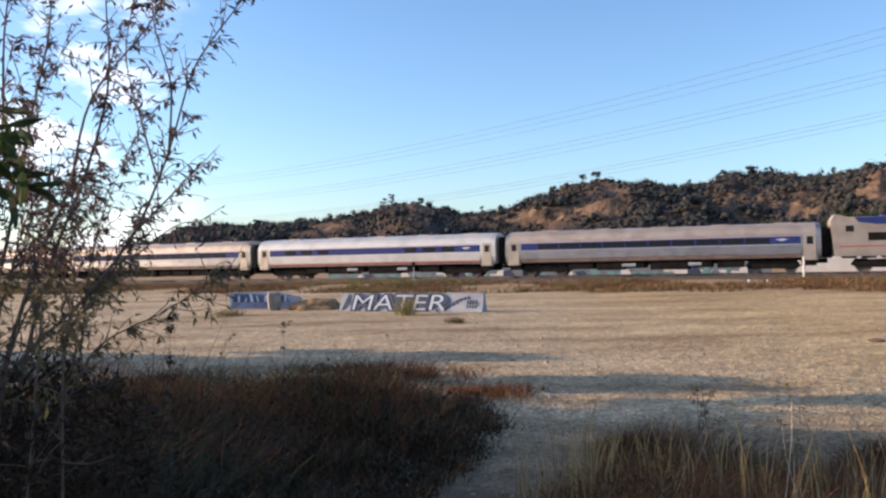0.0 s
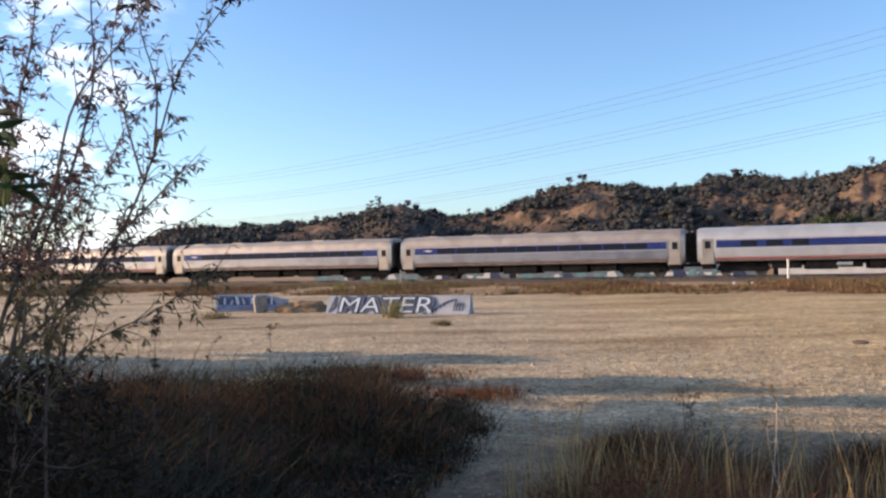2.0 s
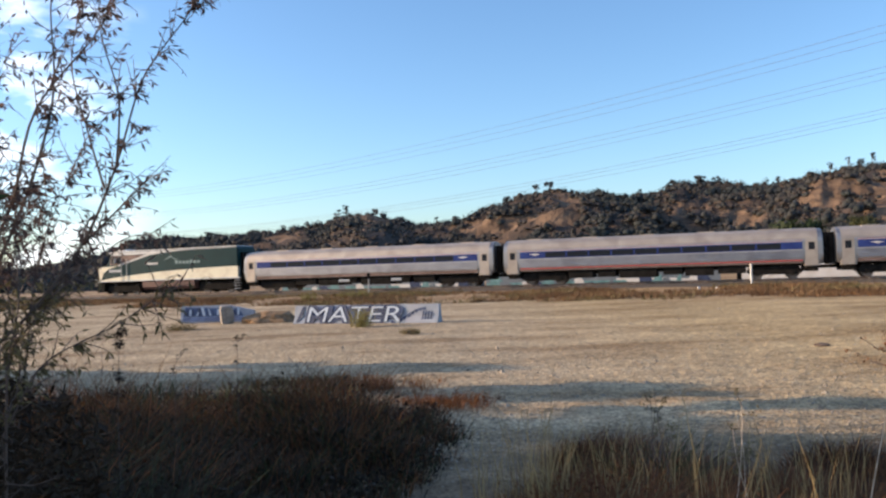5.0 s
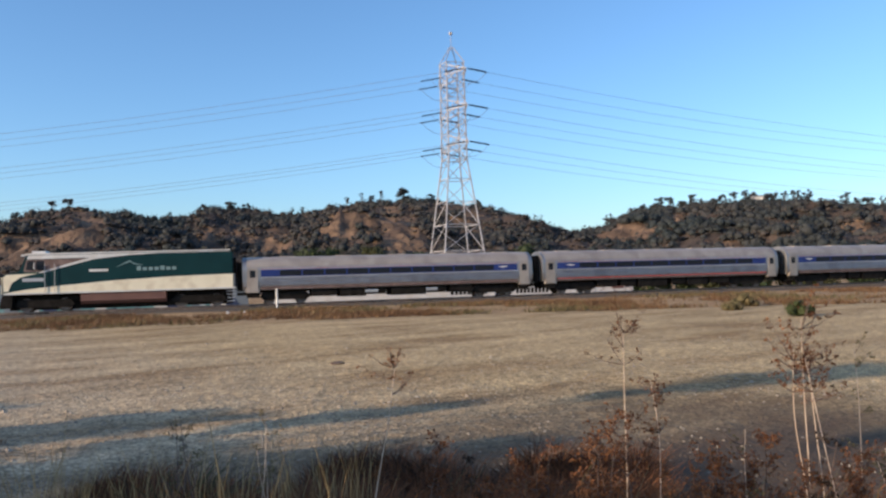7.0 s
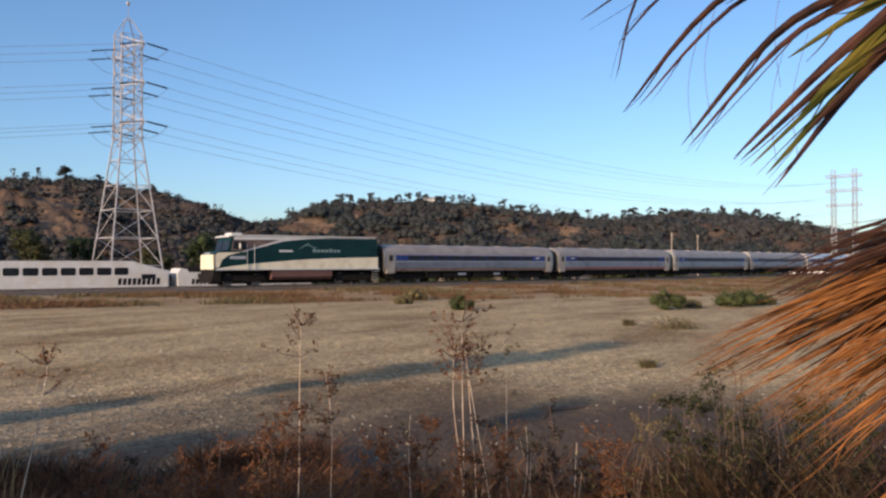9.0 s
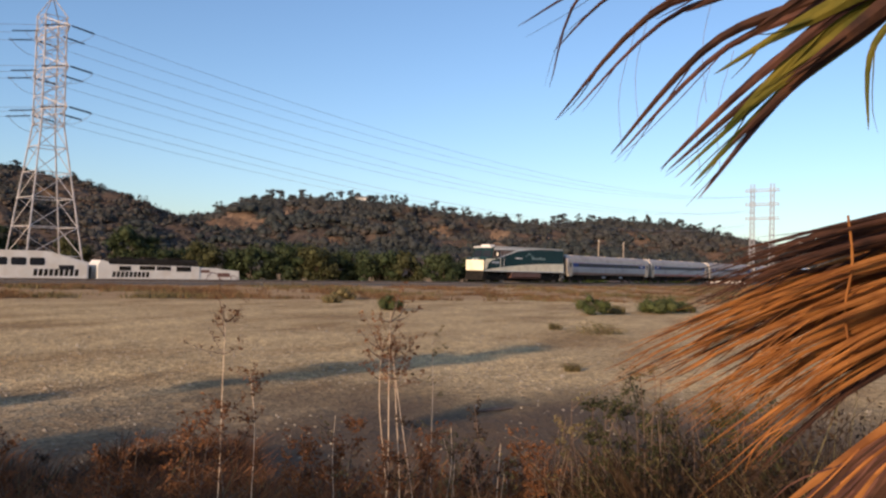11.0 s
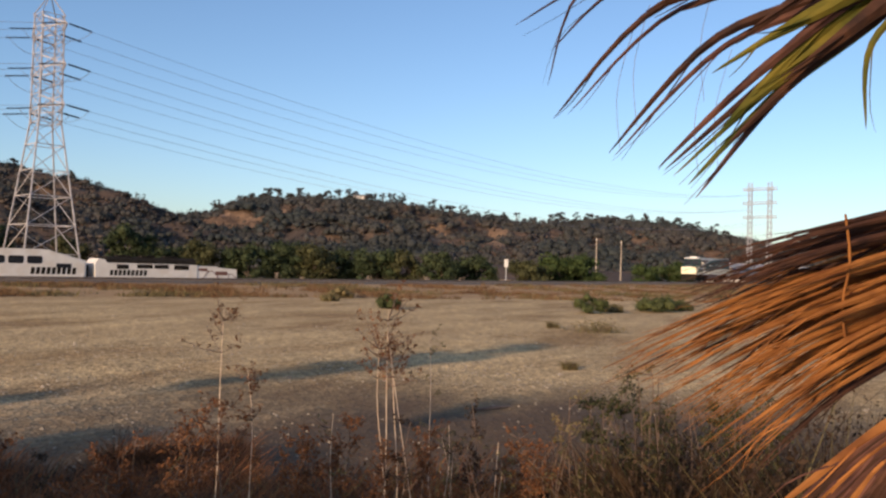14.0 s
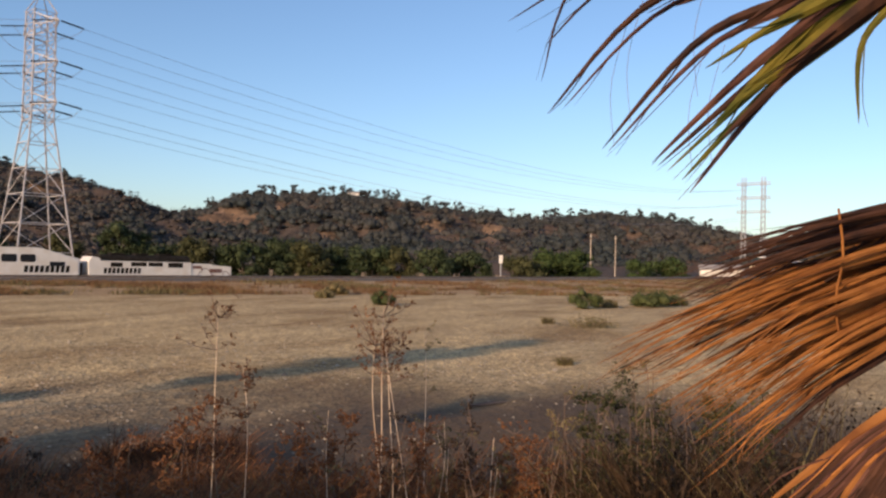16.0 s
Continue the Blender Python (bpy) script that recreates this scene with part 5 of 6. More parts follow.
# brush on the bank, its brown darkened for the deep shade
n = 5200
x, y = rng.uniform(-10, 0.9, n), rng.uniform(3.2, 13.0, n)
edge = 0.2 + 0.35 * fbm(x, y, 3.0, 3) + np.interp(y, [3, 7, 9, 10.5, 13], [-0.6, -0.5, 0.1, 0.7, 0.2])
m = (x < edge) & (np.hypot(x, y) > 3.4) & (y < 12.4 + 0.6 * fbm(x * 2, y, 4.0, 2))
x, y = x[m], y[m]
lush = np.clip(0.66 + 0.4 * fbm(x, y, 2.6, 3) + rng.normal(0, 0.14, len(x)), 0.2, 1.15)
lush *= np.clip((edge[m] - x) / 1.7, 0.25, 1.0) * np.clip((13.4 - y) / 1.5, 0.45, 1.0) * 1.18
field("bank_brush", L_BROWN, "dry brush crowding the bank, coloured dark for its shade", x, y, lush * 0.9, 6, 0.3, 0.006, 0.8, "brush")
m = rng.random(len(x)) < 0.55
field("bank_greens", L_OLIVE, "dull olive weeds among the brush", x[m], y[m], lush[m] * 0.9, 6, 0.2, 0.008, 0.7, "weeds")
m = rng.random(len(x)) < np.interp(y, [6.0, 8.5, 11], [0.05, 0.4, 0.85])
field("bank_rusty_tops", L_RUST, "rust-coloured seed tops over the brush", x[m], y[m], lush[m] * rng.uniform(0.9, 1.3, m.sum()), 7, 0.2, 0.006, 0.5, "weeds")
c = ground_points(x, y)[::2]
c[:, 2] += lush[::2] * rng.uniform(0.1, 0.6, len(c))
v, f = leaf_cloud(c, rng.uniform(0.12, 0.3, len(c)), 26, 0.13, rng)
tagged(raw("bank_undergrowth", v, f, L_BROWN), "tangled undergrowth on the bank, coloured dark for shade", "brush", kind="stuff")

# low patches beyond the brush, at the edge of the shade
for cx, cy, wx, wy, hh, leaf, label in ((-0.9, 15.3, 1.3, 0.7, 0.42, L_RUST, "low rust-brown weeds spreading over gravel"), (-2.6, 14.2, 1.2, 0.8, 0.4, L_YELLOW, "low yellow-green weeds spreading over gravel"), (0.6, 13.2, 0.9, 0.6, 0.3, L_RUST, "low rust-brown weeds spreading over gravel"),
                                         (-4.6, 14.5, 1.4, 1.0, 0.5, L_OLIVE, "low olive weeds spreading over gravel"), (-2.0, 16.6, 1.6, 0.5, 0.25, L_SAGE, "low faded weeds spreading over gravel")):
    n = 130
    field("weed_patch", leaf, label, rng.normal(cx, wx * 0.5, n), rng.normal(cy, wy * 0.5, n), rng.uniform(0.3, 1.1, n) * hh, 7, 0.14, 0.008, 0.6, "weeds")

# straw-coloured tall grass
n = 330
b, r = np.radians(np.concatenate([rng.uniform(4.5, 11, 80), rng.uniform(8, 31, 250)])), rng.uniform(5.0, 7.4, n)
field("straw_grass", L_STRAW, "tall straw-coloured dry grass in sun", r * np.sin(b), r * np.cos(b), rng.uniform(0.45, 1.2, n), 2, 0.12, 0.0044, 0.2)
n = 3000
b, r = np.radians(rng.uniform(5, 80, n)), rng.uniform(4.4, 7.4, n)
m = rng.random(n) < np.interp(np.degrees(b), [5, 12, 30, 50, 78], [0.15, 0.95, 0.85, 0.7, 0.9]) * np.interp(r, [5.5, 7.4], [1, 0.35])
b, r = b[m], r[m]
hh = rng.uniform(0.22, 0.62, len(b)) * np.interp(np.degrees(b), [5, 15, 28, 50, 78], [0.7, 1.15, 0.7, 1.0, 1.2])
field("low_rusty_weeds", L_RUST, "low rust-brown dry weeds at the lot's edge", r * np.sin(b), r * np.cos(b), hh, 9, 0.14, 0.007, 0.6, "weeds")
field("low_straw", L_SAGE, "short faded grass at the lot's edge", r[::4] * np.sin(b[::4]), r[::4] * np.cos(b[::4]), hh[::4] * 1.1, 5, 0.14, 0.006, 0.6)
c = ground_points(r * np.sin(b), r * np.cos(b))[::2]
c[:, 2] += hh[::2] * 0.8
v, f = leaf_cloud(c, rng.uniform(0.06, 0.17, len(c)), 12, 0.11, rng)
tagged(raw("dry_seed_heads", v, f, L_RUST), "dry brown seed heads and curled leaves", "weeds", kind="stuff")

# matted dry growth on the slope of the bank
n = 10500
b, r = np.radians(rng.uniform(9, 50, n)), rng.uniform(4.8, 9.6, n)
x, y = r * np.sin(b), r * np.cos(b)
m = fbm(x, y, 2.4, 3) + np.interp(r, [5, 7.4, 9.6], [1.2, 0.55, -0.4]) - np.interp(np.degrees(b), [9, 14], [0.7, 0]) > 0.15 * rng.normal(size=n)
x, y = x[m], y[m]
hh = rng.uniform(0.16, 0.46, len(x)) * (1 + 0.3 * fbm(x, y, 1.3, 2))
m = rng.random(len(x)) < 0.68
field("bank_matted_grass", L_RUST, "matted rust-brown dry grass on the slope of the bank", x[m], y[m], hh[m], 10, 0.2, 0.006, 0.7)
field("bank_matted_weeds", L_BROWN, "dark withered weeds matted on the slope of the bank", x[~m], y[~m], hh[~m], 10, 0.2, 0.007, 0.7, "weeds")

# rank growth under the palm
n = 1500
b, r = np.radians(rng.uniform(70, 103, n)), rng.uniform(3.3, 5.4, n)
hh = rng.uniform(0.55, 1.05, n) * np.interp(np.degrees(b), [70, 76, 79, 84, 92, 103], [0.45, 0.85, 1.05, 0.9, 1.1, 1.1]) * (1 + 0.2 * fbm(r * np.sin(b), r * np.cos(b), 0.9, 2))
# the bank brush's shade-darkened brown again
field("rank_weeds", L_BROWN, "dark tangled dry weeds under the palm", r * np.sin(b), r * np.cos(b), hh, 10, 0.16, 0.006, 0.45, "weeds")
field("rank_grass", L_SAGE, "faded grass among weeds under the palm", r[::5] * np.sin(b[::5]), r[::5] * np.cos(b[::5]), hh[::5] * 1.05, 6, 0.16, 0.005, 0.4)
c = ground_points(r * np.sin(b), r * np.cos(b))
c[:, 2] += hh * rng.uniform(0.35, 0.95, n)
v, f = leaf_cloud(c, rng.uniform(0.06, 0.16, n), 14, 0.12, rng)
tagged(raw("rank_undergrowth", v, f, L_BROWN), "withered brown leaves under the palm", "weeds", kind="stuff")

# loose stones
n = 34000
b, r = np.radians(rng.uniform(-28, 92, n)), 6.5 * (46 / 6.5) ** rng.random(n)
x, y = r * np.sin(b), r * np.cos(b)
m = (fbm(x, y, 8.0, 3) + 0.35 > 0.5 * rng.normal(size=n)) & ((r > 9 + np.clip((x - 3) * 0.9, 0, 6)) | (rng.random(n) < 0.12))
x, y = x[m], y[m]
n = len(x)
sz = rng.uniform(0.01, 0.032, n) * (1 + (rng.random(n) > 0.985) * 1.4)
octa = np.array([(1, 0, 0), (0, 1, 0), (-1, 0, 0), (0, -1, 0), (0, 0, 0.7), (0, 0, -0.6)], dtype=float)
v = (octa[None] * sz[:, None, None] * rng.uniform(0.6, 1.4, (n, 6, 3)) + ground_points(x, y)[:, None] + np.array([0, 0, 0.02])).reshape(-1, 3)
fo = np.array([(0, 1, 4), (1, 2, 4), (2, 3, 4), (3, 0, 4), (1, 0, 5), (2, 1, 5), (3, 2, 5), (0, 3, 5)])
f = (fo[None] + 6 * np.arange(n)[:, None, None]).reshape(-1, 3)
tagged(raw("loose_stones", v, f, M_STONE), "pale loose stones strewn over the gravel", "stones", kind="stuff")


# ---- bushes and tufts on the lot ----
def bush(x, y, w, h, leaf, label, seed, kind="bush"):
    rs = np.random.default_rng(seed)
    z = float(ground_z(x, y))
    t = thing(kind, pose(x, y, z - 0.03), label, kind, "bushes on the lot")
    bm = bmesh.new()
    for k in range(7):
        a = rs.uniform(0, 6.28)
        tube(bm, [(0, 0, 0), (math.cos(a) * w * 0.15, math.sin(a) * w * 0.15, h * 0.4), (math.cos(a) * w * 0.33, math.sin(a) * w * 0.33, h * 0.8)], [0.02, 0.014, 0.005], 4)
    part("stems", bm, M_TWIG, t)
    n = 22
    a, q = rs.uniform(0, 6.28, n), np.sqrt(rs.random(n))
    c = np.stack([np.cos(a) * q * w * 0.4, np.sin(a) * q * w * 0.4, h * (0.18 + 0.68 * rs.random(n) * (1 - 0.55 * q))], 1)
    rad = rs.uniform(0.12, 0.22, n) * w
    if kind == "weed_tuft":
        p = c.copy()
        p[:, 2] = 0
        v0, f0 = blades(p, np.full(n, h), 8, w * 0.15, 0.009, 0.6, rs)
        v1, f1 = leaf_cloud(c, rad, 34, 0.1, rs, 0.9)
    else:
        v0, f0 = clump_cloud(c, rad * 0.7, rs, 0.8, 0.35)
        v1, f1 = leaf_cloud(c, rad * 1.1, 110, 0.11, rs, 0.9)
    raw("foliage", np.concatenate([v0, v1]), [tuple(q) for q in f0] + [tuple(q) for q in f1 + len(v0)], leaf, t)


bush(40.8, 11.6, 1.8, 1.15, L_BUSH, "rounded green bush on dry ground", 1)
bush(43.0, 11.0, 1.6, 0.5, L_SAGE, "low grey-green bush on dry ground", 2)
bush(45.8, 9.2, 2.4, 1.0, L_BUSH, "spreading green bush on dry ground", 3)
bush(48.5, 8.6, 2.0, 0.7, L_BUSH, "low green bush on dry ground", 4)
bush(35.5, 20.7, 1.6, 0.75, L_BUSH, "small olive bush at the lot's edge", 5)
bush(44.0, 29.2, 1.8, 0.8, L_SAGE, "faded olive bush near the railway", 6)
bush(39.8, 27.2, 1.5, 0.55, L_SAGE, "faded olive bush near the railway", 7)
bush(29.3, 9.7, 0.7, 0.35, L_SAGE, "sparse dry tuft on gravel", 8, "weed_tuft")
bush(28.6, 7.9, 2.2, 0.35, L_SAGE, "low sparse dry tuft on gravel", 9, "weed_tuft")
bush(17.5, 5.4, 0.4, 0.25, L_SAGE, "sparse dry tuft on gravel", 10, "weed_tuft")
bush(2.0, 6.3, 0.42, 0.8, L_OLIVE, "bushy faded green weed among straw", 17, "weed_tuft")
bush(-1.5, 32.6, 1.1, 1.0, L_YELLOW, "yellow-green weed in front of the barrier", 11, "weed_tuft")
bush(0.3, 28.0, 0.8, 0.25, L_SAGE, "low olive tuft on gravel", 12, "weed_tuft")
bush(-9.4, 34.6, 1.6, 0.3, L_SAGE, "low dry tuft beside the barrier", 13, "weed_tuft")
bush(-6.6, 60.0, 1.4, 1.0, L_YELLOW, "yellow-green weed near the railway", 14, "weed_tuft")
bush(-3.9, 61.5, 1.9, 0.75, L_YELLOW, "yellow-green weed near the railway", 15, "weed_tuft")
bush(-2.8, 62.0, 1.2, 0.9, L_YELLOW, "yellow-green weed near the railway", 16, "weed_tuft")

for (x, y, sx, sy, sz, label) in ((10.5, 19.5, 0.2, 0.07, 0.06, "dark flat chunk lying on the gravel"), (11.8, 4.9, 0.4, 0.04, 0.035, "dark stick lying on the gravel")):
    bm = bmesh.new()
    bmesh.ops.create_icosphere(bm, subdivisions=2, radius=1)
    for v in bm.verts:
        v.co = Vector((v.co.x * sx, v.co.y * sy, v.co.z * sz)) * (1 + 0.35 * noise.noise(v.co * 2.3))
    tagged(part("rubble_chunk", bm, M_DARKSTONE, None, m=pose(x, y, float(ground_z(x, y)) + sz * 0.6, 0, 0, -30)), label, "rubble")
for (x, y, s) in ((20.9, 54.8, 0.13), (22.3, 55.2, 0.09), (23.1, 55.0, 0.08)):
    bm = bmesh.new()
    bmesh.ops.create_icosphere(bm, subdivisions=1, radius=s)
    for v in bm.verts:
        v.co *= 1 + 0.4 * noise.noise(v.co * 9)
    tagged(part("litter_bag", bm, M_WHITE, None, m=pose(x, y, float(ground_z(x, y)) + s * 0.5)), "crumpled white litter beside the railway", "litter")


# ---- distance: poles, sign, house, cars ----
def pole(b, r, top):
    p = floor_at(b, r, 0.3)
    t = thing("utility_pole", pose(*p, 0, 0, 20), "weathered wooden utility pole with a cross arm", "pole", "utility poles")
    h = top - p.z
    part("pole", tube(bmesh.new(), [(0, 0, 0), (0, 0, h)], [0.22, 0.14], 8), M_POLE, t)
    part("cross_arm", boxed(-1.8, -0.1, h - 1.1, 1.8, 0.1, h - 0.85), M_POLE, t)
    for x in (-1.6, -0.6, 0.6, 1.6):
        part("insulator", bar(bmesh.new(), (x, 0, h - 0.85), (x, 0, h - 0.6), 0.07, 8), M_GREY, t)


pole(74.5, 250, 12.2)
pole(76.2, 262, 12.0)
p = floor_at(68.2, 108, 0.2)
sg = thing("track_sign", pose(*p, 0, 0, -60), "white upright sign board on a post beside the railway", "sign")
part("post", bar(bmesh.new(), (0, 0, 0), (0, 0, 3.4), 0.06, 6), M_GREY, sg)
part("board", boxed(-0.24, -0.03, 2.3, 0.24, 0.03, 3.4, 0.02), M_WHITE, sg)


def house(p, rot, w, d, h, label):
    t = thing("house", pose(*p, 0, 0, rot), label, "house", "far houses")
    part("wall", boxed(-w / 2, -d / 2, -0.5, w / 2, d / 2, h), M_WHITE, t)
    part("roof", prism(bmesh.new(), [(-d / 2 - 0.4, h), (0, h + d * 0.22), (d / 2 + 0.4, h)], -w / 2 - 0.4, w / 2 + 0.4), M_ROOF, t)
    for k in range(int(w / 3)):
        x = -w / 2 + 1.2 + k * 3
        wd = part("window", boxed(x - 0.08, -d / 2 - 0.04, 0.92, x + 1.48, -d / 2 - 0.005, 2.18, 0.01), M_WHITE, t)
        part("pane", boxed(x, -d / 2 - 0.06, 1.0, x + 1.4, -d / 2 - 0.03, 2.1), M_DARKWIN, wd)


def car(p, rot, label):
    t = thing("parked_car", pose(*p, 0, 0, rot), label, "car", "parked cars")
    part("body", side_plate(bmesh.new(), [(-2.2, 0.35), (-2.25, 0.85), (-1.7, 0.98), (1.0, 0.98), (2.1, 0.8), (2.2, 0.35)], -0.88, 0.88), M_WHITE, t)
    part("cabin", side_plate(bmesh.new(), [(-1.75, 0.98), (-1.3, 1.45), (0.3, 1.45), (1.0, 0.98)], -0.78, 0.78), M_DARKWIN, t)
    for x in (-1.35, 1.35):
        for s in (-1, 1):
            part("wheel", bar(bmesh.new(), (x, s * 0.72, 0.33), (x, s * 0.9, 0.33), 0.33, 14), M_BLACK, t)


house(floor_at(83.2, 255, 0), -80, 12, 7, 4.2, "white low house with grey roof beyond the railway")
x, y, z = ridge_z(HB, 57.6)
house((x, y, z + 1.0), -58, 9, 7, 4.5, "white house among trees on the ridge")
for b, r in ((73.7, 235), (77.4, 238), (78.3, 238), (78.9, 240)):
    p = floor_at(b, r, 0)
    car(p, -60 + b, "white car parked beyond the railway")


# ---- near plants ----
def curve_points(pts, n):
    """Smooth points along a bent line."""
    pts = [Vector(p) for p in pts]
    out = []
    for k in range(n):
        q = k / (n - 1) * (len(pts) - 1)
        i = min(int(q), len(pts) - 2)
        f = q - i
        p0, p1, p2, p3 = pts[max(i - 1, 0)], pts[i], pts[i + 1], pts[min(i + 2, len(pts) - 1)]
        out.append(0.5 * (2 * p1 + (p2 - p0) * f + (2 * p0 - 5 * p1 + 4 * p2 - p3) * f * f + (3 * p1 - p0 - 3 * p2 + p3) * f**3))
    return out


def lances(base, way, length, width, rs):
    """Narrow pointed leaves from their bases, folded a little."""
    base, way = np.asarray(base), np.asarray(way)
    n = len(base)
    way = way / np.linalg.norm(way, axis=1)[:, None]
    side = np.cross(way, rs.normal(size=(n, 3)))
    side /= np.linalg.norm(side, axis=1)[:, None]
    ln, wd = (length * rs.uniform(0.5, 1.3, n))[:, None], (width * rs.uniform(0.6, 1.3, n))[:, None]
    up = np.cross(side, way)
    mid = base + way * ln * 0.45
    tip = base + way * ln + up * ln * 0.18 * rs.normal(size=(n, 1))
    v = np.stack([base, mid + side * wd, tip, mid - side * wd], 1).reshape(-1, 3)
    return v, np.arange(4 * n).reshape(-1, 4)


def shrub():
    """The tall, half-bare shrub of narrow leaves."""
    rs = np.random.default_rng(21)
    t = thing("willow_shrub", Matrix(), "tall half-bare shrub with narrow dry leaves on purple-brown stems", "shrub")
    stems = [[(-31, -16, 3.3), (-29.1, -7.5, 3.35), (-24.2, -2.1, 3.4), (-21, 2.3, 3.4), (-18.8, 7.6, 3.45), (-17, 13.3, 3.5), (-14.1, 17.4, 3.55), (-12.5, 20.5, 3.6)],
             [(-28, -14, 3.2), (-25, -8, 3.2), (-23.2, -5.1, 3.2), (-19, -3.0, 3.2), (-15.2, -0.5, 3.2)],
             [(-21, 2.3, 3.4), (-18.2, 5.2, 3.35), (-15.4, 8.2, 3.3)],
             [(-29, -12, 3.7), (-26.5, -1, 3.7), (-24, 6, 3.7), (-22.5, 12, 3.75), (-22.5, 18, 3.8), (-21, 22, 3.8)],
             [(-30, -10, 3.5), (-27, 0, 3.5), (-25, 5, 3.5), (-23.5, 11, 3.5), (-19.5, 16.5, 3.6), (-18.5, 21, 3.6)],
             [(-31, -10, 3.9), (-28.5, 2, 3.9), (-27.2, 9, 3.9), (-26, 15, 3.9), (-25.5, 22, 3.9)],
             [(-24.2, -2.1, 3.4), (-21.5, 0.2, 3.5), (-18.5, 2.6, 3.6), (-16.6, 2.9, 3.7)],
             [(-18.8, 7.6, 3.45), (-18.6, 12, 3.4), (-19.6, 16, 3.4), (-19.5, 20, 3.4)],
             [(-19.6, 6, 3.43), (-20.6, 10, 3.5), (-21.4, 14.0, 3.6), (-20.5, 18.5, 3.6)],
             [(-32, -8, 3.3), (-30, 2, 3.3), (-28.8, 8, 3.3), (-28.5, 15, 3.3), (-27.5, 21, 3.3)]]
    for k in range(12):
        b0, r = rs.uniform(-33, -25), rs.uniform(3.0, 4.3)
        b1, e1 = b0 + rs.uniform(0.5, 8.5), rs.uniform(2, 21)
        stems.append([(b0, -15, r), (b0 + rs.uniform(-0.5, 1.5), -6, r), ((b0 + b1) / 2 + rs.uniform(-0.8, 0.8), (e1 - 6) / 2, r), (b1, e1, r + rs.uniform(-0.3, 0.3))])
    lb, lw = [], []
    for i, s in enumerate(stems):
        pts = curve_points([at(*q) for q in s], 26)
        thick = 0.0095 if i in (0, 3, 4, 5, 9) else 0.0055
        bm = bmesh.new()
        tube(bm, pts, [thick * (1 - 0.85 * k / 25) for k in range(26)], 6)
        ln = sum((a - b).length for a, b in zip(pts, pts[1:]))
        for k in range(int(ln * 34)):
            q = rs.uniform(0.1, 1.0)
            j = min(24, int(q * 25))
            p, d = pts[j], (pts[j + 1] - pts[j]).normalized()
            w = (d * 0.8 + Vector(rs.normal(0, 0.6, 3)) + Vector((0.25, 0, -0.05))).normalized()
            tl = rs.uniform(0.05, 0.19)
            tw = curve_points([p, p + w * tl * 0.5, p + w * tl + Vector((0, 0, rs.uniform(-0.07, 0.04)))], 5)
            tube(bm, tw, [0.0028, 0.0024, 0.002, 0.0016, 0.001], 3)
            for _ in range(int(rs.integers(5, 12))):
                c = tw[int(rs.integers(0, 5))]
                lb.append(c)
                lw.append(w * 0.45 + Vector(rs.normal(0, 0.45, 3)) + Vector((0, 0, -0.55)))
        part("branch", bm, M_TWIG, t)
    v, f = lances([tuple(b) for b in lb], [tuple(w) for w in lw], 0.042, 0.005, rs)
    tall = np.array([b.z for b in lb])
    # leaf colour steps down with height; the lowest brown stands in for shade
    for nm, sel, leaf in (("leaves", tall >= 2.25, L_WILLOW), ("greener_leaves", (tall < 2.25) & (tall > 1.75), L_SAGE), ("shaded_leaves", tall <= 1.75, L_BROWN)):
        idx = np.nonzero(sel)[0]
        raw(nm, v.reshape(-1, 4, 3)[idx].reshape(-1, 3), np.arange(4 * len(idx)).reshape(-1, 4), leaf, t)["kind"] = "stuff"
    # thick low leafage, coloured dark brown for the shade at its foot
    n = 3600
    b, r = rs.uniform(-33, -20, n), rs.uniform(3.0, 4.4, n)
    e = -16 + 10.0 * rs.random(n) ** 1.4 - np.clip(b + 25, 0, 8) * 0.6
    base = [tuple(at(*q)) for q in zip(b, e, r)]
    v, f = lances(base, rs.normal(size=(n, 3)) + np.array([0.2, 0, 0.1]), 0.075, 0.009, rs)
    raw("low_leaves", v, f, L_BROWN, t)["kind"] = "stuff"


def sapling():
    """Broad pointed green leaves hanging in a cluster."""
    rs = np.random.default_rng(5)
    t = thing("green_sapling", Matrix(), "sapling with broad pointed dark green leaves", "sapling")
    stem = curve_points([at(-32, -15, 2.9), at(-31, -4, 2.9), at(-30, 4, 2.9), at(-29.6, 9, 2.9)], 12)
    part("stem", tube(bmesh.new(), stem, [0.012 * (1 - k / 16) for k in range(12)], 6), M_TWIG, t)
    for k in range(46):
        b = rs.uniform(-31.5, -27.2)
        p = at(b, rs.uniform(4.6, 9.8), rs.uniform(2.75, 3.05))
        d = Vector((rs.uniform(-0.3, 1.0), rs.uniform(-0.5, 0.5), rs.uniform(-0.9, 0.1))).normalized()
        s = d.cross(Vector(rs.normal(size=3))).normalized()
        n = d.cross(s)
        ln = rs.uniform(0.09, 0.17)
        bm = bmesh.new()
        out = [(0, 0), (0.18, 0.12), (0.42, 0.15), (0.75, 0.08), (1.0, 0)]
        mid = [bm.verts.new(p + d * ln * a - n * ln * 0.05 * math.sin(a * 3)) for a, _ in out]
        for sg_ in (-1, 1):
            e = [bm.verts.new(p + d * ln * a + s * sg_ * ln * w + n * ln * 0.06) for a, w in out[1:-1]]
            bm.faces.new((mid[0], mid[1], e[0]))
            bm.faces.new((mid[1], mid[2], e[1], e[0]))
            bm.faces.new((mid[2], mid[3], e[2], e[1]))
            bm.faces.new((mid[3], mid[4], e[2]))
        part("leaf", bm, L_GREEN if k % 3 else L_OLIVE, t)


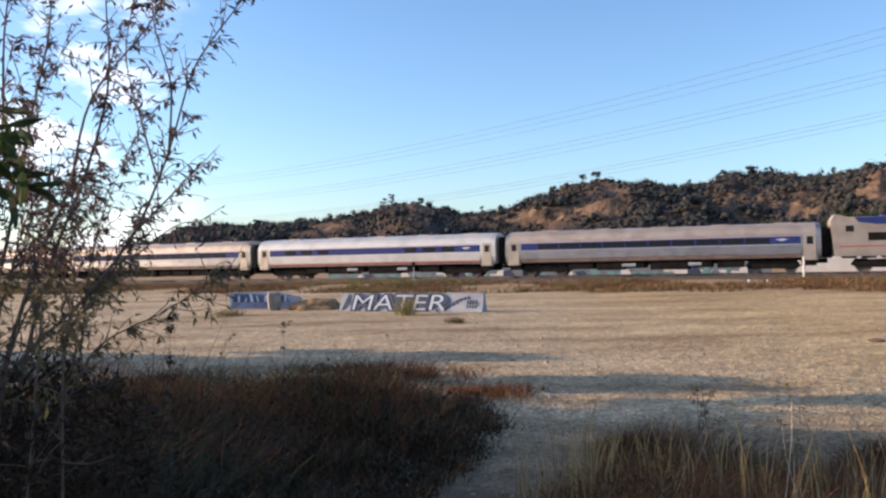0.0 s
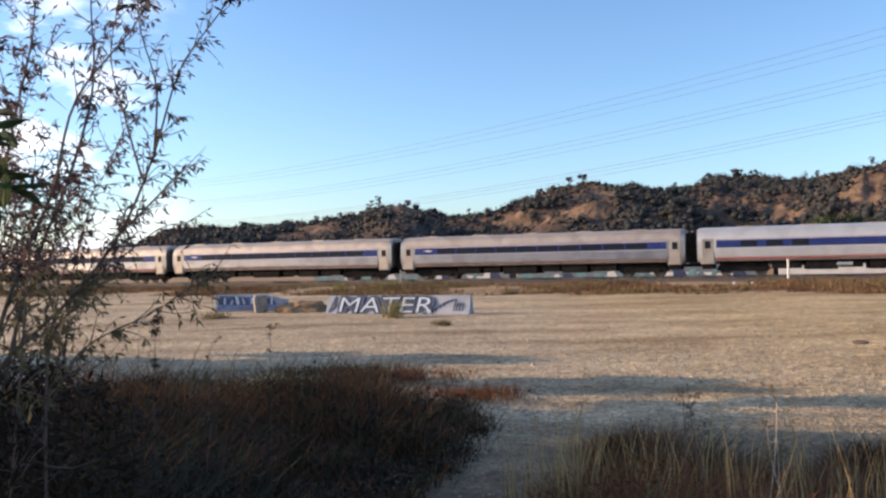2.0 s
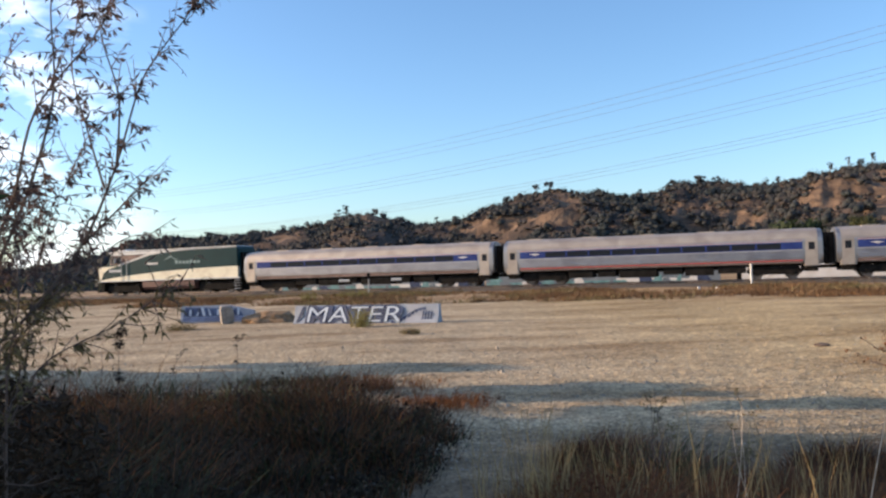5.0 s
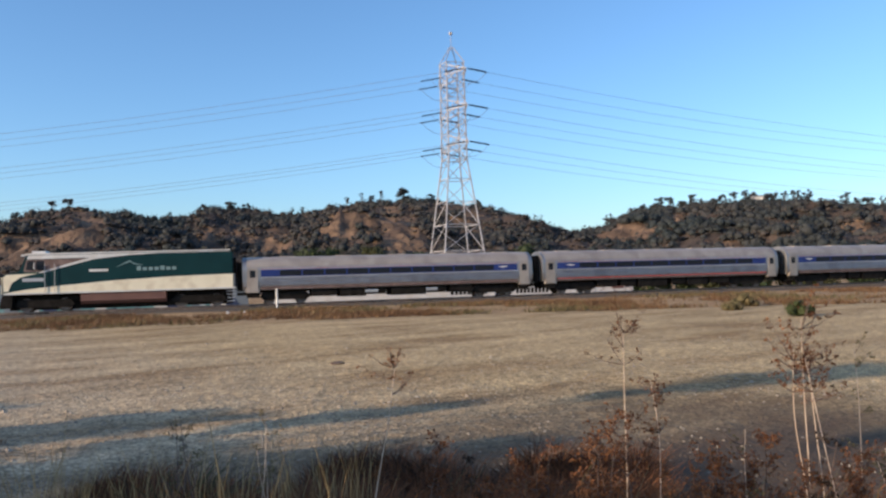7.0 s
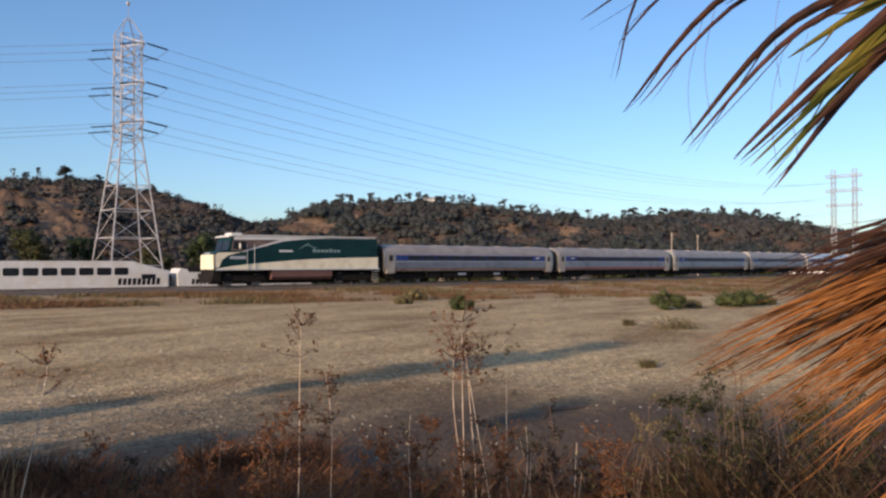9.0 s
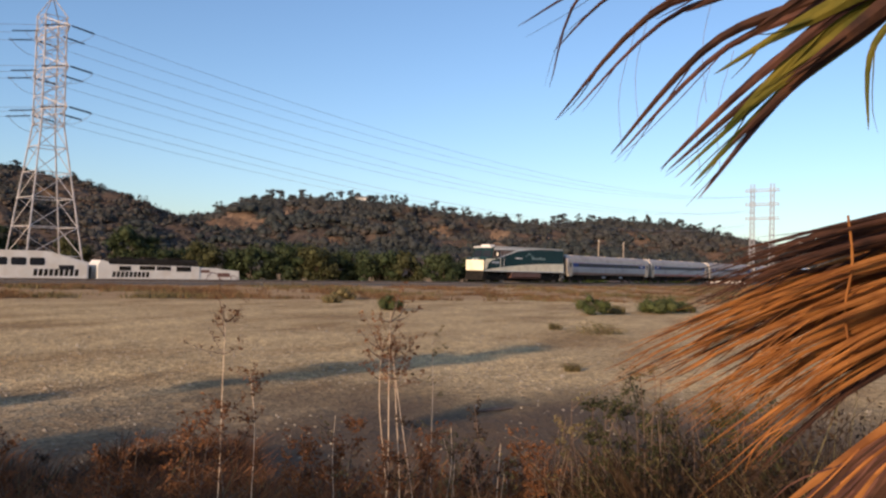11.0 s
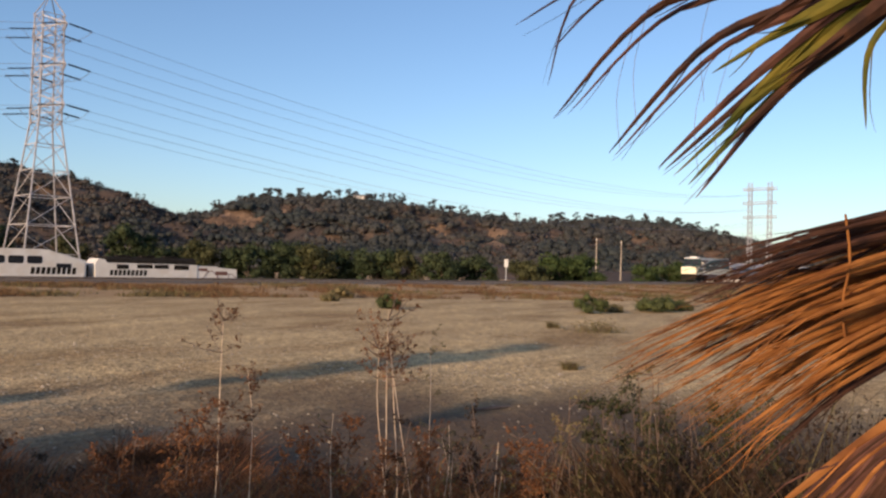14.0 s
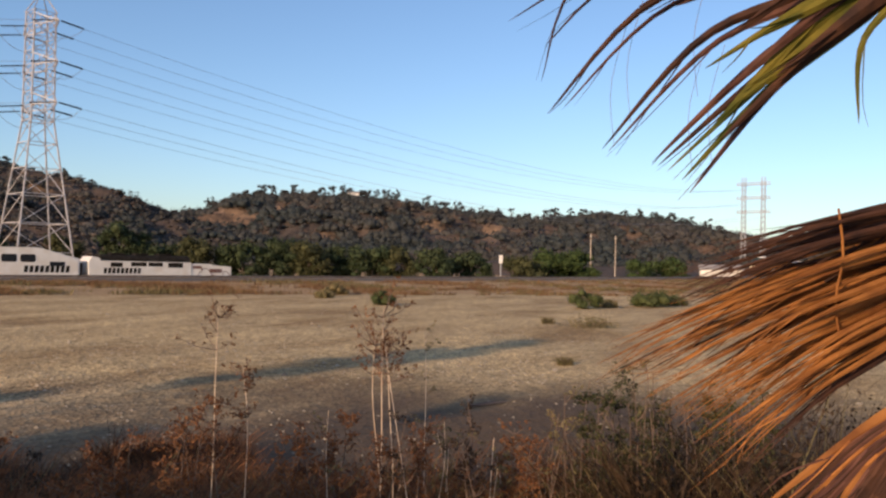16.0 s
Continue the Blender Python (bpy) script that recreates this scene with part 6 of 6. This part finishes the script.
def weed(b, r, top, lean, style, seed, label, stems=1):
    """A tall dry weed: pale stalk, forked head, seed heads and shrivelled leaves."""
    rs = np.random.default_rng(seed)
    foot = floor_at(b, r)
    head = at(b + lean, top, r)
    t = thing("dry_weed", Matrix(), label, "weed", "tall dry weeds")
    lc = []
    for k in range(stems):
        f = foot + Vector((rs.normal(0, 0.11), rs.normal(0, 0.11), 0)) * (stems > 1)
        h = head + Vector((rs.normal(0, 0.06), rs.normal(0, 0.06), -rs.uniform(0, 0.2))) * (k > 0)
        pts = curve_points([f, f.lerp(h, 0.4) + Vector((rs.normal(0, 0.02), rs.normal(0, 0.02), 0)), f.lerp(h, 0.75) + Vector((rs.normal(0, 0.02), rs.normal(0, 0.02), 0)), h], 14)
        part("stalk", tube(bmesh.new(), pts, [(0.0044 if stems < 4 else 0.004) * (1 - 0.6 * j / 13) for j in range(14)], 6), M_STALK if style in ("crown", "slim") and stems < 4 or style == "rusty" and stems == 1 else M_TWIG, t)
        bm = bmesh.new()
        forks = {"crown": 11, "rusty": 18, "slim": 7, "dark": 9, "plume": 30}[style]
        for j in range(forks if stems < 4 else forks // 2):
            q = rs.uniform(0.8, 1.0) if style == "crown" else rs.uniform(0.2, 1.0)
            p = pts[min(12, int(q * 13))]
            w = Vector((rs.normal(0, 0.7), rs.normal(0, 0.7), rs.uniform(0.2, 1.0))).normalized()
            ln = rs.uniform(0.08, 0.24) if style == "crown" else rs.uniform(0.02, 0.07) if style == "plume" else rs.uniform(0.05, 0.14)
            e = p + w * ln
            tube(bm, [p, p.lerp(e, 0.5) + Vector((0, 0, -0.015)), e], [0.003, 0.0024, 0.0012], 4)
            for _ in range({"crown": 5, "rusty": 7, "slim": 6, "dark": 9, "plume": 9}[style]):
                lc.append(p.lerp(e, rs.uniform(0.3, 1.1)) + Vector(rs.normal(0, 0.014, 3)))
        part("forking", bm, M_TWIG, t)["kind"] = "stuff"
    leaf = {"crown": L_RUST, "rusty": L_RUST, "slim": L_SAGE, "dark": L_BROWN, "plume": L_OLIVE if stems > 3 else L_BROWN}[style]
    c = np.array([tuple(p) for p in lc])
    v, f = leaf_cloud(c, np.full(len(c), 0.018), 5, 0.5, rs)
    raw("seed_head", v, f, leaf, t)["kind"] = "stuff"


shrub()
sapling()
weed(48.0, 4.7, -3.4, 0.5, "crown", 1, "tall pale dry weed stalk with a forked top")
weed(58.9, 4.4, -3.2, 1.0, "crown", 2, "tall dry weed of crossing pale stalks with rusty heads", 3)
weed(60.6, 4.6, -6.0, -0.4, "crown", 3, "slender pale dry weed stalk")
weed(50.6, 4.5, -7.4, -0.4, "rusty", 4, "rusty dry weed with curled leaves")
weed(48.3, 4.3, -9.5, 0.3, "rusty", 5, "rusty dry weed with curled leaves", 2)
weed(63.1, 5.6, -4.9, -0.2, "slim", 6, "slim faded green weed")
weed(66.6, 4.4, -9.5, -0.6, "dark", 7, "dark withered weed with a drooping head")
weed(56.0, 4.5, -10.5, 0.2, "slim", 8, "short pale dry stalk")
weed(69.4, 4.6, -11.5, 0.0, "rusty", 9, "short rust-red dry weed", 3)
weed(29.8, 5.0, -5.6, 2.6, "crown", 10, "leaning pale dry weed with a bent top")
weed(34.5, 4.6, -11.5, 1.0, "rusty", 11, "rusty dry weed with curled leaves", 2)
weed(-18.8, 6.5, -3.1, 0.0, "plume", 12, "dark fluffy seed plume on a stalk")
weed(-11.6, 8.0, -4.1, 0.3, "dark", 13, "thin dark dry stalk over the brush")
weed(-15.5, 8.5, -5.2, 0.2, "dark", 17, "thin dark dry stalk over the brush")
weed(17.6, 6.0, -8.6, 0.0, "slim", 14, "faded green weed among straw", 5)
weed(23.0, 5.6, -9.3, 0.3, "slim", 15, "faded green weed among straw", 3)
weed(53.0, 4.4, -11.5, 0.2, "rusty", 18, "short rust-red dry weed", 2)
weed(61.5, 4.2, -11.0, 0.2, "dark", 19, "dark withered weed among dry grass", 2)
for k, (b, r, e, style, stems, label) in enumerate([(54.6, 4.5, -11.6, "rusty", 3, "short rust-red dry weed"), (57.3, 4.6, -10.8, "rusty", 2, "rusty dry weed with curled leaves"), (46.6, 4.4, -10.2, "rusty", 3, "rusty dry weed with curled leaves"), (62.6, 4.4, -11.8, "rusty", 3, "short rust-red dry weed"),
                                                     (64.4, 4.7, -11.2, "slim", 3, "faded olive weed among dry grass"), (65.6, 4.3, -12.4, "dark", 3, "dark withered weed among dry grass"), (68.1, 4.5, -12.2, "slim", 3, "faded olive weed among dry grass"), (70.6, 4.4, -12.6, "rusty", 3, "short rust-red dry weed"), (72.0, 4.5, -10.2, "slim", 4, "faded olive weed among dry grass"),
                                                     (43.2, 4.6, -11.9, "rusty", 3, "short rust-red dry weed"), (40.3, 4.6, -12.6, "rusty", 2, "short rust-red dry weed"), (59.9, 4.3, -12.6, "rusty", 3, "short rust-red dry weed"), (38.0, 4.8, -12.3, "dark", 2, "dark withered weed among dry grass")]):
    weed(b, r, e, 0.15 * (k % 3 - 1), style, 80 + k, label, stems)
for k, (b, e) in enumerate([(73.0, -9.0), (74.6, -8.0), (75.8, -9.5), (77.0, -7.0), (78.4, -6.4), (79.6, -8.0), (81.0, -9.0), (82.6, -7.5), (84.2, -9.5), (86.0, -8.0)]):
    weed(b, 3.9 + 0.1 * (k % 4), e, 0.1 * (k % 3 - 1), "plume" if k % 2 else "slim", 30 + k, "bushy brown-green weed beside the palm", 4)


# ---- palm leaves ----
def frond_blade(t, pts, width, material, fold=0.35, split=2, seed=0, n=14, taper=0.8):
    """One folded, tapering segment of a fan leaf that frays at its end."""
    rs = np.random.default_rng(seed)
    c = curve_points(pts, n)
    bm = bmesh.new()
    rows = []
    for k, p in enumerate(c):
        d = (c[min(k + 1, n - 1)] - c[max(k - 1, 0)]).normalized()
        eye = (p - Vector(EYE)).normalized()
        s = d.cross(eye).normalized()
        u = s.cross(d)
        q = k / (n - 1)
        w = width * (0.55 + 1.0 * q if q < 0.35 else 0.9 * (1 - (q - 0.35) / 0.65) ** taper + 0.03)
        rows.append([bm.verts.new(p - s * w + u * w * fold), bm.verts.new(p + Vector(rs.normal(0, width * 0.03, 3))), bm.verts.new(p + s * w + u * w * fold)])
    for a, b in zip(rows, rows[1:]):
        bm.faces.new((a[0], a[1], b[1], b[0]))
        bm.faces.new((a[1], a[2], b[2], b[1]))
    for k in range(split):
        q = c[int(n * rs.uniform(0.6, 0.8))]
        e = c[-1] + Vector(rs.normal(0, 0.013, 3)) + Vector((0, 0, -0.02 * k))
        tube(bm, curve_points([q, q.lerp(e, 0.6) + Vector(rs.normal(0, 0.006, 3)), e], 6), [width * 0.16, width * 0.14, width * 0.1, width * 0.08, width * 0.05, width * 0.03], 3)
    return part("leaf_segment", bm, material, t)


def palm():
    rs = np.random.default_rng(8)
    dead = thing("palm_frond", Matrix(), "dead orange-brown fan palm frond hanging down", "palm leaf", "palm fronds")
    hub = at(101, 4.2, 1.75)
    k = 0
    for f in np.linspace(0, 1, 104):
        j = rs.normal(0, 0.5)
        stops = [0, 0.1, 0.25, 0.42, 0.6, 0.75, 0.88, 1]
        tip = (float(np.interp(f, stops, [81.5, 79.0, 75.8, 76.6, 79.0, 80.6, 82.0, 83.4])) + j, float(np.interp(f, stops, [1.2, -1.5, -5.6, -6.8, -8.6, -10.6, -12.6, -14.6])) + j)
        r = 1.55 + rs.uniform(-0.12, 0.15)
        cut = 0.52 + 0.54 * rs.random() ** 1.1
        tip = (93.5 + (tip[0] - 93.5) * cut, (4.0 - 7.5 * f) + (tip[1] - 4.0 + 7.5 * f) * cut)
        m = (100 + (tip[0] - 100) * 0.34, 5.6 - 4.8 * f + (tip[1] - 5.6 + 4.8 * f) * 0.31)
        m2 = (100 + (tip[0] - 100) * 0.68, 5.6 - 4.8 * f + (tip[1] - 5.6 + 4.8 * f) * 0.65 + 0.25)
        # dark brown on the top fifth, the lowest few and stray segments
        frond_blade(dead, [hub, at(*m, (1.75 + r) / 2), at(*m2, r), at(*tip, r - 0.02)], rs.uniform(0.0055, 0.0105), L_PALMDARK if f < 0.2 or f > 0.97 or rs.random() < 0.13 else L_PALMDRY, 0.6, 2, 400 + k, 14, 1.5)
        k += 1
    for q in range(12):
        tip = (rs.uniform(76, 88), rs.uniform(-10, 1))
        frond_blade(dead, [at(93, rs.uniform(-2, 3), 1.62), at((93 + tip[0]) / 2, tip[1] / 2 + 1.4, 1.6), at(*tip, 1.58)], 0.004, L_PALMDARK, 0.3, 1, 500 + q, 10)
    part("petiole", tube(bmesh.new(), [hub, at(108, 7, 1.9), at(125, 12, 2.1)], [0.02, 0.022, 0.028], 8), M_STALK, dead)
    part("hanging_fibre", tube(bmesh.new(), curve_points([at(90.3, 4.0, 1.5), at(90.6, 1, 1.5), at(90.2, -2, 1.5), at(90.6, -5.0, 1.5)], 10), [0.0022] * 9 + [0.0014], 5), L_PALMDRY, dead, "pale dry fibre hanging across")
    low = thing("palm_frond", Matrix(), "dead brown palm frond low beside the weeds", "palm leaf", "palm fronds")
    hub2 = at(101, -4.5, 1.35)
    for q in range(16):
        f = q / 15
        # browns mixed in turn, dark brown only from 0.7 on
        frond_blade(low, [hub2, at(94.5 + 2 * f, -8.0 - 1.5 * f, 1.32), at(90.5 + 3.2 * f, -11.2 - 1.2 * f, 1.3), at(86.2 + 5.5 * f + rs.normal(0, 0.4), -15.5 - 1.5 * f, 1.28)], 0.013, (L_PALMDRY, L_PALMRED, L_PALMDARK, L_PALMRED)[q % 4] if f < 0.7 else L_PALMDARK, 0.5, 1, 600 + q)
    part("petiole", tube(bmesh.new(), [hub2, at(112, -8, 1.5), at(125, 2, 1.9)], [0.018, 0.02, 0.026], 8), M_STALK, low)
    live = thing("palm_frond", Matrix(), "half-green fan palm frond with drooping brown tips", "palm leaf", "palm fronds")
    hub3 = at(100, 22.5, 1.7)
    segs = [((68.4, 16.9), (76, 19.5), 0.009, L_PALMDARK), ((71.0, 15.2), (76.5, 18.6), 0.009, L_PALMDARK), ((70.8, 12.8), (74.0, 19.0), 0.008, L_PALMDARK), ((71.3, 10.6), (78.5, 17.0), 0.015, L_PALMDARK), ((72.3, 10.9), (79.5, 16.6), 0.01, L_PALMDRY),
            ((75.2, 8.2), (82.0, 14.6), 0.017, L_PALMDARK), ((75.6, 8.0), (82.5, 14.0), 0.012, L_PALMDRY), ((78.6, 7.2), (85.5, 12.8), 0.02, L_PALMDRY), ((79.0, 7.0), (86.0, 12.2), 0.018, L_PALMDARK), ((79.6, 6.6), (86.5, 12.0), 0.016, L_PALMGREEN),
            ((81.1, 5.1), (86.8, 11.4), 0.018, L_PALMDRY), ((80.6, 6.0), (86.2, 11.0), 0.02, L_PALMGREEN), ((82.0, 13.4), (88.0, 15.8), 0.02, L_PALMGREEN), ((84.0, 11.0), (89.0, 13.8), 0.03, L_PALMGREEN), ((82.6, 9.6), (88.5, 14.6), 0.03, L_PALMGREEN),
            ((83.0, 8.6), (88.8, 13.2), 0.026, L_PALMDARK), ((83.5, 12.0), (90.0, 16.2), 0.028, L_PALMDRY), ((91.4, 9.3), (91.6, 13.5), 0.012, L_PALMGREEN), ((94.0, 10.0), (93.5, 14.5), 0.02, L_PALMGREEN), ((80.0, 17.5), (87.0, 18.6), 0.02, L_PALMDARK), ((85.0, 15.0), (91.0, 16.8), 0.026, L_PALMGREEN),
            ((83.5, 15.2), (90.0, 18.4), 0.032, L_PALMDARK), ((77.5, 17.6), (86.0, 20.2), 0.026, L_PALMDARK), ((86.5, 12.6), (91.5, 15.4), 0.03, L_PALMDARK)]
    for q, (tip, mid, w, m) in enumerate(segs):
        frond_blade(live, [hub3, at((mid[0] + 100) / 2 - 1, (mid[1] + 22.5) / 2 - 0.4, 1.65), at(mid[0], mid[1] + 0.9, 1.6), at(*tip, 1.55)], w * 0.85, L_PALMRED if m is L_PALMDRY else m, 0.6, 1, 700 + q, 18)
    part("petiole", tube(bmesh.new(), [hub3, at(112, 24, 1.9), at(125, 20, 2.1)], [0.02, 0.022, 0.028], 8), M_STALK, live)
    for q in range(5):
        b = rs.uniform(72, 84)
        e = rs.uniform(8, 15)
        part("fibre", tube(bmesh.new(), curve_points([at(b + 1, e + 5, 1.6), at(b, e + 1, 1.6), at(b + 0.3, e - 3, 1.6)], 8), [0.0006] * 8, 3), M_TWIG, live)


def fan_palm():
    """The short ringed trunk from which the fronds hang."""
    foot = floor_at(127, 2.2, 0.1)
    t = thing("fan_palm", pose(*foot), "short fan palm with a fibrous brown trunk", "palm")
    h = 3.35 - foot.z
    zs = np.linspace(0, h, 25)
    part("trunk", tube(bmesh.new(), [(0.02 * math.sin(z * 2), 0, z) for z in zs], [(0.21 - 0.018 * z) * (1.06 if k % 2 else 0.97) for k, z in enumerate(zs)], 14), M_BARK, t)


palm()
fan_palm()


# ---- what moves ----
def motions():
    """The train runs along the curve at a steady pace; its tail's coupling passes l = -0.29 at 7 s."""
    times = [0.5 * k for k in range(33)]

    def rows(back):
        return [(t, track_pose(-0.29 + 21.588 * (t - 7) + back)) for t in times]

    walk(tail, rows(-8.65))
    about = pose(0, 0, 0, 0, 0, 180)
    for i, c in enumerate(coaches):
        walk(c, [(t, m @ about if i in (1, 2, 3) else m) for t, m in rows(13 + 26 * i)])
    walk(head, rows(156 + 10.7))


motions()
